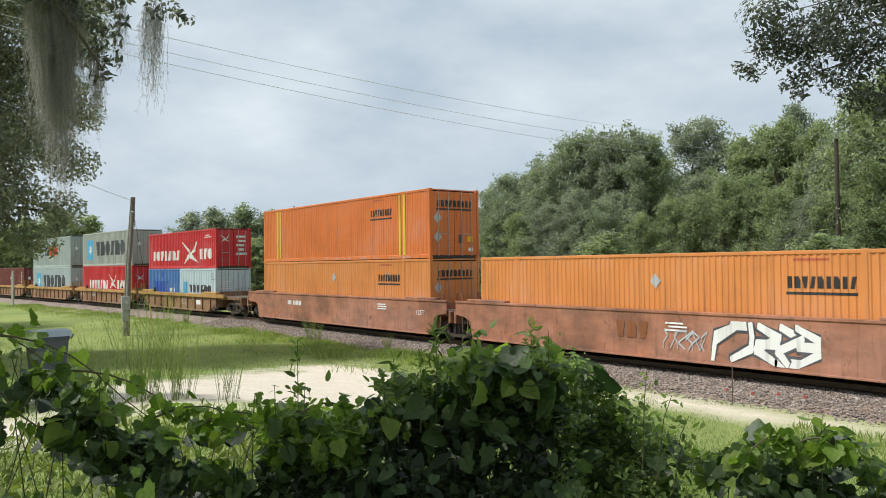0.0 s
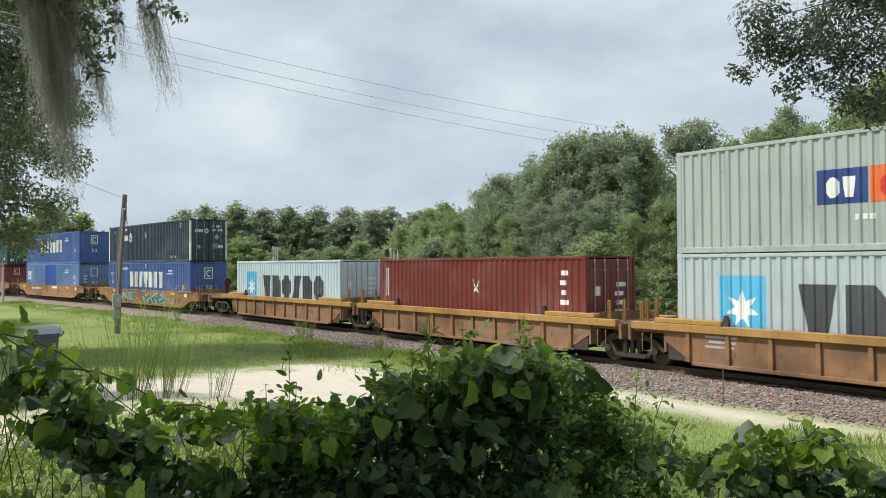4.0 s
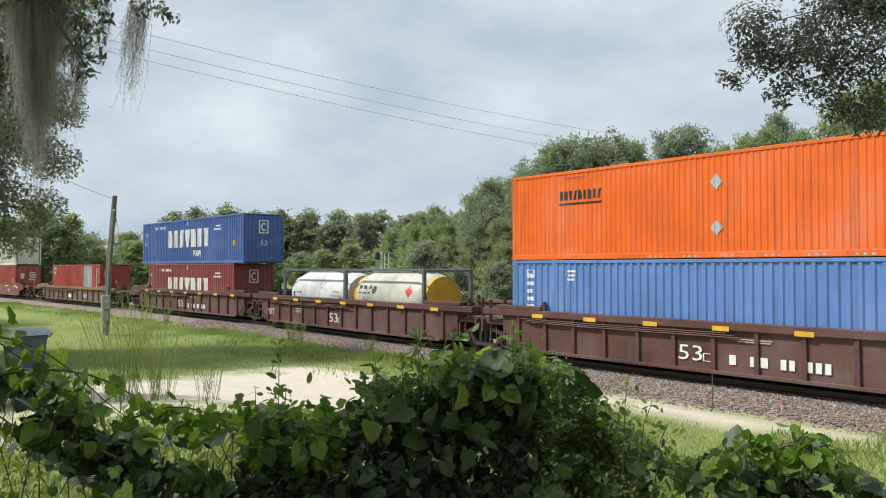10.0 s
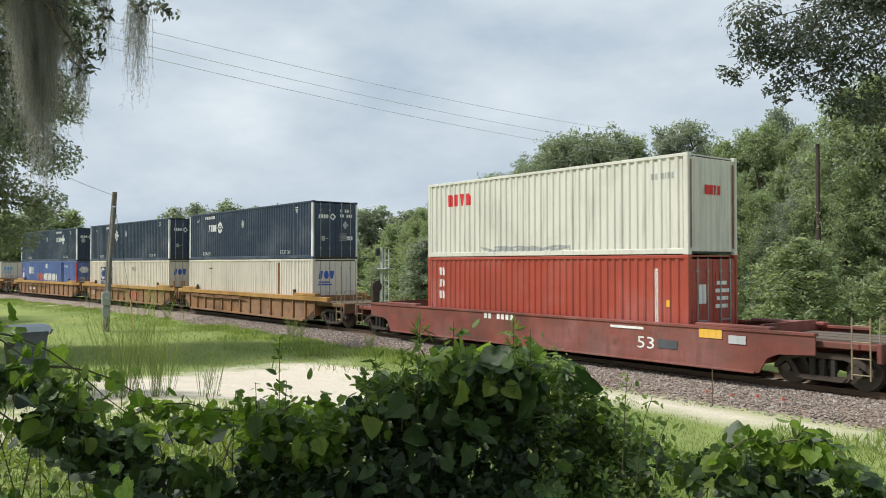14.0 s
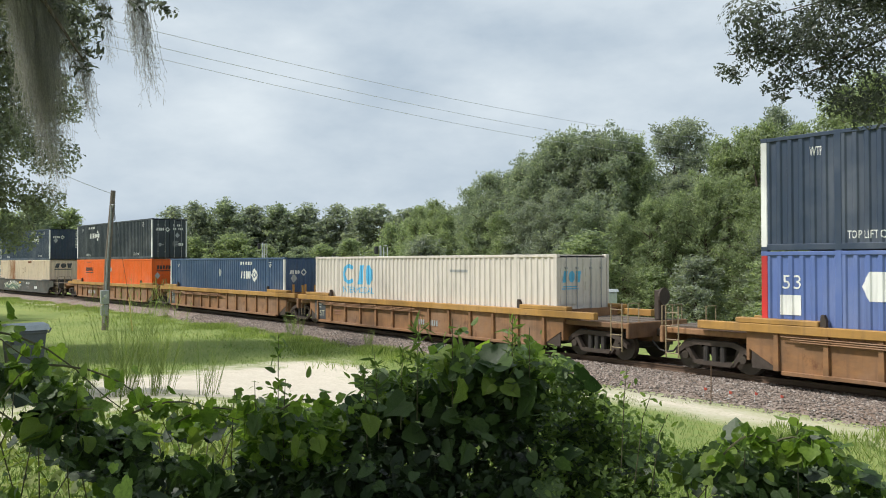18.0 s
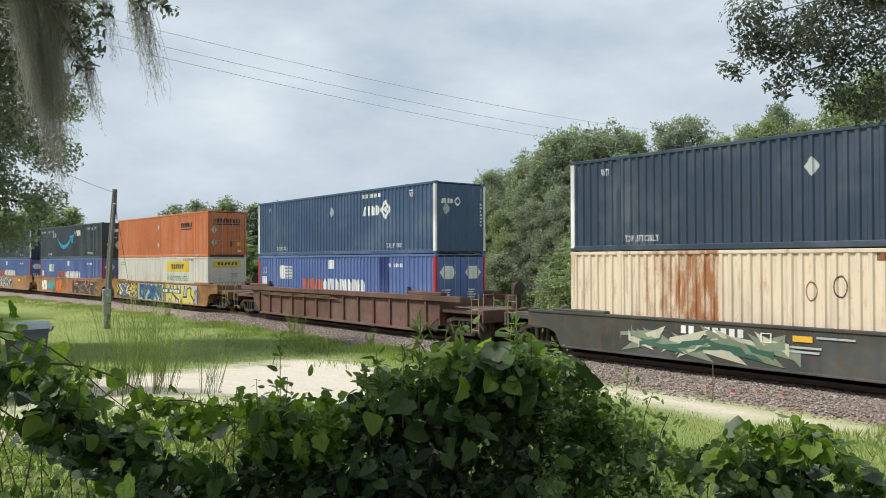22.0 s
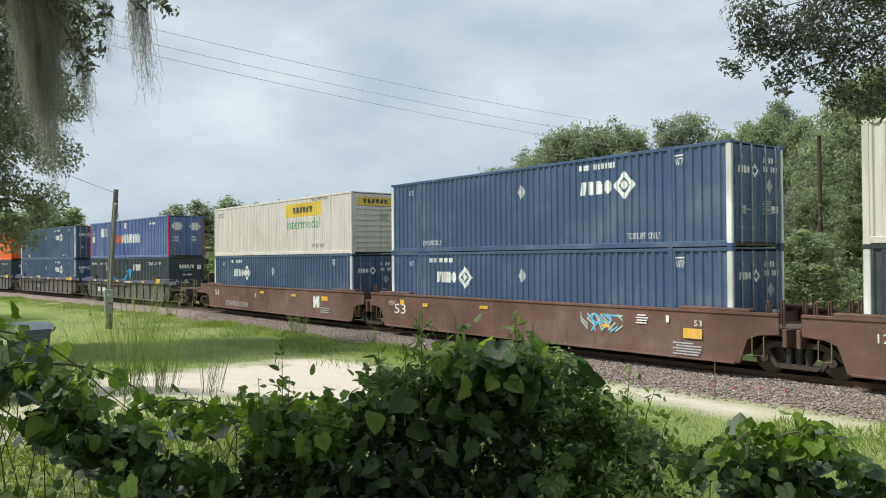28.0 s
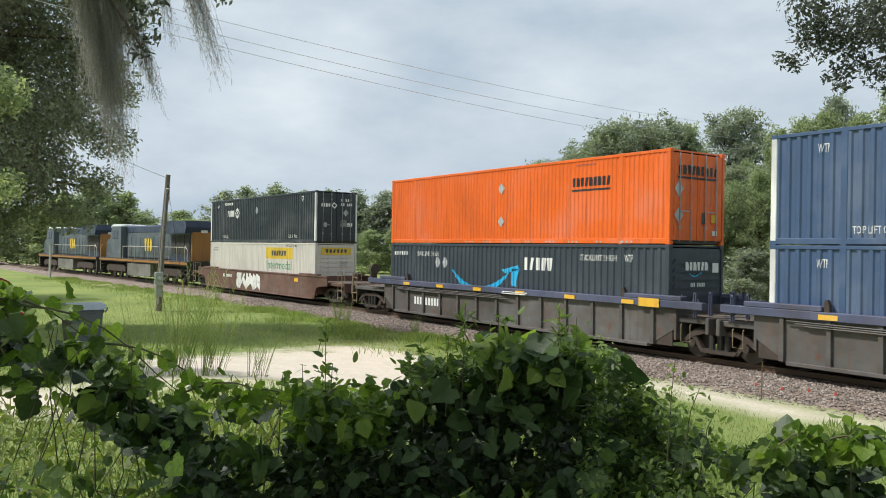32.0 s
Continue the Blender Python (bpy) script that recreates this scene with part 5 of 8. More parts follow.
CAR_MARKS[26] = [("scrawl:6:41", 6.8, 0.75, 3.8, 1.0, "white"), ("scrawl:6:42", 7.0, 0.83, 3.4, 0.85, "black"), ("scrawl:6:43", 4.2, 0.9, 2.4, 0.6, "silver"), ("text:125T", 0.4, 1.45, 0.7, 0.22, "white"), ("text:53", 1.2, 1.0, 0.75, 0.4, "white"), ("rect", 1.6, 1.5, 0.6, 0.18, "yellow")]
CAR_MARKS[27] = [("text:53", 0.5, 1.2, 0.8, 0.4, "white"), ("text:125T", 0.1, 1.55, 0.5, 0.16, "white"), ("rect", 0.9, 1.58, 0.3, 0.2, "yellow"), ("scrawl:6:44:0.12", 10.9, 1.2, 1.7, 0.55, "mint"), ("scrawl:4:47:0.1", 11.2, 1.15, 1.2, 0.6, "sky"), ("rect", 11.8, 1.32, 0.3, 0.1, "yellow"), ("rect", 6.0, 1.62, 0.45, 0.12, "yellow"), ("rect", 2.5, 1.55, 0.35, 0.14, "yellow"), ("lines:4:3", 13.1, 1.5, 0.5, 0.3, "white"), ("bars:2", 14.0, 1.6, 0.3, 0.2, "white"), ("text:53", 15.1, 1.55, 0.25, 0.16, "white"), ("rect", 14.75, 1.2, 0.6, 0.28, "yellow"), ("lines:5:5", 14.4, 0.72, 0.95, 0.38, "silver")]
CAR_MARKS[28] = [("text:STAYFLICKEN", 2.2, 0.82, 3.1, 0.28, "silver"), ("text:53", 0.6, 1.4, 0.6, 0.3, "white"), ("text:A", 6.2, 1.4, 0.2, 0.25, "white"), ("scrawl:5:45", 12.9, 1.1, 0.6, 0.6, "white"), ("rect", 13.7, 1.5, 0.6, 0.2, "yellow"), ("lines:3:5", 13.6, 0.9, 0.9, 0.3, "grey"), ("rect", 6.9, 1.65, 0.5, 0.12, "yellow"), ("rect", 10.6, 1.6, 0.5, 0.12, "yellow")]
CAR_MARKS[29] = [("bars:10", 2.2, 1.05, 2.2, 0.32, "white")] + [("rect", 1.5 + 2.6 * i, 1.86, 0.5, 0.13, "yellow") for i in range(6)] + [("lines:2:4", 8.5, 1.83, 1.8, 0.12, "white"), ("rect", 14.6, 1.95, 0.7, 0.26, "yellow")]
CAR_MARKS[30] = [("bars:10", 5.2, 1.05, 1.6, 0.25, "grey")] + [("rect", 1.5 + 2.6 * i, 1.86, 0.5, 0.13, "yellow") for i in range(6)] + [("lines:2:4", 6.0, 2.03, 1.5, 0.12, "white"), ("rect", 15.2, 1.82, 0.8, 0.26, "yellow")]
CAR_MARKS[31] = [("bars:10", 2.2, 1.05, 2.2, 0.32, "white")] + [("rect", 1.5 + 2.6 * i, 1.86, 0.5, 0.13, "yellow") for i in range(6)] + [("lines:2:4", 8.5, 1.83, 1.8, 0.12, "white"), ("rect", 15.2, 1.82, 0.8, 0.26, "yellow")]
CAR_MARKS[32] = [("scrawl:7:46", 5.4, 0.75, 3.8, 1.0, "white"), ("bars:8", 3.0, 1.4, 1.6, 0.2, "white"), ("rect", 14.0, 1.5, 0.5, 0.2, "yellow")]


def two_tone(marks):
    """A layer of sprayed strokes on another takes its forms, thinner, so that the lower one edges it."""
    out, last = [], None
    for m in marks:
        p = m[0].split(":")
        if p[0] == "scrawl" and len(p) == 3:
            if last and abs(last[1] - m[1]) < 0.5 and abs(last[3] - m[3]) < 1.0:
                m = (last[0] + ":0.24", *last[1:5], m[5])
                last = None
            else:
                last = m
                m = (m[0] + ":0.46", *m[1:])
        else:
            last = None
        out.append(m)
    return out


def build_cars():
    for i, (x, side, chord, style, well, top, rear) in enumerate(UNITS):
        fj = UNITS[i - 1][6] if i else "C"
        front = (UNITS[i - 1][0] - x) / 2 if i else 11.75
        back = (x - UNITS[i + 1][0]) / 2 if i + 1 < len(UNITS) else 11.9
        word = side[0].replace("_car_paint", "").replace("_", " ")
        marks = two_tone(CAR_MARKS.get(i, ()))
        note = " with painted graffiti shapes" if any(m[0].startswith("scrawl") for m in marks) else ""
        well_car(x, front, back, style, side, chord, well, f"{word} steel {'smooth-sided' if style == 'smooth' else 'rib-sided'} well car{note}", marks, fj, rear, top)


build_cars()


# ---- what the cars carry ----
U = FLOOR + 2.9
xc = [u[0] for u in UNITS]
orange_box(xc[0], FLOOR, 1, 12.2, dia=True)
orange_box(xc[1], FLOOR, 1, 12.1, dia=True)
orange_box(xc[1], U, 0, 11.5, yellow=True, dia=False)

# a pair of 20-foot boxes below a red 40-foot one
iso(xc[2] - 3.05, FLOOR, "ocean_blue_paint", (0.075, 0.19, 0.46), [("rect", 1.2, 0.95, 2.8, 0.75, "blue"), ("rect", 2.6, 2.0, 0.3, 0.4, "blue"), ("blocks:4:81", 4.1, 0.95, 1.0, 0.3, "white")], [], "door", 6.06, 2.59, "short bright blue container with patched paint")
iso(xc[2] + 3.05, FLOOR, "pale_blue_paint", (0.52, 0.62, 0.68), [("rect", 0.55, 0.85, 0.8, 0.85, "sky"), ("blocks:6:83", 1.6, 1.0, 3.7, 0.5, "dark"), ("lines:3:2", 5.2, 1.8, 0.6, 0.5, "grey")], [("lines:4:2", 0.3, 1.2, 0.8, 0.6, "white")], "door", 6.06, 2.59, "short pale blue-grey container with dark lettering shapes")
RED40 = (0.55, 0.022, 0.028)
SUD = [("blocks:7:85:0.24", 0.72, 0.6, 5.4, 0.68, "white"), ("kite", 6.35, 0.3, 2.95, 1.65, "white"), ("blocks:3:87:0.24", 9.4, 0.62, 2.1, 0.7, "white")]
ENDR = [("lines:5:2", 1.4, 0.8, 0.75, 1.4, "white"), ("kite", 0.25, 1.7, 0.7, 0.5, "white")]
iso(xc[2], FLOOR + 2.59, "bright_red_paint", RED40, SUD + [("lines:2:2", 10.3, 2.0, 1.1, 0.25, "white")], ENDR, "door", 12.19, 2.59, "bright red container with large white lettering shapes")
iso(xc[3], FLOOR, "bright_red_paint", RED40, [("blocks:7:85:0.24", 1.64, 0.95, 5.0, 0.75, "white"), ("kite", 6.7, 0.95, 1.9, 1.3, "white"), ("blocks:3:87:0.24", 8.7, 1.0, 1.95, 0.72, "white")], ENDR, label="bright red container with large white lettering shapes")
MGREY = (0.36, 0.38, 0.35)
STARM = [("rect", 1.35, 0.55, 1.35, 1.75, "sky"), ("star", 1.45, 0.8, 1.15, 1.2, "white"), ("blocks:6:83", 3.5, 0.9, 7.1, 1.2, "dark")]
LEND = [("lines:5:2", 1.4, 0.9, 0.7, 1.2, "white"), ("rect", 0.4, 1.6, 0.3, 0.25, "white")]
iso(xc[3], U, "light_grey_paint", MGREY, STARM, LEND, label="weathered light grey container with dark lettering shapes", rust=0.4)
iso(xc[4], FLOOR, "grey_blue_paint", (0.42, 0.48, 0.5), STARM, LEND, label="grey-blue container with dark lettering shapes", rust=0.3)
iso(xc[4], U, "sage_grey_paint", (0.36, 0.41, 0.39), [("rect", 4.1, 1.15, 1.25, 0.85, "navy"), ("rect", 5.4, 1.15, 2.8, 0.85, "orange"), ("blocks:2:89", 4.3, 1.3, 0.8, 0.5, "white"), ("blocks:7:91", 5.6, 1.3, 2.3, 0.45, "red"), ("bars:10", 5.0, 0.75, 1.8, 0.14, "white")], LEND, label="sage grey container with a blue and orange sign", rust=0.3)
iso(xc[5], FLOOR, "brown_red_paint", (0.17, 0.030, 0.022), [("bars:8", 0.5, 1.3, 0.15, 1.2, "white"), ("lines:4:2", 11.0, 1.2, 0.4, 1.3, "white"), ("kite", 6.4, 1.5, 0.4, 0.6, "white")], [("lines:4:2", 1.4, 0.9, 0.6, 1.2, "white"), ("rect", 0.4, 1.6, 0.3, 0.3, "white")], label="brown-red corrugated steel shipping container")
iso(xc[6], FLOOR, "pale_blue_paint", (0.52, 0.62, 0.68), STARM, LEND, label="pale blue-grey container with dark lettering shapes")

wordmark_box(xc[7], FLOOR)
lozenge_box(xc[7], U, 3.03)
container(xc[8], FLOOR, "worn_blue", color="worn_blue_paint", col=(0.125, 0.225, 0.46), end="wall", marks=[("rect", 6.3, 0.2, 3.3, 2.58, "blue"), ("rect", 0.42, 1.35, 1.15, 0.85, "white"), ("lines:2:6", 0.6, 1.5, 0.8, 0.35, "blue"), ("text:NO LIFT", 0.42, 2.3, 0.62, 0.2, "white"), ("rect", 0.44, 2.58, 0.55, 0.035, "white"), ("lines:2:8", 12.1, 2.0, 1.3, 0.4, "white"), ("text:53", 14.55, 1.5, 0.5, 0.32, "white"), ("lines:4:5", 14.6, 0.7, 0.4, 0.6, "white")], end_marks=[("frame", 1.0, 1.75, 0.62, 0.78, "white"), ("text:53", 1.1, 1.05, 0.42, 0.28, "white"), ("lines:4:4", 0.4, 0.9, 0.35, 1.0, "white")], rust=0.3, fade=0.25, label="worn light blue corrugated container with a darker patch")
wordmark_box(xc[8], U)
wordmark_box(xc[9], FLOOR, True)
container(xc[9], U, "green", color="bottle_green_paint", col=(0.026, 0.072, 0.09), marks=[("blocks:3:93:0.3", 8.85, 1.35, 2.3, 0.85, "gold"), ("rect", 8.2, 0.85, 0.16, 1.6, "gold"), ("rect", 8.36, 2.32, 0.35, 0.13, "gold"), ("rect", 8.36, 0.85, 0.35, 0.13, "gold"), ("rect", 11.75, 0.85, 0.16, 1.6, "gold"), ("rect", 11.4, 2.32, 0.35, 0.13, "gold"), ("rect", 11.4, 0.85, 0.35, 0.13, "gold"), ("text:INTERMODAL", 8.9, 1.0, 2.2, 0.2, "gold"), ("text:How tomorrow moves", 4.26, 1.42, 3.65, 0.34, "gold"), ("text:53'", 0.9, 0.4, 0.35, 0.2, "white"), ("text:WARNING", 7.4, 2.5, 0.9, 0.13, "white"), ("bars:9", 12.6, 2.35, 1.4, 0.18, "gold"), ("rect", 14.7, 0.5, 0.5, 0.22, "white")],
          end_marks=[("rect", 0.35, 2.1, 0.9, 0.5, "gold"), ("lines:4:3", 1.4, 0.9, 0.8, 0.9, "silver"), ("rect", 0.3, 0.4, 0.4, 0.25, "white"), ("rect", 1.6, 0.4, 0.4, 0.25, "gold")], rust=0.08, label="dark bottle-green container with yellow lettering and bracket shapes")
container(xc[10], FLOOR, "blue", color="mid_blue_paint", col=(0.11, 0.22, 0.50), end="wall", marks=[("lines:7:5", 0.7, 0.7, 0.35, 1.8, "white"), ("text:53", 0.7, 2.3, 0.4, 0.3, "white"), ("lines:3:3", 2.6, 2.2, 0.4, 0.4, "white")], end_marks=[("lines:4:4", 1.2, 1.1, 0.35, 1.0, "yellow"), ("text:53", 0.6, 1.6, 0.4, 0.3, "white")], rust=0.2, label="mid blue corrugated steel shipping container")
orange_box(xc[10], U, 0, 2.25, end="ribs")
tank(xc[11] - 3.06, FLOOR, (0.66, 0.67, 0.66), "white tank container in a dark steel frame", [("blocks:3:95", -2.3, 0.95, 0.95, 0.5, "navy"), ("diamond", -0.2, 1.4, 0.45, 0.5, "silver"), ("diamond", 0.3, 1.6, 0.5, 0.5, "red"), ("lines:4:3", 1.5, 0.9, 1.0, 0.7, "grey")])
tank(xc[11] + 3.06, FLOOR, (0.56, 0.54, 0.44), "cream tank container with yellow ends in a dark steel frame", [("blocks:4:97", -2.2, 1.5, 1.5, 0.35, "dark"), ("lines:2:3", -1.8, 1.2, 0.7, 0.2, "grey"), ("diamond", 1.5, 1.4, 0.5, 0.5, "red"), ("rect", 0.8, 1.0, 0.9, 0.07, "red")], "yellow")
wordmark_box(xc[12], FLOOR, True)
wordmark_box(xc[12], U, marks=[("scrawl:4:6", 9.0, 0.45, 1.2, 0.4, "white")])
iso(xc[13], FLOOR, "brick_red_paint", (0.38, 0.050, 0.042), [("rect", 8.3, 0.45, 1.95, 2.35, "silver"), ("rect", 0.5, 2.1, 0.55, 0.55, "white"), ("slope", 0.58, 2.2, 0.38, 0.35, "navy"), ("triangle", 10.95, 1.7, 0.3, 0.26, "yellow"), ("bars:9", 11.25, 0.6, 0.12, 2.0, "white"), ("rect", 11.65, 1.5, 0.16, 0.25, "yellow"), ("lines:3:4", 11.6, 2.0, 0.15, 0.6, "white")], [("rect", 0.35, 1.9, 0.35, 0.55, "yellow"), ("triangle", 1.2, 1.4, 0.25, 0.25, "yellow")], "wall", label="brick red container with a grey repaired panel")
iso(xc[14], FLOOR, "terracotta_paint", (0.36, 0.060, 0.036), [("blocks:2:99", 0.72, 2.2, 0.36, 0.3, "white"), ("blocks:2:98", 0.72, 1.75, 0.36, 0.3, "white"), ("blocks:2:97", 0.72, 1.3, 0.36, 0.3, "white"), ("bars:9", 11.0, 0.8, 0.12, 1.7, "white"), ("triangle", 11.3, 0.6, 0.25, 0.25, "yellow"), ("rect", 11.4, 1.4, 0.15, 0.2, "yellow")], [("rect", 0.5, 1.5, 0.35, 0.55, "white"), ("lines:4:3", 1.3, 1.3, 0.8, 0.9, "white")], label="terracotta red container with locked doors")
iso(xc[14], U, "pale_olive_paint", (0.63, 0.615, 0.54), [("blocks:4:101:0.34", 1.25, 1.95, 1.4, 0.45, "red"), ("bars:7", 10.9, 2.2, 0.8, 0.18, "grey"), ("scrawl:7:3", 3.2, 0.12, 4.5, 0.25, "grey"), ("rect", 11.98, 0.1, 0.1, 2.7, "rust")], [("blocks:4:101:0.34", 0.85, 1.75, 0.8, 0.28, "red"), ("rect", 0.12, 0.2, 0.06, 2.5, "rust"), ("rect", 2.25, 0.2, 0.06, 2.5, "rust")], "wall", label="pale olive-white container with rust at its corners")
cream(xc[15], FLOOR, 0)
lozenge_box(xc[15], U, 3.0, 0)
cream(xc[16], FLOOR, 1)
lozenge_box(xc[16], U, 4.2, 0)
striped_box(xc[17], FLOOR)
lozenge_box(xc[17], U, 10.7, 0, end="wall")
cream(xc[18], FLOOR, 2)
lozenge_box(xc[19], FLOOR, 10.8, 1, end="wall")
orange_box(xc[20], FLOOR, 0, 2.2, end="ribs")
lozenge_box(xc[20], U, 3.16, 2)
cream(xc[21], FLOOR, 3)
lozenge_box(xc[21], U, 10.75, 0, end="wall")
striped_box(xc[22], FLOOR)
lozenge_box(xc[22], U, 10.75, 1, end="wall", edge="white")
panel_box(xc[23], FLOOR)
orange_box(xc[23], U, 2, 11.92)
striped_box(xc[24], FLOOR, dark=False)
arrow_box(xc[24], U)
striped_box(xc[25], FLOOR, end="wall", dark=False)
lozenge_box(xc[25], U, 10.7, 0, end="wall")
lozenge_box(xc[26], FLOOR, 10.7, 2)
cream(xc[26], U, 4)
lozenge_box(xc[27], FLOOR, 3.06, 1)
lozenge_box(xc[27], U, 10.7, 1)
lozenge_box(xc[28], FLOOR, 2.86, 1)
panel_box(xc[28], U)
arrow_box(xc[29], FLOOR)
striped_box(xc[29], U, dark=False)
lozenge_box(xc[30], FLOOR, 10.57, 1, end="wall")
lozenge_box(xc[30], U, 10.52, 1)
arrow_box(xc[31], FLOOR)
orange_box(xc[31], U, 0, 11.92)
panel_box(xc[32], FLOOR)
lozenge_box(xc[32], U, 3.0, 2)


# ---- locomotives ----
def locomotive(x0):
    """A six-axle diesel locomotive with its cab towards -x; heights over the lawn."""
    e = thing("diesel_locomotive", "dark blue and grey diesel freight locomotive with gold lettering shapes", "locomotive", "locomotives at the train's end")
    blue, grey = paint("loco_blue_paint", (0.018, 0.032, 0.075), 0.4, 0.1, 0.06), paint("loco_grey_paint", (0.085, 0.105, 0.125), 0.45, 0.12, 0.08)
    gold, iron = paint("loco_gold_paint", (0.34, 0.15, 0.035), 0.5, 0.15, 0.05), plain("sooty_iron", (0.035, 0.03, 0.027), 0.75, 0.0, 0.4)
    cast, pale = plain("rusty_cast_iron", (0.055, 0.040, 0.031), 0.8, 0.0, 0.4), plain("pale_rail_paint", (0.5, 0.47, 0.4), 0.5)
    glass = plain("cab_glass", (0.02, 0.025, 0.03), 0.08, 0.0, 0.1, 3, 0)
    z = RAIL
    part("frame", Geo().box(-10.9, 10.9, -1.5, 1.5, z + 1.35, z + 1.7, 0.03), iron, e, key="loco_frame")
    for sy in (-1, 1):
        part("frame_stripe", Geo().box(-10.9, 10.9, sy * 1.53 - 0.012, sy * 1.53 + 0.012, z + 1.45, z + 1.62), gold, e, key=("loco_stripe", sy))
    part("long_hood", Geo().box(-4.6, 6.3, -1.0, 1.0, z + 1.7, z + 4.35, 0.1), grey, e, key="loco_hood")
    part("hood_top", Geo().box(-4.6, 6.35, -1.03, 1.03, z + 3.75, z + 4.42, 0.12), blue, e, key="loco_hoodtop")
    rad = part("radiator_cabin", Geo().prism([(6.2, z + 1.7), (10.1, z + 1.7), (10.1, z + 4.45), (6.2, z + 4.45)], -1.0, 1.0), blue, e, key="loco_rad")
    part("radiator_wing", Geo().prism([(6.0, z + 3.7), (10.3, z + 3.7), (10.5, z + 4.15), (10.4, z + 4.62), (6.2, z + 4.62), (5.9, z + 4.2)], -1.5, 1.5), blue, rad, key="loco_wing")
    part("end_hood", Geo().box(10.1, 10.35, -0.95, 0.95, z + 1.7, z + 4.2, 0.05), gold, e, key="loco_endhood")
    cab = part("cab", Geo().prism([(-7.6, z + 1.7), (-4.6, z + 1.7), (-4.6, z + 4.4), (-7.2, z + 4.4), (-7.6, z + 3.5)], -1.5, 1.5), grey, e, key="loco_cab")
    part("cab_roof", Geo().prism([(-7.9, z + 4.32), (-4.5, z + 4.38), (-4.5, z + 4.5), (-7.2, z + 4.62), (-7.9, z + 4.42)], -1.35, 1.35), plain("pale_roof_paint", (0.74, 0.76, 0.76), 0.4), cab, key="loco_cabroof")
    part("nose", Geo().prism([(-9.8, z + 1.7), (-7.6, z + 1.7), (-7.6, z + 3.55), (-9.3, z + 3.25), (-9.8, z + 2.9)], -1.2, 1.2), grey, e, key="loco_nose")
    for sy in (-1, 1):
        for a, b in ((-7.1, -6.35), (-6.2, -5.5)):
            part("window", Geo().box(a, b, sy * 1.51 - 0.015, sy * 1.51 + 0.015, z + 3.35, z + 4.05), glass, cab, key=("loco_win", sy, a))
        for i in range(9):
            part("hood_door", Geo().box(-4.2 + 1.12 * i, -3.2 + 1.12 * i, sy * 1.01 - 0.015, sy * 1.01 + 0.015, z + 1.85, z + 3.5, 0.01), grey, e, key=("loco_door", sy, i))
        for i in range(4):
            part("grille", Geo().box(6.4 + 0.92 * i, 7.2 + 0.92 * i, sy * 1.01 - 0.02, sy * 1.01 + 0.02, z + 2.2, z + 3.6), iron, rad, key=("loco_grille", sy, i))
        part("marking", Wave([(-3, 3)], 60, 0).drape(blocks(3, 93, 0.32), 0, 0, 1.9, 1.0, 0.0), ink("gold"), e, key=("loco_mark",), at=Matrix.Translation((0.2 if sy < 0 else 2.1, sy * 1.06, z + 2.35)) @ pose(0, 0, 0, 0, 0, 0 if sy < 0 else 180))
        rail = part("handrail", Geo().rod([(-4.4, sy * 1.42, z + 2.7), (10.2, sy * 1.42, z + 2.7)], 0.025), pale, e, key=("loco_rail", sy))
        for i in range(10):
            part("stanchion", lambda: Geo().rod([(0, 0, 0), (0, 0, 1.0)], 0.022), pale, rail, key=("loco_st",), at=(-4.3 + 1.6 * i, sy * 1.42, z + 1.7))
        for sx in (-1, 1):
            for k in range(4):
                part("step", lambda: Geo().box(-0.35, 0.35, -0.12, 0.12, 0, 0.04), iron, e, key=("loco_step",), at=(sx * 10.4, sy * 1.35, z + 0.45 + 0.3 * k))
            part("grab_rail", lambda: Geo().rod([(0, 0, 0), (0, 0, 1.9), (sx * -0.5, 0, 2.2)], 0.025), pale, e, key=("loco_grab", sx), at=(sx * 10.75, sy * 1.45, z + 0.6))
    part("fuel_tank", Geo().prism([(-2.9, z + 0.45), (-2.6, z + 0.3), (2.6, z + 0.3), (2.9, z + 0.45), (2.9, z + 1.3), (-2.9, z + 1.3)], -1.45, 1.45), paint("fuel_tank_paint", (0.16, 0.15, 0.13), 0.6, 0.3), e, key="loco_tank")
    for sx in (-1, 1):
        b = part("bogie", Geo().box(-2.5, 2.5, -1.0, 1.0, z + 0.75, z + 1.15, 0.05), iron, e, key="loco_bogie", at=(sx * 6.6, 0, 0))
        for sy in (-1, 1):
            part("side_frame", Geo().prism([(-2.7, z + 0.55), (2.7, z + 0.55), (2.7, z + 0.85), (2.2, z + 1.1), (-2.2, z + 1.1), (-2.7, z + 0.85)], sy * 1.2 - 0.1, sy * 1.2 + 0.1), cast, b, key=("loco_sf", sy))
            for k in (-1, 0, 1):
                part("wheel", Geo().rod([(k * 1.85, sy * 0.7, z + 0.53), (k * 1.85, sy * 0.85, z + 0.53)], 0.53, 22).rod([(k * 1.85, sy * 0.85, z + 0.53), (k * 1.85, sy * 1.36, z + 0.53)], 0.16, 10), plain("wheel_steel", (0.07, 0.055, 0.045), 0.5, 0.3), b, key=("loco_wheel", sy, k))
        part("coupler", Geo().box(min(sx * 10.8, sx * 11.55), max(sx * 10.8, sx * 11.55), -0.16, 0.16, z + 0.7, z + 1.02, 0.04), cast, e, key=("loco_coup", sx))
        part("pilot", Geo().box(min(sx * 10.75, sx * 10.95), max(sx * 10.75, sx * 10.95), -1.45, 1.45, z + 0.25, z + 1.4, 0.02), iron, e, key=("loco_pilot", sx))
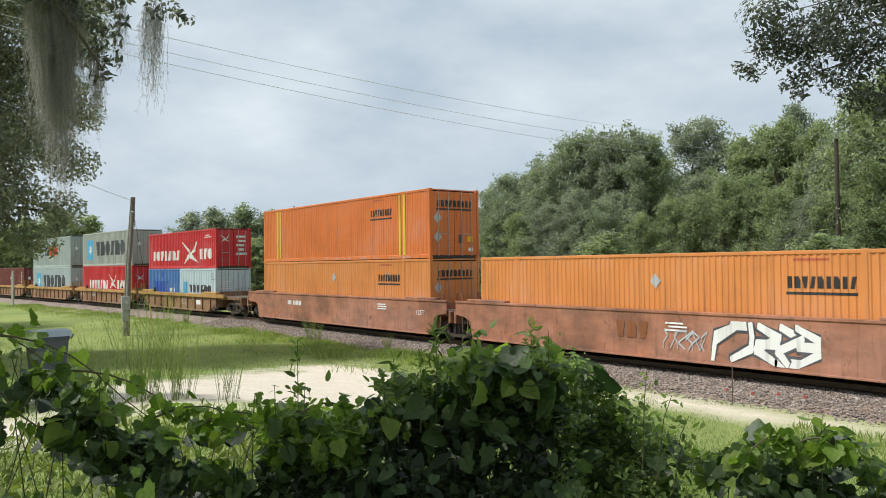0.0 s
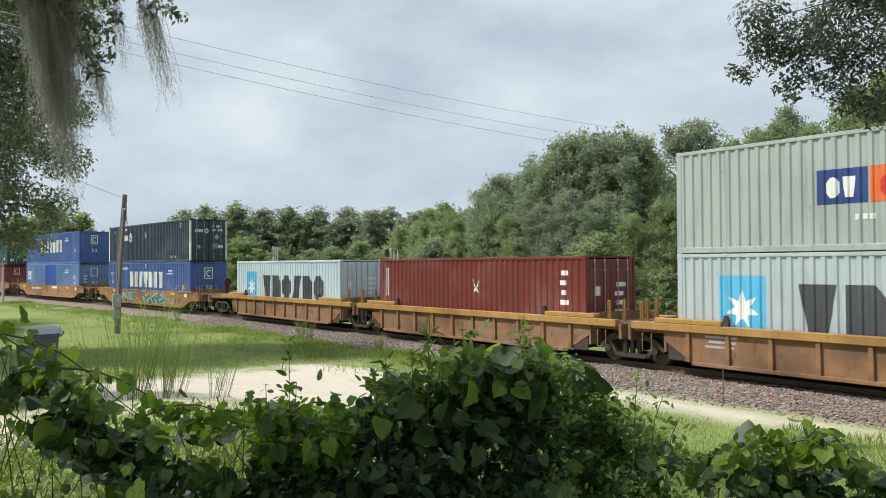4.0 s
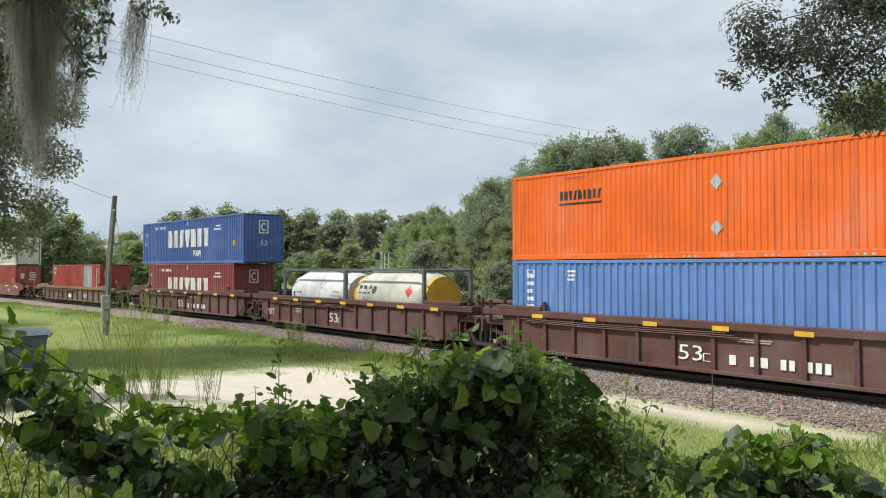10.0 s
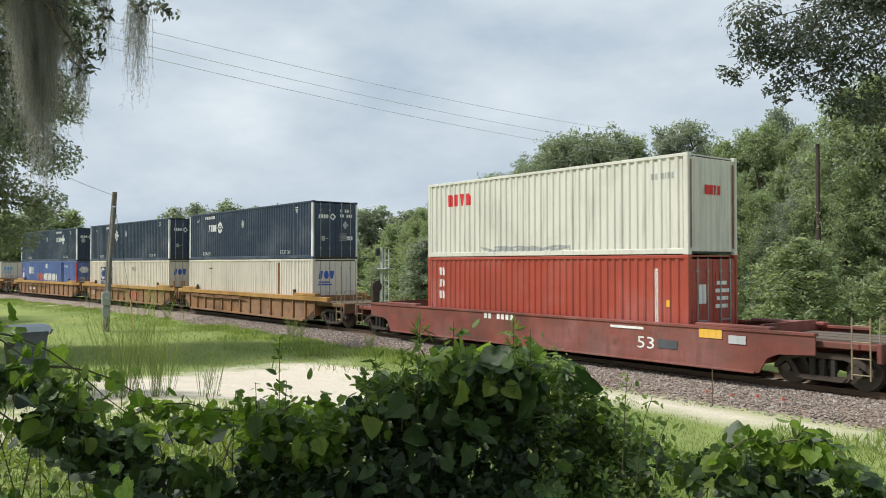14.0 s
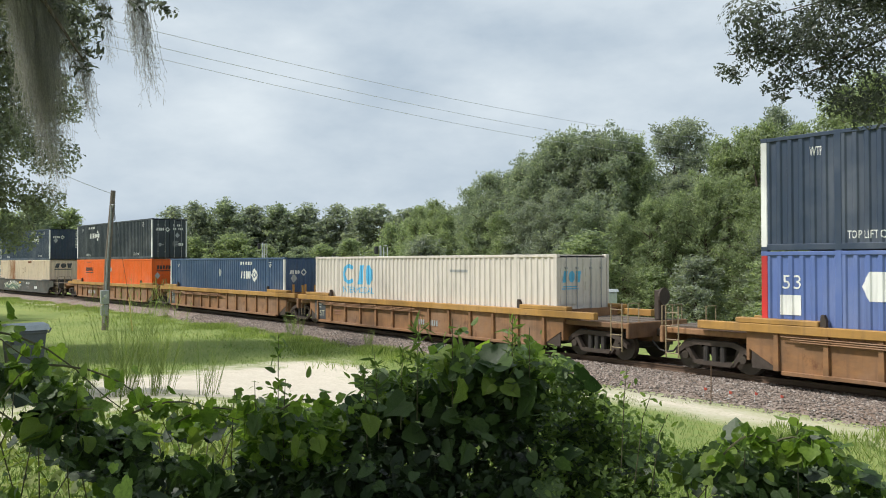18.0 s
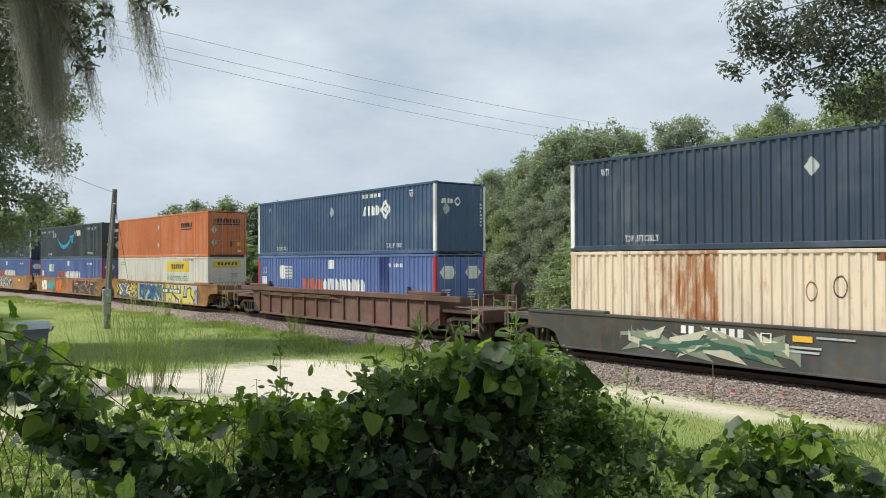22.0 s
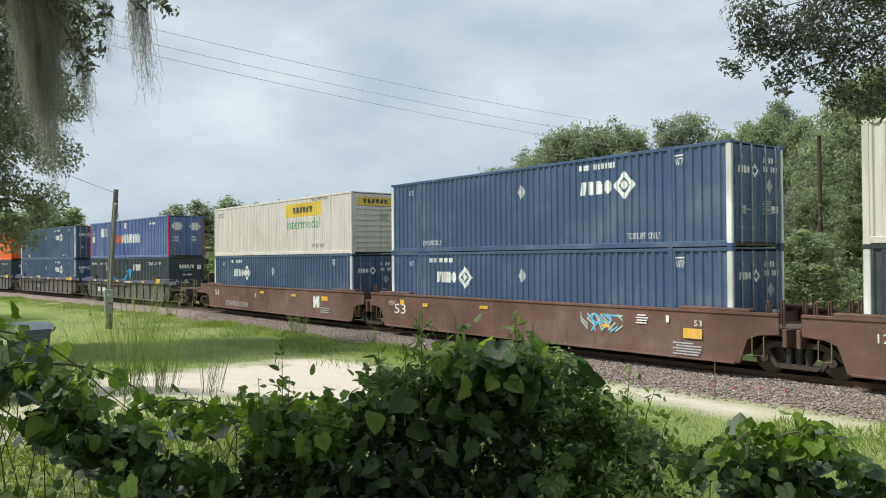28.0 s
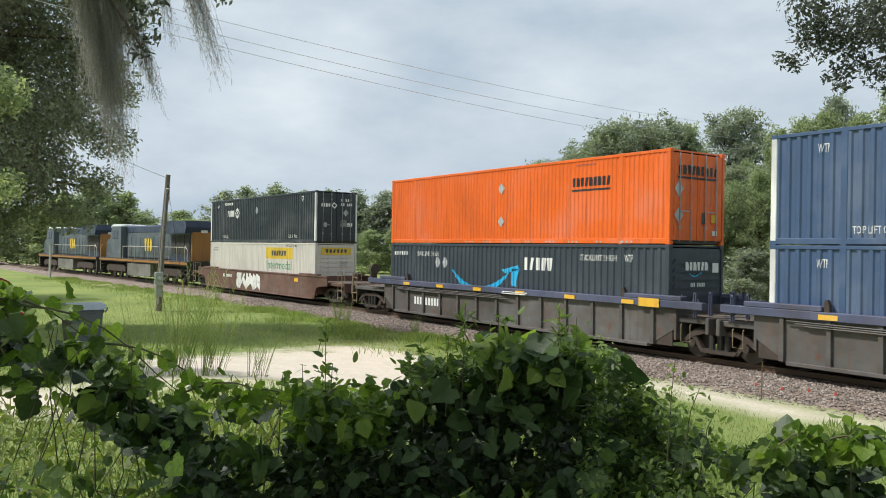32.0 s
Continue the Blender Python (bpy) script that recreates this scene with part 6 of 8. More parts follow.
    part("headlight", Geo().box(10.35, 10.42, -0.25, 0.25, z + 3.75, z + 3.95), plain("lamp_glass", (0.7, 0.68, 0.6), 0.2, 0, 0.1, 3, 0), e, key="loco_lamp")
    e.scale = (1.02, 1.0, 1.06)
    ROLLING.append((e, x0, 0.0))
    return e


locomotive(-704.9)
locomotive(-727.9)


# ---- ground ----
def ease(a, b, v):
    s = np.clip((v - a) / (b - a), 0, 1)
    return s * s * (3 - 2 * s)


def rise(x, y):
    """Height of the lawn: a low bank by the camera that runs down to the track."""
    return 1.75 * (1 - ease(3, 14, y)) * (1 - ease(6, 34, np.abs(x)))


def soil_material():
    m, nt, bs = nodes_of("lawn_and_sand")
    co = nt.nodes.new("ShaderNodeNewGeometry").outputs["Position"]
    grass = blend(nt, tex(nt, co, 0.5, 6), (0.155, 0.225, 0.066), (0.245, 0.318, 0.108))
    grass = blend(nt, ramp(nt, tex(nt, co, 7.0, 6, 0.7), [(0.4, (0, 0, 0)), (0.62, (1, 1, 1))]), grass, (0.255, 0.275, 0.098))
    grass = blend(nt, 1.0, grass, ramp(nt, tex(nt, co, 0.16, 5, 0.6), [(0.32, (0.70, 0.76, 0.72)), (0.62, (1.12, 1.08, 1.05))]), "MULTIPLY")
    sand = blend(nt, tex(nt, co, 1.2, 7, 0.65), (0.52, 0.46, 0.365), (0.72, 0.655, 0.55))
    sand = blend(nt, ramp(nt, tex(nt, co, 11.0, 5), [(0.45, (0, 0, 0)), (0.75, (1, 1, 1))]), sand, (0.50, 0.44, 0.34))

    def patch(cx, cy, rx, ry, turn, soft=0.35):
        mp = nt.nodes.new("ShaderNodeMapping")
        mp.vector_type = "TEXTURE"
        mp.inputs["Location"].default_value = (cx, cy, 0)
        mp.inputs["Rotation"].default_value = (0, 0, radians(turn))
        mp.inputs["Scale"].default_value = (rx, ry, 1000)
        nt.links.new(co, mp.inputs["Vector"])
        ln = nt.nodes.new("ShaderNodeVectorMath")
        ln.operation = "LENGTH"
        nt.links.new(mp.outputs["Vector"], ln.inputs[0])
        ad = nt.nodes.new("ShaderNodeMath")
        ad.operation = "MULTIPLY_ADD"
        ad.inputs[1].default_value, ad.inputs[2].default_value = 0.9, -0.45
        nt.links.new(tex(nt, co, 0.55, 7, 0.65), ad.inputs[0])
        sm = nt.nodes.new("ShaderNodeMath")
        sm.operation = "ADD"
        nt.links.new(ln.outputs["Value"], sm.inputs[0])
        nt.links.new(ad.outputs["Value"], sm.inputs[1])
        a2 = nt.nodes.new("ShaderNodeMath")
        a2.operation = "MULTIPLY_ADD"
        a2.inputs[1].default_value = 0.75
        nt.links.new(tex(nt, co, 2.6, 8, 0.75), a2.inputs[0])
        nt.links.new(sm.outputs["Value"], a2.inputs[2])
        sb = nt.nodes.new("ShaderNodeMath")
        sb.operation, sb.inputs[1].default_value = "SUBTRACT", 0.375
        nt.links.new(a2.outputs["Value"], sb.inputs[0])
        sm = sb
        return ramp(nt, sm.outputs["Value"], [(1 - soft, (1, 1, 1)), (1.0, (0, 0, 0))])
    c = grass
    for p in PATCHES:
        c = blend(nt, patch(*p), c, sand)
    nt.links.new(c, bs.inputs["Base Color"])
    bs.inputs["Roughness"].default_value = 0.95
    bs.inputs["Specular IOR Level"].default_value = 0.1
    bump(nt, bs, tex(nt, co, 9, 8, 0.7), 0.6, 0.05)
    return m


PATCHES = [(-17.7, 8.1, 10.5, 3.7, -35.0), (-22.8, 13.0, 3.2, 1.4, 5.0), (-11.8, 16.5, 7.5, 1.35, 0.0, 0.98), (-10.5, 1.2, 2.6, 1.2, 20.0, 0.7), (-74, 15.2, 9.0, 1.0, 5.0, 0.6), (-145, 9.0, 18.0, 6.0, 80.0)]


def ground():
    def steps(lo, hi, near_lo, near_hi, fine):
        a = list(np.arange(near_lo, near_hi + 1e-6, fine))
        d, v = fine * 1.35, near_hi
        while v < hi:
            v += d
            d *= 1.35
            a.append(v)
        d, v = fine * 1.35, near_lo
        while v > lo:
            v -= d
            d *= 1.35
            a.insert(0, v)
        return np.array(a)
    xs, ys = steps(-2600, 2600, -90, 30, 0.75), steps(-2600, 2600, -12, 44, 0.75)
    gx, gy = np.meshgrid(xs, ys, indexing="ij")
    gz = rise(gx, gy)
    near = (np.abs(gx + 30) < 80) & (np.abs(gy - 12) < 40)
    bumpy = np.array([noise.noise((x * 0.35, y * 0.35, 3.0)) * 0.05 + noise.noise((x * 0.09, y * 0.09, 8.0)) * 0.06 for x, y in zip(gx.ravel(), gy.ravel())]).reshape(gx.shape)
    lat = np.array([lateral(x) for x in xs])[:, None]
    gz = gz + np.where(near, bumpy, 0) * np.clip((np.abs(gy - lat) - 2.2) / 3, 0, 1) - 0.03
    n = len(ys)
    g = Geo()
    g.v = list(zip(gx.ravel().tolist(), gy.ravel().tolist(), gz.ravel().tolist()))
    g.f = [(i * n + j, (i + 1) * n + j, (i + 1) * n + j + 1, i * n + j + 1) for i in range(len(xs) - 1) for j in range(n - 1)]
    g.smooth = True
    ob = part("ground", g, soil_material())
    return tagged(ob, "mown green lawn with bare patches of pale sand", "ground", kind="structure")


ground()


def ground_z(x, y):
    b = noise.noise((x * 0.35, y * 0.35, 3.0)) * 0.05 + noise.noise((x * 0.09, y * 0.09, 8.0)) * 0.06
    return float(rise(x, y)) + b * float(np.clip((abs(y - lateral(x)) - 2.2) / 3, 0, 1)) - 0.03


# ---- track ----
def ballast_material(name, tone):
    m, nt, bs = nodes_of(name)
    co = nt.nodes.new("ShaderNodeNewGeometry").outputs["Position"]
    v = nt.nodes.new("ShaderNodeTexVoronoi")
    v.inputs["Scale"].default_value = 13.0
    nt.links.new(co, v.inputs["Vector"])
    c = ramp(nt, v.outputs["Color"], [(0.1, tuple(t * 0.45 for t in tone)), (0.5, tone), (0.9, tuple(t * 1.5 for t in tone))])
    c = blend(nt, ramp(nt, tex(nt, co, 0.8, 5), [(0.45, (0, 0, 0)), (0.7, (0.7, 0.7, 0.7))]), c, (0.19, 0.125, 0.085))
    nt.links.new(c, bs.inputs["Base Color"])
    bs.inputs["Roughness"].default_value = 0.9
    bump(nt, bs, v.outputs["Distance"], 0.9, 0.05)
    return m


def along(xs, offsets):
    """A ribbon along the track: offsets (sideways, height)."""
    g = Geo()
    k = len(offsets)
    for x in xs:
        h = radians(heading(x))
        g.v += [(x - math.sin(h) * d, lateral(x) + math.cos(h) * d, z) for d, z in offsets]
    for i in range(len(xs) - 1):
        g.f += [(i * k + j, (i + 1) * k + j, (i + 1) * k + j + 1, i * k + j + 1) for j in range(k - 1)]
    return g


LONG = [-1500, -1000, -800, -500, -300, -220, -180] + list(range(-150, -30, 5)) + [-30, 0, 60, 200, 500, 800, 1000, 1500]
bed = along(LONG, [(-3.0, -0.06), (-2.5, 0.08), (-1.75, 0.22), (-0.8, 0.25), (0.8, 0.25), (1.75, 0.22), (2.5, 0.08), (3.0, -0.06)])
STONE = ballast_material("crushed_stone", (0.25, 0.20, 0.168))
tagged(part("ballast_bed", bed, STONE), "bed of crushed grey-brown stone under the rails", "ballast", kind="structure")
for sy in (-1, 1):
    c = sy * 0.753
    r = along(LONG, [(c - 0.07, RAIL - 0.17), (c - 0.07, RAIL - 0.155), (c - 0.012, RAIL - 0.13), (c - 0.012, RAIL - 0.04), (c - 0.037, RAIL - 0.03), (c - 0.037, RAIL), (c + 0.037, RAIL), (c + 0.037, RAIL - 0.03), (c + 0.012, RAIL - 0.04), (c + 0.012, RAIL - 0.13), (c + 0.07, RAIL - 0.155), (c + 0.07, RAIL - 0.17)])
    tagged(part("rail", r, plain("worn_rail_steel", (0.12, 0.075, 0.05), 0.55, 0.2)), "rusty steel rail with a worn head", "rail", kind="structure")


def sleepers():
    tie = plain("old_timber", (0.075, 0.055, 0.042), 0.9, 0, 0.4, 4.0)
    me = None
    for i in range(230):
        x = -118 + i * 0.55
        ob = part("sleeper", lambda: Geo().box(-0.115, 0.115, -1.3, 1.3, -0.18, 0.0, 0.015), tie, key="sleeper", at=Matrix.Translation((x, lateral(x), RAIL - 0.17)) @ pose(0, 0, 0, 0, 0, heading(x)))
        tagged(ob, "weathered dark timber railway sleeper", "sleeper", "sleepers under the rails", "structure")


sleepers()


def stones():
    """Loose ballast stones on the shoulder."""
    rng = random.Random(5)
    g = Geo()
    base = [(1, 0, 0), (-1, 0, 0), (0, 1, 0), (0, -1, 0), (0, 0, 1), (0, 0, -1)]
    tri = [(0, 2, 4), (2, 1, 4), (1, 3, 4), (3, 0, 4), (2, 0, 5), (1, 2, 5), (3, 1, 5), (0, 3, 5)]
    for _ in range(23000):
        x = -2.5 - 46 * rng.random() ** 1.6
        d = -rng.uniform(0.9, 3.35)
        if d < -2.75 and rng.random() < 0.6:
            continue
        z = float(np.interp(-d, [0.8, 1.75, 2.5, 3.0, 3.4], [0.25, 0.22, 0.08, -0.03, -0.03]))
        s = rng.uniform(0.018, 0.048)
        a, n = rng.uniform(0, 6.3), len(g.v)
        ca, sa = math.cos(a), math.sin(a)
        for bx, by, bz in base:
            q = s * rng.uniform(0.7, 1.3)
            g.v.append((x + (bx * ca - by * sa) * q, lateral(x) + d + (bx * sa + by * ca) * q, z + 0.012 + bz * q * 0.75))
        g.f += [tuple(n + i for i in t) for t in tri]
    m, nt, bs = nodes_of("loose_stone")
    nt.links.new(ramp(nt, island(nt), [(0.0, (0.09, 0.078, 0.07)), (0.45, (0.225, 0.18, 0.15)), (0.85, (0.31, 0.25, 0.205)), (1.0, (0.40, 0.365, 0.335))]), bs.inputs["Base Color"])
    bs.inputs["Roughness"].default_value = 0.85
    tagged(part("ballast_stones", g, m), "loose crushed stones on the track shoulder", "stones", kind="stuff")


stones()


SWAYING = []   # moss and weeds that the air moves: (object, place, gain)


# ---- grass ----
def patch_cover(x, y):
    best = 9.0
    for cx, cy, rx, ry, turn, *_ in PATCHES:
        a = radians(-turn)
        dx, dy = x - cx, y - cy
        best = min(best, math.hypot((dx * math.cos(a) - dy * math.sin(a)) / rx, (dx * math.sin(a) + dy * math.cos(a)) / ry))
    return best


def grass(name, n, label, col, height, area, seed, keep):
    rng = random.Random(seed)
    pts, size = [], []
    while len(pts) < n:
        x, y = area(rng)
        k = keep(x, y, rng)
        if k > 0:
            pts.append((x, y, ground_z(x, y) - 0.01))
            size.append(height * k)
    nr = np.random.default_rng(seed)
    p = np.array(pts)
    sh = np.asarray(BLADE)
    k = len(sh)
    ang = nr.uniform(0, 2 * math.pi, n)
    lean = nr.normal(0, 0.35, (n, 2))
    s = np.array(size)[:, None] * nr.uniform(0.6, 1.3, (n, 1))
    wd = 0.55
    X = p[:, 0:1] + s * wd * sh[None, :, 0] * np.cos(ang)[:, None] * 4 + s * sh[None, :, 1] * lean[:, 0:1]
    Y = p[:, 1:2] + s * wd * sh[None, :, 0] * np.sin(ang)[:, None] * 4 + s * sh[None, :, 1] * lean[:, 1:2]
    Z = p[:, 2:3] + s * sh[None, :, 1] * 0.92
    v = np.stack([X, Y, Z], -1)
    me = bpy.data.meshes.new(name)
    me.vertices.add(n * k)
    me.vertices.foreach_set("co", v.reshape(-1))
    me.loops.add(n * k)
    me.loops.foreach_set("vertex_index", np.arange(n * k, dtype=np.int32))
    me.polygons.add(n)
    me.polygons.foreach_set("loop_start", np.arange(0, n * k, k, dtype=np.int32))
    me.update(calc_edges=True)
    me.materials.append(col)
    return tagged(new(name, me), label, "grass", kind="stuff")


LAWN = leafy("lawn_blades", (0.115, 0.185, 0.05), (0.25, 0.325, 0.105), 0.6, 0.4)
TALL = leafy("tall_grass_blades", (0.17, 0.25, 0.06), (0.36, 0.42, 0.16), 0.6, 0.4)


def lawn_area(rng):
    # thins out with distance from the camera
    d = 5 + 50 * rng.random() ** 1.3
    a = radians(rng.uniform(96, 181))
    return d * math.cos(a), d * math.sin(a)


grass("lawn_grass", 120000, "short mown lawn grass", LAWN, 0.085, lawn_area, 3, lambda x, y, r: 0 if y > lateral(x) - 3.0 or patch_cover(x, y) < r.uniform(0.75, 1.15) else 1.0)


def verge():
    rng = random.Random(8)

    def area(r):
        x = -16 - 75 * r.random() ** 1.4
        return x, lateral(x) - 2.7 - abs(r.gauss(0, 1.7))
    grass("trackside_grass", 42000, "longer grass along the foot of the ballast", TALL, 0.24, area, 4, lambda x, y, r: 0.25 + 1.1 * max(0, noise.noise((x * 0.5, y * 0.5, 1.0)) + 0.3))
    grass("sparse_grass", 7000, "sparse short grass on the sandy strip", LAWN, 0.10, lambda r: (r.uniform(-20, -5), r.uniform(13.8, 17.2)), 7, lambda x, y, r: max(0.0, 0.5 + noise.noise((x * 0.8, y * 1.3, 2.0)) * 1.4 - 0.35))
    grass("right_verge_grass", 9000, "longer grass along the foot of the ballast", TALL, 0.2, lambda r: (r.uniform(-9, 2), MID - 3.0 - abs(r.gauss(0, 2.0))), 6, lambda x, y, r: 0 if x < -7.5 and y > 16 else 0.6 + 0.5 * r.random())


verge()


def weed_clump(x, y, h, n, seed, label="tall thin weed clump with fine green stems", gain=0.0):
    rng = random.Random(seed)
    g = Geo()
    for _ in range(n):
        a, l = rng.uniform(0, 6.3), h * rng.uniform(0.5, 1.1)
        o = rng.uniform(0, 0.25) * h
        b = (o * math.cos(a) * 0.5, o * math.sin(a) * 0.5, 0.0)
        tip = (b[0] + 0.28 * l * math.cos(a), b[1] + 0.28 * l * math.sin(a), b[2] + l)
        mid = tuple((p + q) / 2 + (0.06 * l if i == 2 else 0) for i, (p, q) in enumerate(zip(b, tip)))
        g.rod([b, mid, tip], 0.0042, 3, 0.001)
        for j in range(14):
            s = 0.2 + 0.055 * j
            p = [b[i] + (tip[i] - b[i]) * s for i in range(3)]
            q = [p[0] + rng.uniform(-0.09, 0.09) * h, p[1] + rng.uniform(-0.09, 0.09) * h, p[2] + 0.12 * h]
            w = 0.004 * h + 0.002
            g.poly([p, (p[0] + w, p[1], p[2] + 0.03 * h), q, (p[0] - w, p[1], p[2] + 0.03 * h)])
    at = (x, y, ground_z(x, y) - 0.02)
    ob = tagged(part("weed_clump", g, TALL, at=at), label, "weed", "weeds by the track")
    if gain:
        SWAYING.append((ob, at, gain))
    return ob


# ---- trees ----
BARK = plain("grey_brown_bark", (0.11, 0.085, 0.065), 0.95, 0, 0.35, 3.0, 0.8)
OAK = leafy("broadleaf_green", (0.165, 0.207, 0.178), (0.39, 0.435, 0.355), 0.5, 0.52)
LIGHT_OAK = leafy("yellow_green_leaves", (0.170, 0.220, 0.142), (0.40, 0.455, 0.30), 0.5, 0.52)
PINE = leafy("dull_green_leaves", (0.175, 0.207, 0.20), (0.39, 0.425, 0.375), 0.5, 0.52)


def crown_points(rng, clumps, n):
    """Leaf places in many soft, uneven clumps."""
    out, nor = [], []
    tot = sum(c[3] ** 2 for c in clumps)
    for cx, cy, cz, r in clumps:
        k = int(n * r * r / tot)
        d = rng.normal(size=(k, 3))
        d /= np.linalg.norm(d, axis=1)[:, None] + 1e-9
        out.append(np.array([cx, cy, cz]) + d * (r * rng.random(k) ** 0.45)[:, None] * np.array([1.0, 1.0, 0.75]))
        nor.append(d)
    return np.concatenate(out), np.concatenate(nor)


# how a crown is built: boughs, foot of the crown, widest reach, taper to the top, taper to the foot, size of the sprays
HABIT = {"oak": (60, 0.20, 3.5, 0.50, 0.28, 1.0), "dark": (60, 0.16, 3.2, 0.55, 0.20, 1.0), "light": (64, 0.14, 3.3, 0.55, 0.18, 0.9), "low": (66, 0.03, 3.9, 0.48, 0.10, 0.95), "pine": (30, 0.46, 2.5, 0.55, 0.15, 1.0)}


def boughs(rng, kind, H):
    """Boughs from trunk to tip, and the sprays of leaves that they carry: (x, y, z, size)."""
    count, foot, reach, up, down, size = HABIT[kind]
    ph = rng.uniform(0, 6.28, 3)
    norm = max((1 - f) ** up * (f + 0.1) ** down for f in np.linspace(0, 1, 40))
    rods, sprays = [], []
    for i in range(count):
        f = (i + 0.5) / count
        a = i * 2.4 + rng.normal(0, 0.35)
        r = reach * (1 - f) ** up * (f + 0.1) ** down / norm
        r *= (1 + 0.24 * math.sin(3 * a + ph[0] + 2 * f) + 0.16 * math.sin(5 * a + ph[1] + 7 * f)) * rng.uniform(0.66, 1.1)
        z = H * (foot + (1 - foot) * f) + rng.normal(0, 0.2)
        tip = np.array([r * math.cos(a), r * math.sin(a), z + 0.08 * r])
        base = np.array([0.0, 0.0, max(0.5, z - 0.3 - 0.35 * r)])
        mid = (base + tip) / 2 + np.array([0, 0, 0.12 * r])
        rods.append((tuple(base), tuple(mid), tuple(tip)))
        m = 4 if kind == "pine" else 7
        for k in range(m):
            s = (0.55 if kind == "pine" else 0.3) + (0.45 if kind == "pine" else 0.7) * (k + rng.random()) / m
            p = base * (1 - s) ** 2 + 2 * mid * s * (1 - s) + tip * s * s + rng.normal(0, 0.3, 3)
            sprays.append((*p, size * rng.uniform(0.42, 0.85) * (1.15 - 0.4 * s)))
        # young shoots that stand out from the outline
        out = np.array([math.cos(a), math.sin(a), 0.7 * f + 0.2])
        for _ in range(2):
            sprays.append((*(tip + out * rng.uniform(0.05, 0.6) + rng.normal(0, 0.15, 3)), size * rng.uniform(0.16, 0.32)))
    for _ in range(8):
        sprays.append((rng.normal(0, 0.35), rng.normal(0, 0.35), H * rng.uniform(0.94, 1.05), size * rng.uniform(0.2, 0.42)))
    return rods, sprays


TREE_MESH = {}


def tree_meshes(kind, seed, detail):
    """Trunk with limbs, and crown, of a tree one unit = 1 m, about 12 m high."""
    k = (kind, seed, detail)
    if k in TREE_MESH:
        return TREE_MESH[k]
    rng = np.random.default_rng(100 + seed)
    g = Geo()
    H = 12.0
    wob = lambda s: rng.normal(0, s)
    top = (wob(0.4), wob(0.4), H * 0.82)
    trunk = [(0, 0, -0.3), (wob(0.1), wob(0.1), 2.5), (wob(0.25), wob(0.25), 5.5), top]
    g.rod(trunk, 0.26, 8, 0.06)
    rods, sprays = boughs(rng, kind, H)
    for r in rods:
        g.rod(r, 0.06, 4, 0.012)
    count = {"near": 31000, "far": 8000}[detail]
    pts, nor = crown_points(rng, sprays, count if kind != "pine" else int(count * 0.4))
    mat = {"oak": OAK, "light": LIGHT_OAK, "low": LIGHT_OAK, "pine": PINE, "dark": PINE}[kind]
    trunk_me = g.mesh("trunk", BARK)
    crown_me = leaf_mesh("crown", pts, 0.21 if detail == "near" else 0.44, mat, SLIP, 1.0, seed, 0.1, nor * 0.25)
    TREE_MESH[k] = (trunk_me, crown_me)
    return TREE_MESH[k]


def tree(x, y, h, kind, seed, wide=1.0, label=""):
    tm, cm = tree_meshes(kind, seed, "near" if math.hypot(x, y) < 82 and h > 5.5 else "far")
    rng = random.Random(int(x * 13 + y * 7))
    t = thing("tree", label or {"oak": "broad-leaved tree with a dense dark green crown", "light": "broad-leaved tree with a yellow-green crown", "low": "leafy tree with foliage close to the ground", "pine": "tall pine with an open crown", "dark": "leafy tree with a dull dark green crown"}[kind], "tree", "trees behind the track")
    t.matrix_basis = Matrix.Translation((x, y, ground_z(x, y) if abs(x) < 90 and y < 44 else 0)) @ pose(0, 0, 0, 0, 0, rng.uniform(0, 360))
    s = h / 12.6
    for nm, me in (("trunk", tm), ("crown", cm)):
        o = new(nm, me)
        o.parent = t
        o.scale = (s * wide, s * wide, s)
    return t


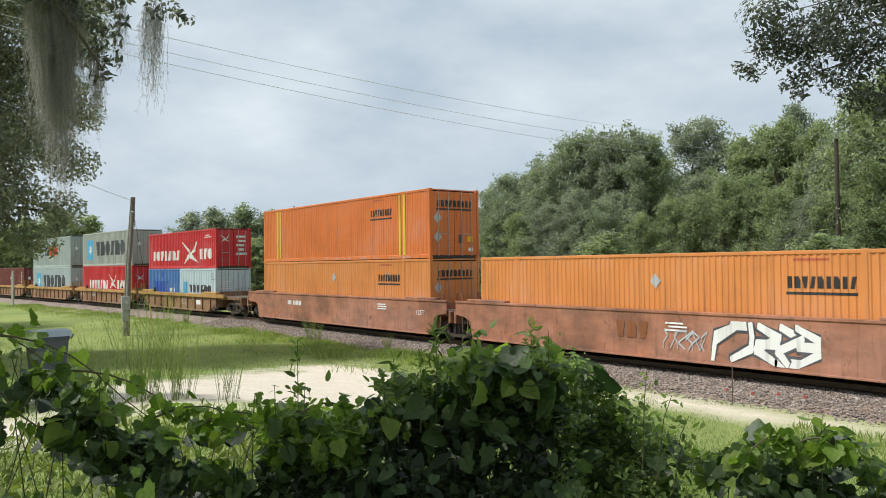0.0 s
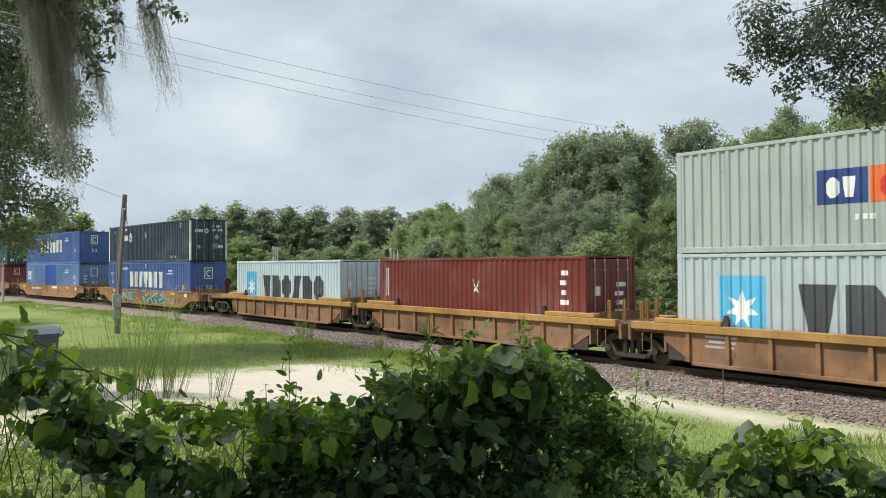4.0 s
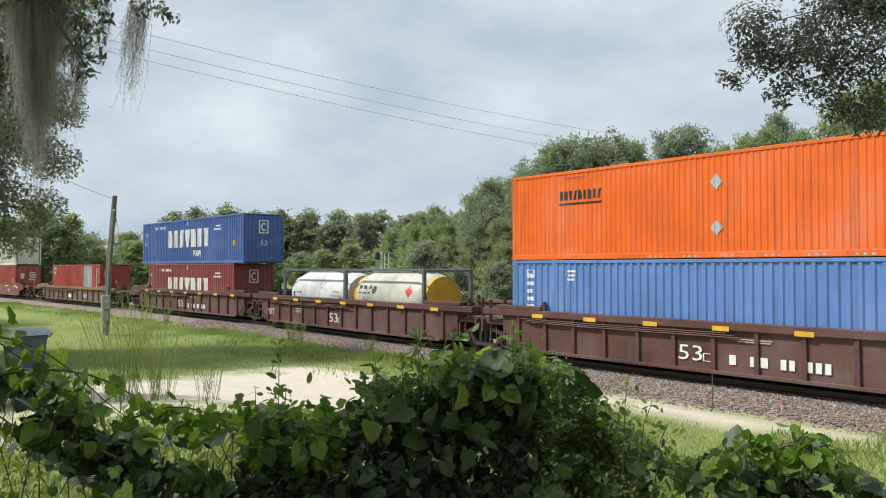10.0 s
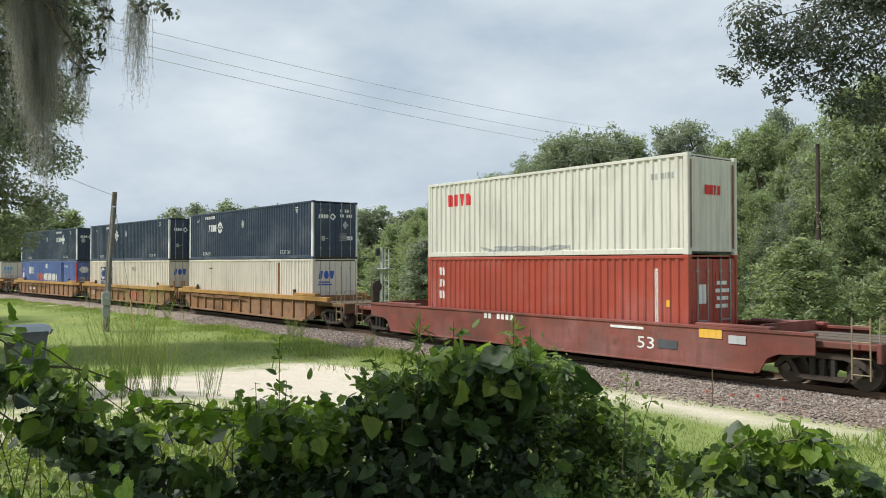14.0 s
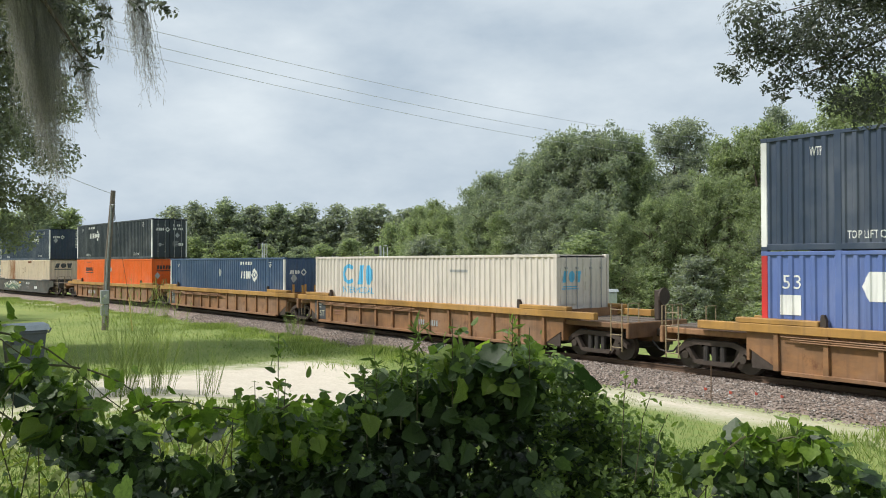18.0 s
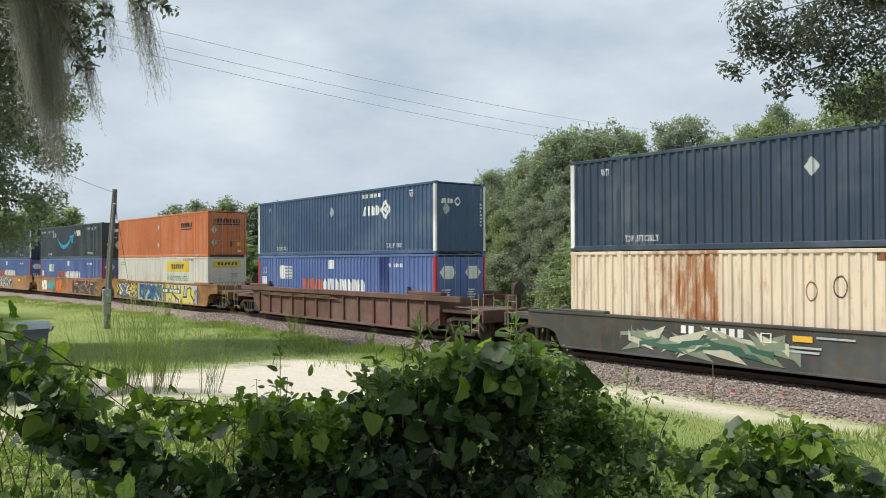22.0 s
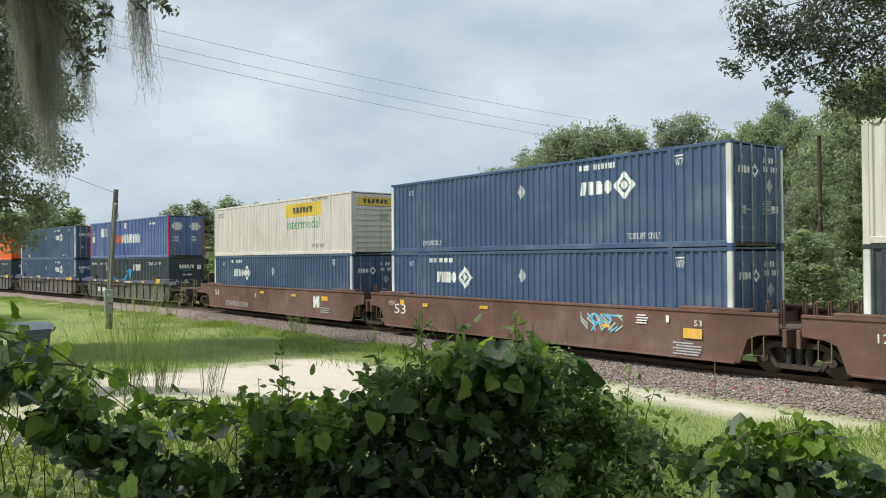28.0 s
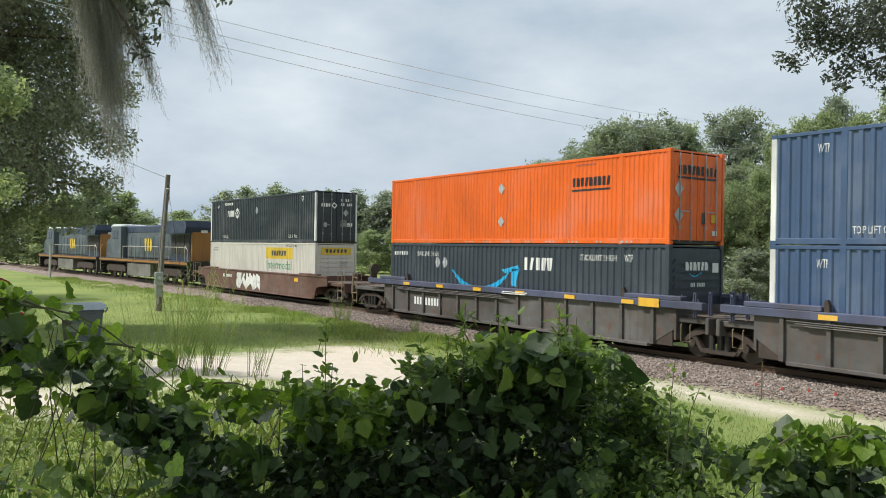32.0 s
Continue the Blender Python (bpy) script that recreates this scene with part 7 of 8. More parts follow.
def woods():
    # the near wood: sideways as a share of the depth, rise of its top as a share of the depth, depth, kind, seed, width
    def stand(u, v, d, kind, seed, wide):
        c, n = math.cos(radians(52.07)), math.sin(radians(52.07))
        return (-n * d + c * u * d, c * d + n * u * d, EYE + v * d, kind, seed, wide)
    rows = [stand(*r) for r in [
        (-0.028, 0.070, 78, "light", 7, 1.0), (-0.008, 0.078, 75, "light", 8, 1.0), (0.010, 0.070, 72, "low", 5, 1.0), (0.040, 0.098, 67, "oak", 1, 0.9), (0.060, 0.117, 63, "oak", 2, 0.95), (0.083, 0.112, 63, "dark", 3, 0.95), (0.100, 0.131, 61, "oak", 1, 0.9),
        (0.121, 0.138, 59, "dark", 10, 0.9), (0.142, 0.163, 57, "oak", 2, 0.95), (0.163, 0.172, 56, "oak", 11, 0.95), (0.192, 0.166, 55, "dark", 3, 1.0), (0.220, 0.167, 54, "oak", 1, 0.95), (0.240, 0.160, 54, "light", 7, 0.9), (0.285, 0.170, 60, "pine", 4, 1.0), (0.312, 0.175, 61, "pine", 9, 1.1),
        (0.352, 0.155, 50, "light", 8, 0.95), (0.378, 0.166, 50, "light", 7, 0.95), (0.400, 0.174, 48, "light", 8, 0.9), (0.419, 0.196, 49, "dark", 10, 0.75), (0.448, 0.174, 46, "light", 7, 0.9), (0.474, 0.164, 44, "oak", 11, 1.0), (0.505, 0.220, 38, "light", 8, 0.9), (0.540, 0.240, 36, "light", 7, 1.0), (0.585, 0.250, 36, "oak", 2, 1.1), (0.64, 0.24, 36, "oak", 1, 1.1)]]
    more = [stand(*r) for r in [
        (-0.064, 0.050, 92, "low", 6, 1.0), (-0.045, 0.050, 84, "low", 5, 1.0), (0.004, 0.042, 66, "low", 6, 1.1), (0.040, 0.054, 62, "low", 5, 1.1), (0.075, 0.066, 57, "low", 6, 1.1), (0.110, 0.080, 54, "dark", 3, 1.1), (0.145, 0.095, 52, "dark", 10, 1.1), (0.180, 0.085, 49, "oak", 11, 1.1),
        (0.226, 0.066, 45, "low", 5, 0.9), (0.262, 0.083, 44, "low", 6, 0.9), (0.293, 0.092, 44, "low", 5, 0.9), (0.328, 0.106, 43, "low", 6, 0.9), (0.363, 0.112, 43, "low", 5, 0.9), (0.398, 0.092, 40, "low", 6, 1.0), (0.434, 0.085, 38, "dark", 3, 1.1), (0.462, 0.09, 37, "low", 5, 1.0), (0.505, 0.10, 35, "low", 6, 1.0), (0.545, 0.11, 35, "low", 5, 1.1),
        (0.05, 0.085, 74, "dark", 10, 1.3), (0.11, 0.11, 70, "oak", 11, 1.3), (0.17, 0.14, 66, "dark", 3, 1.3), (0.23, 0.14, 64, "oak", 1, 1.3), (0.30, 0.11, 56, "dark", 10, 1.3), (0.37, 0.13, 58, "oak", 2, 1.3), (0.44, 0.14, 54, "dark", 3, 1.3), (0.52, 0.17, 48, "oak", 11, 1.3)]]
    more += [(-60.5, 52, 9.0, "low", 5, 1.2), (-66.5, 57, 9.4, "low", 6, 1.2), (-72.0, 60, 9.5, "oak", 3, 1.3)]
    far = [(-126, 44, 12.2, "pine", 9, 1.5), (-122, 46.5, 13.0, "dark", 3, 1.3), (-120, 50.5, 13.2, "oak", 1, 1.3), (-119, 54.5, 12.8, "dark", 2, 1.3), (-117, 58, 12.9, "oak", 3, 1.3), (-115, 62, 12.6, "dark", 1, 1.4),
           (-112, 66.5, 12.7, "pine", 9, 1.5), (-110, 69.5, 12.0, "oak", 2, 1.3), (-104, 71, 10.6, "light", 7, 1.3), (-96, 70, 10.0, "low", 5, 1.4), (-88, 66, 9.8, "light", 8, 1.3), (-80, 62, 9.4, "low", 6, 1.4)]
    # the last three stand out of view, added to shade the lawn
    left = [(-125.5, 37.5, 7.6, "low", 5, 1.5), (-128, 33.5, 6.8, "low", 6, 1.5), (-126, 29.0, 11.4, "light", 7, 1.4), (-127.5, 25.0, 12.6, "oak", 1, 1.3), (-128, 21.5, 11.0, "light", 8, 1.4), (-131, 18.5, 9.5, "low", 6, 1.6),
            (-150, 30, 12.5, "oak", 2, 1.5), (-150, 24, 12.0, "oak", 3, 1.5), (-150, 38, 9.5, "low", 5, 1.8), (-185, 12, 12.0, "low", 6, 1.8), (-185, 4, 13.0, "light", 7, 1.8), (-185, -6, 12.0, "low", 5, 1.8), (-58, 1.0, 12.5, "oak", 2, 1.4), (-64, -3.0, 13, "oak", 1, 1.4), (-48, -3.5, 12, "oak", 3, 1.3)]
    # scrub at the foot of the wood, and the depth of the far wood
    rng = random.Random(31)
    scrub = [(-8 - 2.9 * i + rng.uniform(-0.8, 0.8), 31.5 + rng.uniform(-1.2, 2.5) + 0.02 * i * i, rng.uniform(3.2, 5.6), rng.choice(["low", "low", "dark"]), rng.choice([5, 6]), 1.5) for i in range(18)]
    deep = [(-128 + 3.4 * i + rng.uniform(-1, 1), 50 + 2.6 * i + rng.uniform(-1.5, 1.5), rng.uniform(10.5, 12.6), rng.choice(["oak", "dark", "oak", "pine"]), rng.choice([1, 2, 3]), 1.5) for i in range(14)]
    fringe = [(-124 + 3.3 * i + rng.uniform(-1, 1), 38 + 2.1 * i + rng.uniform(-1.5, 1.5), rng.uniform(5.0, 8.5), rng.choice(["low", "low", "oak"]), rng.choice([5, 6]) , 1.7) for i in range(16)]
    west = [(-135 - rng.uniform(0, 12), 44 - 4.0 * i, rng.uniform(7.0, 10.0), rng.choice(["low", "light", "oak"]), rng.choice([5, 6]), 1.8) for i in range(9)]
    for r in rows + more + far + left + scrub + deep + fringe + west:
        tree(*r)


woods()


# ---- oak by the camera, with hanging moss ----
def oak_mass(name, centre_list, n, size, mat, seed, label, limbs, r0=0.14, shape=LEAF, flat=0.5):
    t = thing(name, label, "tree")
    rng = np.random.default_rng(seed)
    g = Geo()
    for pts in limbs:
        g.rod(pts, r0, 7, r0 * 0.25)
    part("trunk", g, BARK, t)
    pts, nor = crown_points(rng, centre_list, n)
    # small twigs carry the leaves
    cr = new("crown", leaf_mesh("crown", pts, size, mat, shape, 1.0, seed, 0.3, nor * flat))
    cr.parent = t
    return t


DARK_LEAF = leafy("live_oak_leaves", (0.085, 0.098, 0.086), (0.20, 0.218, 0.185), 0.45, 0.45, 0.0, (1.2, 1.25, 1.0))
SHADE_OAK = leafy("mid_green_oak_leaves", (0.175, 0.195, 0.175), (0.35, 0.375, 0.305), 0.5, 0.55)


def left_oak():
    c = []
    rng = random.Random(41)
    for i in range(64):
        x, y = -17.8 + rng.uniform(-1.8, 1.8), -6.5 + 9.2 * rng.random() ** 0.7
        c.append((x, y, rng.uniform(4.6, 9.4) - (0.5 if y < 1 else 0), rng.uniform(0.6, 1.1)))
    c += [(-17.6, 3.9, 6.6, 0.5), (-17.5, 3.7, 5.6, 0.6), (-17.5, 3.5, 4.7, 0.5), (-17.4, 3.0, 4.0, 0.5), (-17.4, 1.6, 3.7, 0.7), (-17.4, 0.6, 3.8, 0.8), (-17.5, 2.2, 5.0, 0.9), (-17.5, 3.0, 6.0, 0.8), (-17.4, 2.2, 4.2, 0.7), (-17.5, 3.5, 9.2, 0.7)]
    for i in range(44):
        y = rng.uniform(-1.5, 3.7)
        c.append((-17.8 + rng.uniform(-1.2, 1.2), y, rng.uniform(6.2, 9.5), rng.uniform(0.6, 1.0)))
    c += [(-17.5, 3.9, 9.0, 0.6), (-17.5, 3.8, 7.9, 0.5)]
    limbs = [[(-19, -6.0, 0.8), (-18.8, -5.6, 3.5), (-18.2, -3.0, 6.0), (-17.6, 1.0, 7.4), (-17.4, 3.8, 7.6)], [(-18.8, -5.6, 3.2), (-17.8, -2.0, 4.4), (-17.5, 1.5, 4.8), (-17.5, 3.4, 4.6)], [(-18.8, -5.6, 3.5), (-18.4, -4, 7.0), (-18, -1, 9.0), (-17.5, 3.5, 9.0)]]
    k = 2.0
    away = lambda p: (p[0] * k, p[1] * k, EYE + (p[2] - EYE) * k)
    c, limbs = [(*away(p), p[3] * k) for p in c], [[away(p) for p in q] for q in limbs]
    oak_mass("live_oak", c, 270000, 0.095 * k, SHADE_OAK, 42, "large live oak with dark leaves and hanging grey moss", limbs, 0.18, SLIP, 0.2)
    rng = random.Random(57)
    c = [(-15.2 + rng.uniform(-0.7, 0.7), rng.uniform(-2.4, 1.6), 0, rng.uniform(0.4, 0.75)) for _ in range(30)]
    c = [(x, y, rng.uniform(4.4, 6.6 - 0.5 * max(0, y - 0.6)), r) for x, y, _z, r in c]
    oak_mass("tree", c, 22000, 0.11, LIGHT_OAK, 58, "young broad-leaved tree with light green leaves", [[(-15.4, -1.2, 1.2), (-15.3, -1.0, 3.6), (-15.2, -0.2, 5.4), (-15.2, 0.8, 6.0)], [(-15.3, -1.0, 3.4), (-15.2, -1.8, 5.2), (-15.1, -2.2, 6.0)]], 0.12, LEAF, 0.3)


left_oak()


def right_branch():
    rng = random.Random(43)
    c = []
    for i in range(26):
        s = rng.random()
        c.append((-3.6 + 1.5 * s + rng.uniform(-0.1, 0.1), 6.02 + 0.7 * s + rng.uniform(-0.25, 0.25), 5.16 + rng.uniform(-0.06, 0.6), rng.uniform(0.15, 0.33)))
    c += [(-3.78, 5.88, 5.03, 0.08), (-3.7, 5.92, 5.0, 0.12), (-3.45, 6.1, 4.86, 0.12), (-3.4, 6.1, 4.78, 0.08), (-3.3, 6.15, 4.95, 0.16), (-3.6, 5.97, 5.2, 0.16), (-3.1, 6.3, 5.04, 0.14), (-3.15, 6.25, 4.85, 0.18), (-3.0, 6.35, 4.72, 0.2), (-2.85, 6.4, 4.62, 0.2), (-2.95, 6.35, 5.0, 0.24), (-2.7, 6.5, 4.8, 0.24)]
    limbs = [[(0.5, 7.0, 5.6), (-1.0, 6.8, 5.4), (-2.4, 6.5, 5.2), (-3.3, 6.15, 5.05), (-3.75, 5.9, 5.03)], [(-1.6, 6.7, 5.3), (-2.4, 6.4, 5.12), (-3.1, 6.2, 4.85), (-3.4, 6.1, 4.78)], [(-2.0, 6.6, 5.25), (-2.8, 6.3, 5.4), (-3.5, 6.0, 5.3)], [(1.6, 7.2, 0.6), (1.2, 7.1, 3.0), (0.5, 7.0, 5.6)]]
    oak_mass("live_oak", c, 19000, 0.043, DARK_LEAF, 44, "live oak branch with small dark leaves against the sky", [[(p[0], p[1], p[2] + 0.12) for p in q] for q in limbs[:3]] + limbs[3:], 0.012, LEAF, 0.1)


right_branch()


MOSS = leafy("grey_moss", (0.27, 0.27, 0.275), (0.54, 0.535, 0.53), 0.95, 0.5, 0.0, (1.25, 1.22, 1.2))


def moss(points, length, seed, strands, gain, label="hanging grey-green tuft of moss", spread=0.12):
    """Moss that hangs from a limb in many thin, wavy threads."""
    rng = random.Random(seed)
    o = points[0]
    locks = [Geo() for _ in range(max(2, strands // 30))]
    for n in range(strands):
        s = (n % len(locks) + rng.random()) / len(locks)
        g = locks[n % len(locks)]
        i = min(int(s * (len(points) - 1)), len(points) - 2)
        f = s * (len(points) - 1) - i
        p = [points[i][k] + (points[i + 1][k] - points[i][k]) * f - o[k] for k in range(3)]
        p = [p[0] + rng.gauss(0, spread), p[1] + rng.gauss(0, spread), p[2] + rng.gauss(0, 0.05)]
        L = length * rng.uniform(0.3, 1.0) ** 1.2
        m = max(3, int(L / 0.045))
        q, pts = p[:], []
        for j in range(m):
            pts.append(tuple(q))
            q = [q[0] + rng.gauss(0, 0.008), q[1] + rng.gauss(0.003, 0.008), q[2] - L / m]
        g.rod(pts, 0.0012, 3, 0.0006)
        for j in range(m - 1):
            a = pts[j]
            for _k in range(3):
                dx, dy, dz = rng.gauss(0, 0.010), rng.gauss(0, 0.010), rng.uniform(-0.035, 0.005)
                g.poly([a, (a[0] + dx, a[1] + dy, a[2] + dz), (a[0] + dx * 0.9, a[1] + dy * 0.9, a[2] + dz - 0.0022)])
    ob = thing("hanging_moss", label, "moss", "moss on the oak", at=o)
    for g in locks:
        part("lock", g, MOSS, ob)
    SWAYING.append((ob, o, gain))
    return ob


def near_limb():
    """A limb over the view whose moss hangs into it."""
    limbs = [[(-6.0, -2.5, 5.2), (-5.3, -0.6, 5.25), (-4.95, 0.6, 5.2), (-4.85, 1.2, 5.18), (-4.75, 1.7, 5.1)], [(-4.95, 0.7, 5.2), (-4.88, 1.0, 4.9), (-4.86, 1.2, 4.6)], [(-6.4, -3.6, 0.5), (-6.3, -3.2, 3.5), (-6.0, -2.5, 5.2)]]
    c = [(-4.92, 1.12, 4.88, 0.1), (-4.92, 1.17, 4.72, 0.08), (-4.92, 1.2, 4.58, 0.07), (-4.92, 1.02, 4.98, 0.12), (-4.9, 1.5, 4.98, 0.05), (-4.9, 1.7, 4.99, 0.05), (-4.9, 1.3, 5.1, 0.1), (-4.9, 0.85, 5.0, 0.14), (-4.92, 0.7, 5.0, 0.15), (-4.92, 1.22, 5.02, 0.12), (-4.92, 1.3, 4.92, 0.07), (-4.92, 1.24, 4.82, 0.09), (-4.92, 1.26, 4.68, 0.08), (-4.92, 1.1, 5.08, 0.14), (-4.9, 1.62, 5.04, 0.08), (-4.9, 1.52, 5.06, 0.08)]
    rc = random.Random(19)
    # unseen crown added overhead for shade: o metres out towards the thicket, q metres along it
    over = []
    for k in range(52):
        q = rc.uniform(-4.9, -3.35) if k < 38 else rc.uniform(-7.2, -4.9)
        o = rc.uniform(2.1, 3.25) if k < 38 else rc.uniform(1.8, 2.65)
        over.append((-0.82 * o + 0.57 * q, 0.57 * o + 0.82 * q, rc.uniform(7.4, 8.8), rc.uniform(0.55, 0.8)))
    for k in range(44):
        o, q = rc.uniform(-3.5, 2.0), rc.uniform(-3.2, 4.5)
        over.append((-0.82 * o + 0.57 * q, 0.57 * o + 0.82 * q, rc.uniform(7.6, 9.2), rc.uniform(0.8, 1.2)))
    # limbs that carry the unseen crown
    limbs += [[(-6.0, -2.5, 5.2), (-5.0, -2.0, 7.5), (-2.5, -1.0, 8.6)], [(-6.3, -3.2, 4.5), (-6.0, -1.5, 7.5), (-5.5, 0.5, 8.5)]]
    oak = oak_mass("live_oak", c, 1150, 0.048, DARK_LEAF, 46, "live oak limb overhead with small leaves and hanging moss", limbs, 0.02, LEAF, 0.1)
    pts, nor = crown_points(np.random.default_rng(20), over, 30000)
    up = new("unseen_shade_crown", leaf_mesh("unseen_shade_crown", pts, 0.22, DARK_LEAF, TUFT, 1.0, 20, 0.3, nor * 0.2))
    up.parent = oak
    moss([(-4.95, 0.86, 5.1), (-4.94, 0.94, 5.05), (-4.92, 1.04, 5.0)], 1.0, 1, 560, 0.25, spread=0.03)
    moss([(-4.95, 0.94, 5.05), (-4.94, 0.97, 4.95)], 1.25, 7, 180, 0.3, spread=0.022)
    moss([(-4.95, 0.80, 5.1), (-4.94, 0.9, 5.05)], 0.55, 8, 90, 0.25, spread=0.03)
    moss([(-4.93, 1.17, 4.72), (-4.93, 1.22, 4.6)], 0.45, 2, 90, 0.9, spread=0.022)
    moss([(-4.92, 1.46, 5.02), (-4.9, 1.56, 5.0)], 0.66, 3, 90, 1.0, spread=0.022)
    moss([(-4.92, 1.30, 5.0), (-4.92, 1.34, 4.98)], 0.42, 4, 36, 0.7, spread=0.015)
    moss([(-4.94, 1.06, 4.95), (-4.93, 1.12, 4.85)], 0.4, 5, 50, 0.5, spread=0.03)


near_limb()


# ---- vines in the foreground ----
VINE_LEAF = leafy("vine_leaves", (0.030, 0.062, 0.022), (0.125, 0.20, 0.065), 0.42, 0.35, 60)
# for young shoots, and for single leaves coloured as if backlit
VINE_LIGHT = leafy("young_and_backlit_leaves", (0.13, 0.21, 0.03), (0.28, 0.37, 0.075), 0.42, 0.4, 60)
# sunlit and shaded copies of the vine leaf, with the light put into colour
VINE_SUNLIT = leafy("sunlit_vine_leaves", (0.095, 0.175, 0.028), (0.27, 0.40, 0.075), 0.45, 0.5, 60)
VINE_SHADED = leafy("shaded_vine_leaves", (0.014, 0.032, 0.010), (0.048, 0.085, 0.022), 0.5, 0.25, 60)
FINE_LEAF = leafy("fine_shrub_leaves", (0.10, 0.165, 0.04), (0.27, 0.37, 0.10), 0.5, 0.45)
BRIGHT_WEED = leafy("low_weed_leaves", (0.095, 0.135, 0.032), (0.24, 0.28, 0.08), 0.6, 0.45)


def outline_top(a):
    """Top of the vines, as height at 4 m, by bearing (y over -x)."""
    return float(np.interp(a, [0.084, 0.126, 0.165, 0.196, 0.222, 0.243, 0.268, 0.313, 0.339, 0.369, 0.396, 0.423, 0.464, 0.497, 0.533, 0.589, 0.646, 0.718, 0.772, 0.865, 0.966, 1.048, 1.122, 1.193, 1.284, 1.372, 1.44, 1.5, 1.581, 1.778, 1.944, 2.1, 2.31, 2.8],
                           [3.32, 3.278, 3.195, 3.122, 3.037, 2.96, 2.87, 2.86, 2.85, 2.80, 2.78, 2.79, 2.83, 2.85, 2.80, 2.80, 2.90, 3.0, 3.08, 3.087, 3.085, 3.03, 2.918, 2.80, 2.70, 2.62, 2.59, 2.62, 2.69, 2.742, 2.72, 2.64, 2.53, 2.4])) - 0.055


def vines():
    rng = random.Random(12)
    vine = thing("vine_thicket", "dense thicket of broad-leaved vines and brambles on the bank", "bush")
    bank = {"lobed": [], "round": [], "small": [], "fine": [], "back": [], "deep": [], "left": [], "bright": []}

    def floor_of(a):
        """Where the hanging leaves end above the open ground, by bearing."""
        return float(np.interp(a, [0.08, 0.14, 0.2, 0.27, 0.34, 0.42], [2.92, 2.80, 2.66, 2.46, 2.25, 1.9]))

    def spot(ang, deep, reach):
        a = math.tan(ang)
        top = outline_top(a) + 0.045 * noise.noise((ang * 15, 0.5, 2.0)) + 0.03 * noise.noise((ang * 45, 1.5, 2.0))
        v = rng.random() ** reach
        z = top - v * (top - max(2.0, floor_of(a)))
        lump = noise.noise((ang * 7, z * 6, 4.0)) + 0.5 * noise.noise((ang * 17, z * 14, 9.0))
        under = -0.6 if 0.30 < a < 1.05 else -0.25
        d = 4.15 + under * v + 0.36 * lump + deep * rng.random()
        z4 = z
        z = EYE + (z - EYE) * d / 4.0
        return (-d * math.cos(ang), d * math.sin(ang), z), v, z4

    def gap(ang, z, v):
        """Holes that run right through the leaves."""
        a = math.tan(ang)
        g = noise.noise((ang * 16, z * 8, 3.0)) + 0.6 * noise.noise((ang * 38, z * 20, 6.0))
        lim = -0.12 if a < 0.24 else -0.46 if a < 0.44 else 0.30 if a < 0.66 else 0.5
        if 1.2 < a:
            lim = 0.0
        return g > lim + (1.05 if 0.24 < a < 0.44 else 0.55 if 0.2 < a < 1.3 else 0.12) * v

    for _ in range(17000):
        ang = rng.uniform(0.06, 1.22)
        a = math.tan(ang)
        p, v, z4 = spot(ang, 0.3, 1.25)
        if gap(ang, z4, v):
            continue
        if 0.99 < a < 1.40 and rng.random() < 0.8:
            for _k in range(4):
                bank["fine"].append(tuple(c + rng.gauss(0, 0.035) for c in p))
            continue
        w = noise.noise((ang * 9, z4 * 5, 7.0))
        # lower leaves take the shaded copy: shade painted in by height
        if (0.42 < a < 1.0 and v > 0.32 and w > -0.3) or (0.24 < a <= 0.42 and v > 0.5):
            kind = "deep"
        elif 0.70 < a < 1.15:
            kind = "round" if w > 0.28 else "small" if w > -0.05 else "lobed"
        elif 0.45 < a < 0.6 and v < 0.2:
            kind = "small"
        else:
            kind = "lobed" if rng.random() < 0.6 else "small"
        if a < 0.28 and rng.random() < 0.75:
            kind = "left"
        # upper leaves take the sunlit copy, painting sun along the rim
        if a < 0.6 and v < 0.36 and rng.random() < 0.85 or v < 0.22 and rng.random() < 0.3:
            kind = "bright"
        bank[kind].append(p)
    # a low shaded tangle before the open ground
    for _ in range(1300):
        ang, d = rng.uniform(0.05, 0.36), rng.uniform(3.0, 4.6)
        z = 1.75 + (0.95 * rng.random() ** 1.4) * (0.75 + 0.5 * noise.noise((ang * 20, d * 2, 1.0)))
        bank["bright" if rng.random() < 0.3 else "left"].append((-d * math.cos(ang), d * math.sin(ang), z))
    # the inner layer is all in the shaded copy too
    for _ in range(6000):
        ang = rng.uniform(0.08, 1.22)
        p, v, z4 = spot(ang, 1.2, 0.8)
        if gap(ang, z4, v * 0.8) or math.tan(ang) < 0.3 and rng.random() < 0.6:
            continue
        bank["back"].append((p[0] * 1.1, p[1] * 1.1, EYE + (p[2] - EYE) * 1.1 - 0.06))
    looks = {"lobed": (GRAPE, 0.078, VINE_LEAF), "round": (GRAPE, 0.10, VINE_LEAF), "small": (OVAL, 0.062, VINE_LEAF), "fine": (OVAL, 0.034, FINE_LEAF), "back": (GRAPE, 0.11, VINE_SHADED), "deep": (OVAL, 0.07, VINE_SHADED), "left": (GRAPE, 0.047, VINE_LEAF), "bright": (GRAPE, 0.056, VINE_SUNLIT)}
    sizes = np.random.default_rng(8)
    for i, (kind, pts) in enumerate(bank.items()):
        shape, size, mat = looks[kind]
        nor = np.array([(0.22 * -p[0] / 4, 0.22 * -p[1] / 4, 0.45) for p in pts])
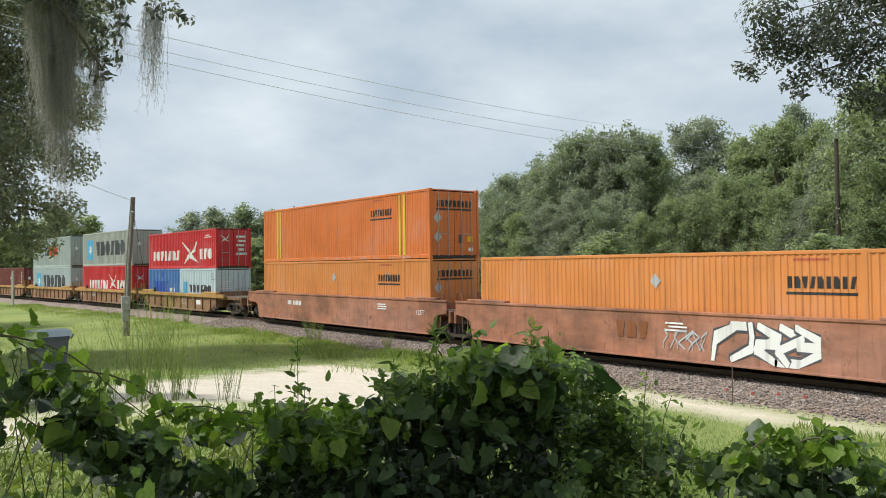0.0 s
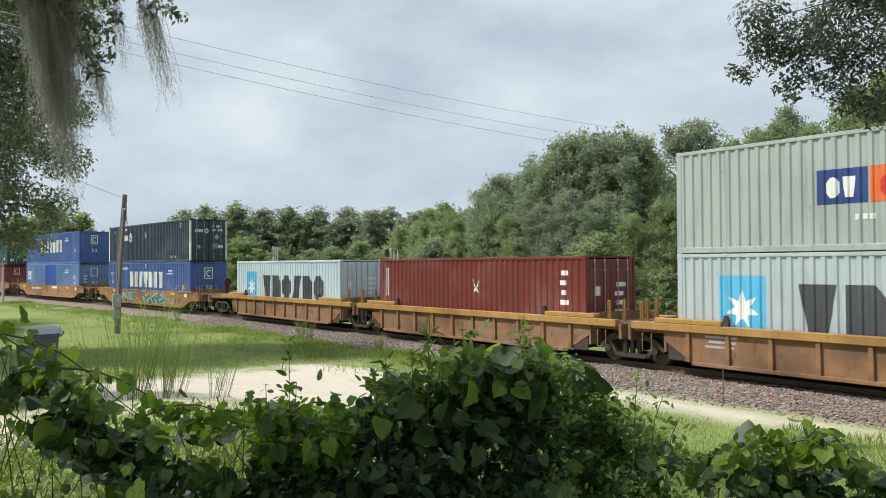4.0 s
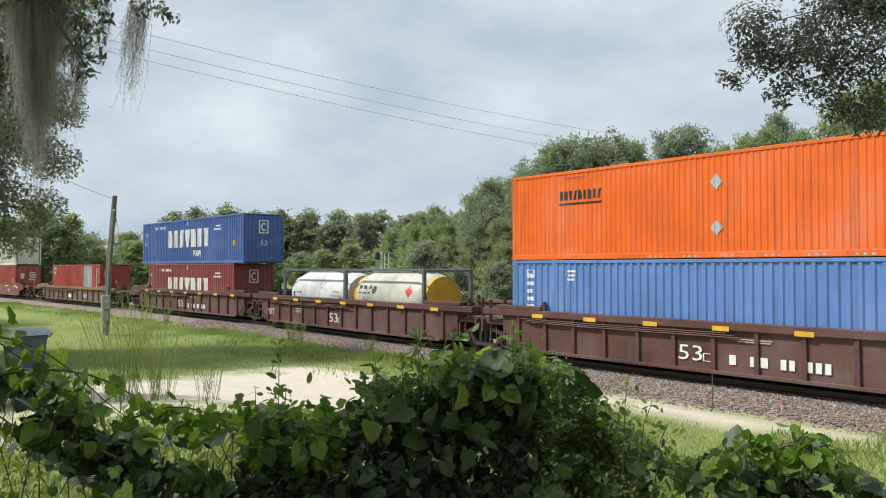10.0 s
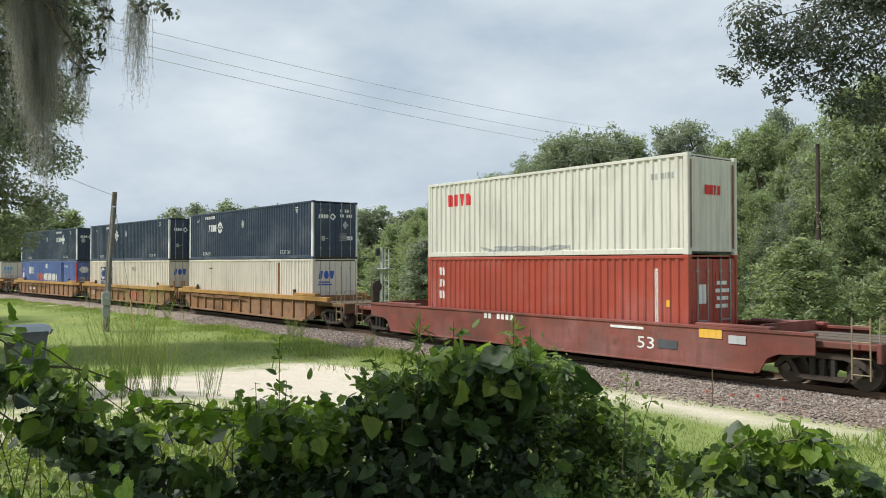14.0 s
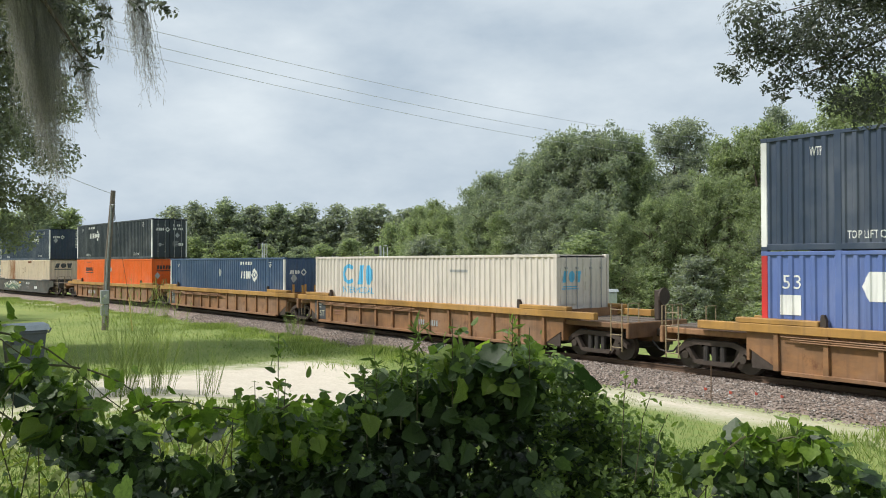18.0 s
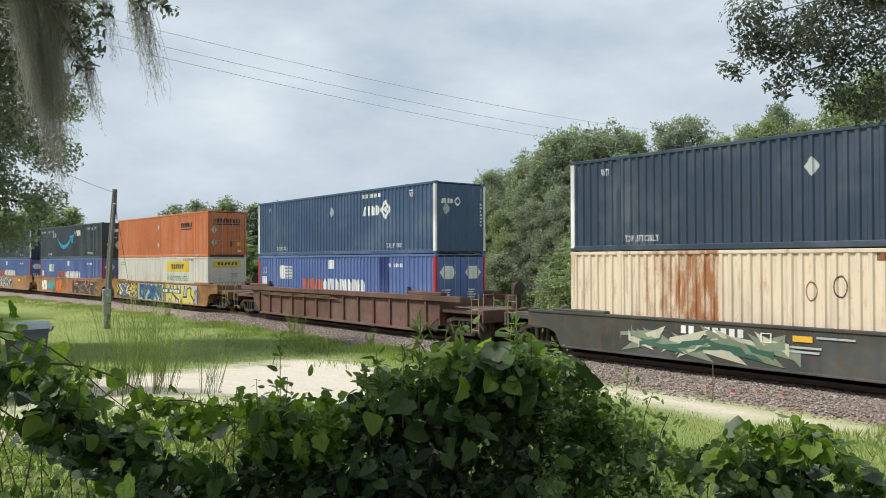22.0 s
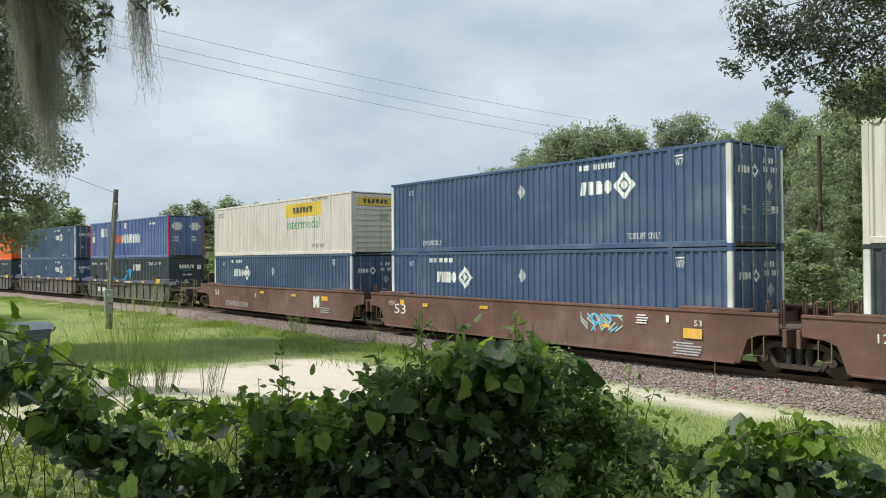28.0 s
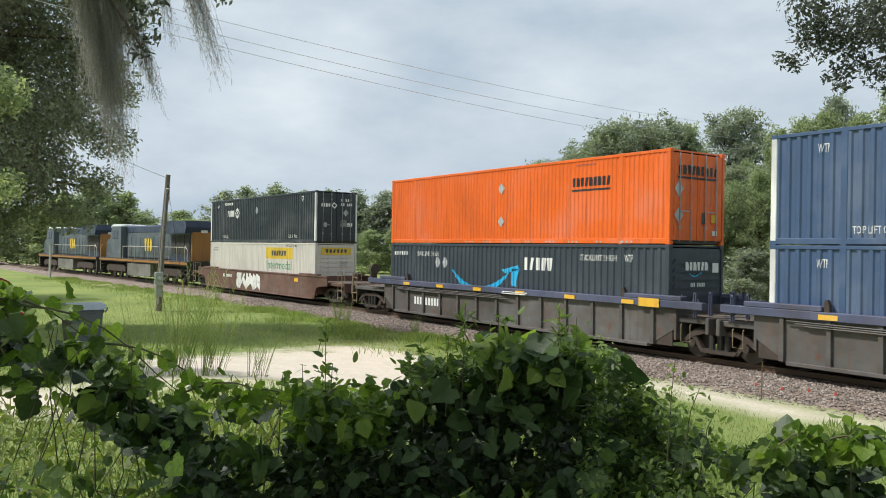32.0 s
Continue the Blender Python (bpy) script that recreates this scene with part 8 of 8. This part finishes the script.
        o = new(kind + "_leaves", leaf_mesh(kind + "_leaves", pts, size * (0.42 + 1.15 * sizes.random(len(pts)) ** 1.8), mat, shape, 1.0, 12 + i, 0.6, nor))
        o.parent = vine
        o["kind"] = "stuff"
    wood = plain("vine_stem", (0.09, 0.085, 0.04), 0.8)
    for i in range(60):
        ang = rng.uniform(0.08, 1.2)
        d = rng.uniform(4.6, 5.2) if ang > 0.3 else rng.uniform(4.3, 4.9)
        x, y = -d * math.cos(ang), d * math.sin(ang)
        top = EYE + (outline_top(math.tan(ang)) - EYE) * d / 4
        g0 = float(rise(x, y))
        part("stem", Geo().rod([(x + rng.uniform(-0.5, 0.5), y + rng.uniform(-0.5, 0.5), g0), (x + rng.uniform(-0.2, 0.2), y + rng.uniform(-0.2, 0.2), g0 + (top - g0) * 0.35), (x + rng.uniform(-0.12, 0.12), y + rng.uniform(-0.1, 0.1), g0 + (top - g0) * 0.7), (x, y, top - 0.1)], 0.005, 4, 0.0025), wood, vine)
    # long shoots that arch over the edge of the thicket
    for a0, a1, h in ((0.09, 0.20, 0.06), (0.12, 0.30, 0.10), (0.20, 0.36, 0.07), (0.30, 0.44, 0.07), (0.36, 0.46, 0.05), (0.50, 0.60, 0.06), (0.10, 0.26, -0.25), (0.08, 0.2, -0.3), (1.55, 1.75, 0.06), (1.75, 2.0, 0.05)):
        pts = []
        for k in range(7):
            s = k / 6
            a = a0 + (a1 - a0) * s
            ang = math.atan(a)
            pts.append((-3.95 * math.cos(ang), 3.95 * math.sin(ang), outline_top(a0) * (1 - s) + outline_top(a1) * s - 0.05 + h * math.sin(math.pi * min(1, s * 1.1))))
        st = part("shoot", Geo().rod(pts, 0.006, 5, 0.002), wood, vine)
        q = [tuple(c + rng.gauss(0, 0.03) for c in pts[rng.randrange(7)]) for _ in range(20)]
        # sunlit copy again, as the shoots run along the bright rim
        lo = new("shoot_leaves", leaf_mesh("shoot_leaves", q, 0.07, VINE_SUNLIT, GRAPE, 0.8, int(a0 * 100), 0.6))
        lo.parent = st
    mesh_a = {}
    for i in range(290):
        ang = rng.uniform(0.10, 1.2)
        a = math.tan(ang)
        p, v, z4 = spot(ang, 0.0, 1.3)
        if 0.99 < a < 1.35 or (0.45 < a < 1.0 and v > 0.55 and rng.random() < 0.7) or gap(ang, z4, v):
            continue
        d = math.hypot(p[0], p[1]) - rng.uniform(0.05, 0.14)
        # light leaves gather near the top, painting in the light on the rim
        light = rng.random() < (0.6 if v < 0.3 else 0.04)
        k = (rng.randrange(6), light)
        if k not in mesh_a:
            g = Geo()
            pts2, g.f = (GRAPE, GRAPE, HEART)[k[0] % 3]
            curl = 0.4 + 1.5 * (k[0] // 3)
            g.v = [(q[0] * (1 + 0.1 * (k[0] // 3)), q[1], q[2] * curl + 0.03 * math.sin(q[0] * 14 + k[0]) + 0.03 * math.sin(q[1] * 11)) for q in pts2]
            g.f = list(g.f)
            mesh_a[k] = g.mesh("leaf", VINE_LIGHT if light else VINE_LEAF)
        lf = new("leaf", mesh_a[k])
        lf.parent = vine
        s = rng.choice([0.06, 0.08, 0.10, 0.14]) if 0.7 < a < 1.15 else 0.05 + 0.07 * rng.random() ** 2
        lf.matrix_basis = Matrix.Translation((-d * math.cos(ang), d * math.sin(ang), p[2])) @ pose(0, 0, 0, rng.uniform(-85, 5), rng.uniform(-45, 45), 90 - math.degrees(ang) + 180 + rng.uniform(-90, 90)) @ Matrix.Scale(s, 4)
    # sprigs of young growth that stand out above the thicket: bearing, height, lean, leaf, spread, narrow or not
    for px, h, lean, size, wide, narrow in ((0.43, 0.10, 0.02, 0.05, 0.05, 0), (0.465, 0.10, -0.01, 0.05, 0.06, 0), (0.497, 0.30, 0.0, 0.055, 0.02, 0), (0.505, 0.10, 0.01, 0.05, 0.05, 0), (0.64, 0.08, -0.02, 0.06, 0.03, 0), (0.66, 0.13, -0.02, 0.075, 0.012, 1), (0.70, 0.10, 0.01, 0.07, 0.012, 1), (0.73, 0.22, 0.01, 0.085, 0.012, 1), (0.80, 0.14, 0.0, 0.08, 0.04, 0),
                                            (0.93, 0.14, 0.0, 0.07, 0.012, 1), (0.97, 0.10, 0.0, 0.05, 0.04, 0), (1.21, 0.22, 0.02, 0.045, 0.03, 0), (1.25, 0.14, 0.05, 0.045, 0.035, 0), (1.30, 0.10, 0.05, 0.04, 0.05, 0), (0.24, 0.08, 0.02, 0.06, 0.03, 0), (1.62, 0.05, 0.02, 0.07, 0.04, 0), (1.86, 0.05, 0.0, 0.08, 0.04, 0)):
        ang = math.atan(px)
        x, y = -4.0 * math.cos(ang), 4.0 * math.sin(ang)
        z = outline_top(px) - 0.05
        st = part("sprig", Geo().rod([(x, y, z - 0.25), (x + lean, y, z + h * 0.5), (x + 2 * lean, y, z + h + 0.05)], 0.003, 4, 0.0015), wood, vine)
        n = 46 if narrow else 26
        q = [(x + 2 * lean * s + rng.gauss(0, wide), y + rng.gauss(0, wide), z - 0.05 + (h + 0.1) * s) for s in [rng.random() for _ in range(n)]]
        lo = new("sprig_leaves", leaf_mesh("sprig_leaves", q, size, FINE_LEAF, BLADE_WIDE if narrow else OVAL, 0.9, int(px * 100), -0.8 if narrow else 0.0))
        lo.parent = st
    # bright weeds on the open ground under the hanging leaves
    pts, small = [], []
    for _ in range(2600):
        g, d = rng.uniform(0.03, 0.42), rng.uniform(3.6, 9.5)
        x, y = -d * math.cos(g), d * math.sin(g)
        h = 0.36 * rng.random() ** 1.4 * (0.6 + 0.6 * noise.noise((x * 1.5, y * 1.5, 0)))
        if noise.noise((x * 0.9, y * 0.9, 5.0)) > 0.28:
            continue
        (pts if rng.random() < 0.4 else small).append((x, y, float(rise(x, y)) + max(0.0, h)))
    for nm, q, size, shape, down in (("weed_grass", pts, 0.20, BLADE, -1.5), ("weed_leaves", small, 0.10, OVAL, -0.3)):
        o = new(nm, leaf_mesh(nm, q, size, BRIGHT_WEED, shape, 1.0, 91, down))
        o.parent = vine
        o["kind"] = "stuff"
    # pale new shoots close below the lens
    for px, z in ((0.735, 2.40), (0.80, 2.36), (0.86, 2.39), (0.98, 2.42)):
        ang = math.atan(px)
        x, y = -3.2 * math.cos(ang), 3.2 * math.sin(ang)
        st = part("shoot", Geo().rod([(x, y, z - 0.35), (x + 0.01, y, z), (x + 0.02, y + 0.01, z + 0.12)], 0.004, 5, 0.0015), wood, vine)
        q = [(x + rng.gauss(0, 0.02), y + rng.gauss(0, 0.02), z - 0.06 + 0.15 * rng.random()) for _ in range(9)]
        lo = new("shoot_leaves", leaf_mesh("shoot_leaves", q, 0.07, VINE_LIGHT, OVAL, 0.8, int(px * 100), -1.2))
        lo.parent = st


vines()
# fine tall stems that stand between the thicket and the lawn
for i, (x, y, h, n) in enumerate([(-12.9, 2.85, 0.9, 8), (-12.6, 3.2, 1.15, 9), (-12.4, 3.55, 1.55, 14), (-12.7, 3.8, 1.7, 15), (-12.2, 4.0, 1.6, 13), (-12.5, 4.3, 1.2, 9), (-12.2, 4.75, 0.95, 6), (-12.6, 5.1, 0.8, 5)]):
    weed_clump(x, y, h, int(n * 1.8), 60 + i, "tall feathery weed with fine branching stems", -0.35)
for i, (x, h) in enumerate([(-50.5, 1.1), (-34.0, 1.2), (-33.2, 0.9), (-27.3, 0.8), (-18.0, 0.7)]):
    weed_clump(x, lateral(x) - 3.0, h, 30, 70 + i)


# ---- things on the lawn ----
def wheeled_bin():
    b = thing("wheeled_bin", "dark grey plastic wheeled rubbish bin with a closed lid", "bin", at=Matrix.Translation((-13.76, 2.55, ground_z(-13.76, 2.55))) @ pose(0, 0, 0, 0, 0, 12) @ Matrix.Diagonal((0.68, 0.62, 1.0, 1)))
    plastic = plain("dark_grey_plastic", (0.085, 0.10, 0.115), 0.5, 0, 0.15)
    g = Geo()
    n = len(g.v)
    lo, hi = (0.24, 0.26), (0.31, 0.40)
    z0, z1 = 0.06, 1.02
    g.v += [(sx * lo[0], sy * lo[1], z0) for sx, sy in ((-1, -1), (1, -1), (1, 1), (-1, 1))] + [(sx * hi[0], sy * hi[1], z1) for sx, sy in ((-1, -1), (1, -1), (1, 1), (-1, 1))]
    g.f += [(3, 2, 1, 0), (4, 5, 6, 7)] + [(i, (i + 1) % 4, 4 + (i + 1) % 4, 4 + i) for i in range(4)]
    part("body", g, plastic, b)
    part("rim", Geo().box(-0.335, 0.335, -0.425, 0.425, 0.99, 1.05, 0.02), plastic, b)
    part("lid", Geo().prism([(-0.36, 1.05), (0.36, 1.05), (0.3, 1.13), (0.0, 1.16), (-0.3, 1.13)], -0.44, 0.46), plain("grey_lid_plastic", (0.33, 0.37, 0.41), 0.4, 0, 0.15), b)
    part("handle", Geo().rod([(-0.26, 0.47, 1.0), (-0.26, 0.53, 1.06), (0.26, 0.53, 1.06), (0.26, 0.47, 1.0)], 0.018), plastic, b)
    part("lid_grip", Geo().box(-0.1, 0.1, -0.49, -0.43, 1.06, 1.1, 0.01), plastic, b)
    for sx in (-1, 1):
        part("wheel", Geo().rod([(sx * 0.27, 0.3, 0.13), (sx * 0.33, 0.3, 0.13)], 0.13, 16), plain("black_rubber", (0.02, 0.02, 0.02), 0.8), b)


wheeled_bin()


def service_pole():
    x, y = -43.35, 11.77
    p = thing("utility_pole", "weathered grey wooden utility pole with a meter box", "pole", at=(x, y, ground_z(x, y)))
    part("pole", Geo().rod([(0, 0, -0.3), (0.05, 0.12, 3.6), (0.1, 0.36, 7.2)], 0.17, 10, 0.12), plain("weathered_pole_wood", (0.17, 0.145, 0.12), 0.9, 0, 0.35, 5), p)
    part("conduit", Geo().rod([(0.19, -0.08, 0.4), (0.24, 0.06, 3.6), (0.28, 0.22, 6.2)], 0.045, 8), plain("grey_conduit", (0.32, 0.33, 0.33), 0.5), p)
    part("meter_box", Geo().box(0.13, 0.34, -0.28, 0.12, 1.35, 2.05, 0.02), plain("galvanised_box", (0.36, 0.38, 0.38), 0.5, 0.2), p)
    part("breaker_box", Geo().box(0.13, 0.3, -0.25, 0.1, 0.75, 1.3, 0.02), plain("grey_conduit", (0.32, 0.33, 0.33), 0.5), p)
    part("meter", Geo().rod([(0.34, -0.08, 1.75), (0.45, -0.08, 1.75)], 0.09, 14), plain("meter_glass", (0.5, 0.52, 0.52), 0.15), p)
    part("weatherhead", Geo().rod([(0.28, 0.22, 6.2), (0.3, 0.24, 6.45), (0.42, 0.3, 6.4)], 0.06, 8), plain("grey_conduit", (0.32, 0.33, 0.33), 0.5), p)
    part("drip_loop", Geo().rod([(0.4, 0.3, 6.4), (0.55, 0.3, 5.6), (0.45, 0.34, 6.6)], 0.012, 5), plain("cable_black", (0.03, 0.03, 0.03), 0.6), p)
    gw = thing("guy_wire_guard", "leaning yellow plastic guard on a guy wire", "guy wire", at=(x + 1.3, y + 1.0, ground_z(x + 1.3, y + 1.0)))
    part("guard", Geo().rod([(0, 0, 0), (-0.28, -0.1, 1.7)], 0.035, 8), plain("faded_yellow_plastic", (0.5, 0.38, 0.12), 0.5), gw)
    part("wire", Geo().rod([(-0.28, -0.1, 1.7), (-1.2, -0.65, 6.6)], 0.01, 4), plain("cable_black", (0.03, 0.03, 0.03), 0.6), gw)


service_pole()


def span(a, b, sag, r, label, n=26):
    pts = []
    for i in range(n + 1):
        s = i / n
        p = Vector(a).lerp(Vector(b), s)
        p.z -= 4 * sag * s * (1 - s)
        pts.append(tuple(p))
    return tagged(part("overhead_wire", Geo().rod(pts, r, 5), plain("dull_aluminium_wire", (0.62, 0.63, 0.64), 0.6, 0.1)), label, "wire", "overhead wires")


def far_point(wx, wy, wz, d):
    k = d / math.hypot(wx, wy)
    return (wx * k, wy * k, EYE + wz * k)


span((-25.92, 2.03, 11.39), (-37.17, 61.66, 13.55), 0.95, 0.0095, "thin grey overhead power line")
span((-25.92, 2.03, 10.95), (-37.18, 61.66, 12.55), 0.95, 0.0095, "thin grey overhead power line")
span((-25.92, 2.03, 10.62), (-37.19, 61.65, 11.75), 0.95, 0.0095, "thin grey overhead power line")
span((-43.25, 12.1, 7.0), far_point(-0.985, 0.1, 0.16, 40), 0.25, 0.016, "thin black service cable to the pole")


def distribution_pole():
    for x, y, h in ((-17.6, 34.5, 8.8), (-37.2, 62.2, 14.0)):
        p = thing("utility_pole", "tall brown wooden utility pole among trees", "pole", at=(x, y, -0.1))
        part("pole", Geo().rod([(0, 0, 0), (0, 0, h)], 0.12, 10, 0.085), plain("brown_pole_wood", (0.055, 0.04, 0.032), 0.9, 0, 0.3, 5), p)
        if h > 10:
            part("crossarm", Geo().box(-1.1, 1.1, -0.06, 0.06, h - 0.6, h - 0.48), plain("brown_pole_wood", (0.055, 0.04, 0.032), 0.9, 0, 0.3, 5), p)


distribution_pole()


def trackside():
    steel = plain("galvanised_mast", (0.6, 0.62, 0.62), 0.5, 0.3)
    for x, y, h in ((-57.0, 27.0, 5.0), (-40.7, 27.0, 4.5), (-78.2, 27.0, 6.0)):
        s = thing("signal_mast", "galvanised railway signal mast with a ladder", "signal", "signals by the track", at=(x, y, -0.05))
        part("mast", Geo().rod([(0, 0, 0), (0, 0, h)], 0.07, 8), steel, s)
        for k in (0.35, 0.75):
            part("ladder_rail", Geo().rod([(k, 0, 0.3), (k, 0, h - 0.1)], 0.03, 5), steel, s)
        for k in range(int(h / 0.4)):
            part("rung", Geo().rod([(0.35, 0, 0.5 + 0.4 * k), (0.75, 0, 0.5 + 0.4 * k)], 0.018, 4), steel, s)
        part("platform", Geo().box(-0.1, 0.9, -0.3, 0.3, h - 1.3, h - 1.25), steel, s)
        part("signal_head", Geo().box(-0.2, 0.05, -0.35, -0.15, h - 0.5, h - 0.05, 0.04), plain("signal_black", (0.02, 0.02, 0.02), 0.6), s)
    c = thing("equipment_cabinet", "pale grey steel trackside equipment cabinet", "cabinet", at=(-24.0, 28.0, -0.05))
    part("body", Geo().box(-0.38, 0.38, -0.4, 0.4, 0.2, 2.15, 0.04), plain("pale_cabinet_paint", (0.55, 0.57, 0.57), 0.4), c)
    part("roof", Geo().prism([(-0.43, 2.15), (0.43, 2.15), (0.34, 2.27), (-0.34, 2.27)], -0.46, 0.46), plain("pale_cabinet_paint", (0.55, 0.57, 0.57), 0.4), c)
    part("door", Geo().box(-0.3, 0.3, -0.43, -0.4, 0.35, 2.0, 0.01), plain("pale_cabinet_paint", (0.55, 0.57, 0.57), 0.4), c)
    part("plinth", Geo().box(-0.4, 0.4, -0.42, 0.42, -0.1, 0.2), plain("old_concrete", (0.32, 0.31, 0.29), 0.9), c)
    d = thing("speed_sign", "white diamond-shaped trackside sign on a thin post", "sign", at=(-34.1, 27.0, -0.05))
    part("post", Geo().rod([(0, 0.03, 0), (0, 0.03, 2.0)], 0.03, 6), steel, d)
    part("plate", Geo().prism([(0, 1.42), (0.36, 1.78), (0, 2.14), (-0.36, 1.78)], -0.01, 0.01), plain("white_sign", (0.72, 0.72, 0.7), 0.5), d)
    part("numerals", Wave([(-2, 2)], 60, 0).drape(text_faces("40"), -0.2, 1.66, 0.4, 0.25, 0.0), ink("black"), d, at=(0, -0.014, 0))
    for x, y, h in ((-91.8, 15.0, 3.3), (-86.0, 14.2, 3.4)):
        p = thing("short_post", "pale weathered wooden post beside the track", "post", at=(x, y - 1.2, -0.05))
        part("post", Geo().rod([(0, 0, 0), (0.03, 0, h)], 0.085, 8, 0.08), plain("pale_post_wood", (0.42, 0.41, 0.38), 0.9, 0, 0.3, 5), p)
        part("cap", Geo().rod([(0.03, 0, h - 0.02), (0.03, 0, h + 0.05)], 0.13, 8), plain("galvanised_box", (0.36, 0.38, 0.38), 0.5, 0.2), p)
    flag_m = plain("fluorescent_red_flag", (0.55, 0.10, 0.07), 0.6)
    for x, y in ((-11.9, 17.6), (-11.2, 17.6), (-10.7, 17.9), (-10.1, 18.0)):
        f = thing("marker_flag", "small red marker flag on a wire", "flag", "marker flags by the ballast", at=(x, y, 0.02))
        part("wire", Geo().rod([(0, 0, 0), (0, 0, 0.28)], 0.004, 4), steel, f)
        part("cloth", Geo().poly([(0, 0, 0.28), (0.05, 0.02, 0.27), (0.07, 0.05, 0.24), (0.05, 0.03, 0.20), (0, 0, 0.21)]).poly([(0, 0.004, 0.21), (0.05, 0.034, 0.20), (0.07, 0.054, 0.24), (0.05, 0.024, 0.27), (0, 0.004, 0.28)]), flag_m, f)
    s = thing("survey_stake", "thin rusty steel stake in the grass", "stake", at=(-11.5, 17.3, -0.05))
    part("rod", Geo().rod([(0, 0, 0), (0.01, 0, 0.95)], 0.012, 6), plain("rusty_rod", (0.13, 0.08, 0.05), 0.8), s)


trackside()


def parked_car():
    """Only its red tail shows beside the oak."""
    c = thing("parked_car", "dark red estate car parked on the drive", "car", at=Matrix.Translation((-14.0, -0.75, ground_z(-14.0, -0.75))) @ pose(0, 0, 0, 0, 0, -90) @ Matrix.Diagonal((1, 1, 0.9, 1)))
    red, tyre, glass = paint("car_red_paint", (0.20, 0.012, 0.018), 0.25, 0, 0.02, 0.1), plain("black_rubber", (0.02, 0.02, 0.02), 0.8), plain("cab_glass", (0.02, 0.025, 0.03), 0.08, 0.0, 0.1, 3, 0)
    part("body", Geo().prism([(-2.3, 0.35), (2.3, 0.35), (2.38, 0.9), (1.5, 1.08), (0.8, 1.7), (-0.4, 1.8), (-2.1, 1.76), (-2.2, 1.7), (-2.36, 1.0)], -0.92, 0.92), red, c)
    for sy in (-1, 1):
        for a, b in ((-2.0, -1.1), (-1.0, -0.1), (0.0, 0.8)):
            part("window", Geo().prism([(a, 1.08), (b, 1.08), (b - 0.08 if b < 0.5 else b - 0.35, 1.52), (a + 0.05, 1.52)], sy * 0.925 - 0.01, sy * 0.925 + 0.01), glass, c)
        part("tail_light", Geo().box(-2.39, -2.3, sy * 0.8 - 0.07, sy * 0.8 + 0.07, 0.85, 1.2, 0.01), plain("red_lens", (0.4, 0.02, 0.02), 0.2), c)
        for sx in (-1.45, 1.45):
            w = part("wheel", Geo().rod([(sx, sy * 0.7, 0.34), (sx, sy * 0.94, 0.34)], 0.34, 20), tyre, c)
            part("rim", Geo().rod([(sx, sy * 0.93, 0.34), (sx, sy * 0.955, 0.34)], 0.21, 16), plain("chrome_steel", (0.5, 0.5, 0.5), 0.2, 0.9), w)
    part("rear_window", Geo().box(-2.3, -2.26, -0.7, 0.7, 1.12, 1.5), glass, c)
    part("bumper", Geo().box(-2.48, -2.3, -0.9, 0.9, 0.4, 0.62, 0.03), plain("black_trim", (0.02, 0.02, 0.02), 0.5), c)
    part("roof_antenna", Geo().rod([(-1.3, 0.3, 1.78), (-1.3, 0.3, 2.05)], 0.02, 6).box(-1.5, -1.1, 0.24, 0.36, 2.02, 2.09, 0.02), plain("black_trim", (0.02, 0.02, 0.02), 0.5), c)


parked_car()


# lean of the moss in degrees, time by time
SWAY = [(0, -8), (1, 6), (2, 6), (3, 15), (4.5, 4), (6, 2), (7, -6), (8, 4), (9, 0), (10, -12), (11, -12), (12, -9), (13, 6), (14, -7), (15.5, 3), (17, -3), (18, 4), (19, -8), (20, -7), (21, 3), (22, 7), (23, 13), (24, -2), (25, 0), (26.5, 5), (28, 0), (29, -7), (30, 7), (31, 1), (32, 13)]


def motions():
    """The whole train runs by at a steady pace; the moss and the tall weeds sway."""
    for ob, x0, z in ROLLING:
        walk(ob, [(t, train_pose(x0 + gone(t), z)) for t in range(0, 33)])
    for ob, at, gain in SWAYING:
        walk(ob, [(t, pose(*at, gain * a, 0, 0)) for t, a in SWAY])


motions()
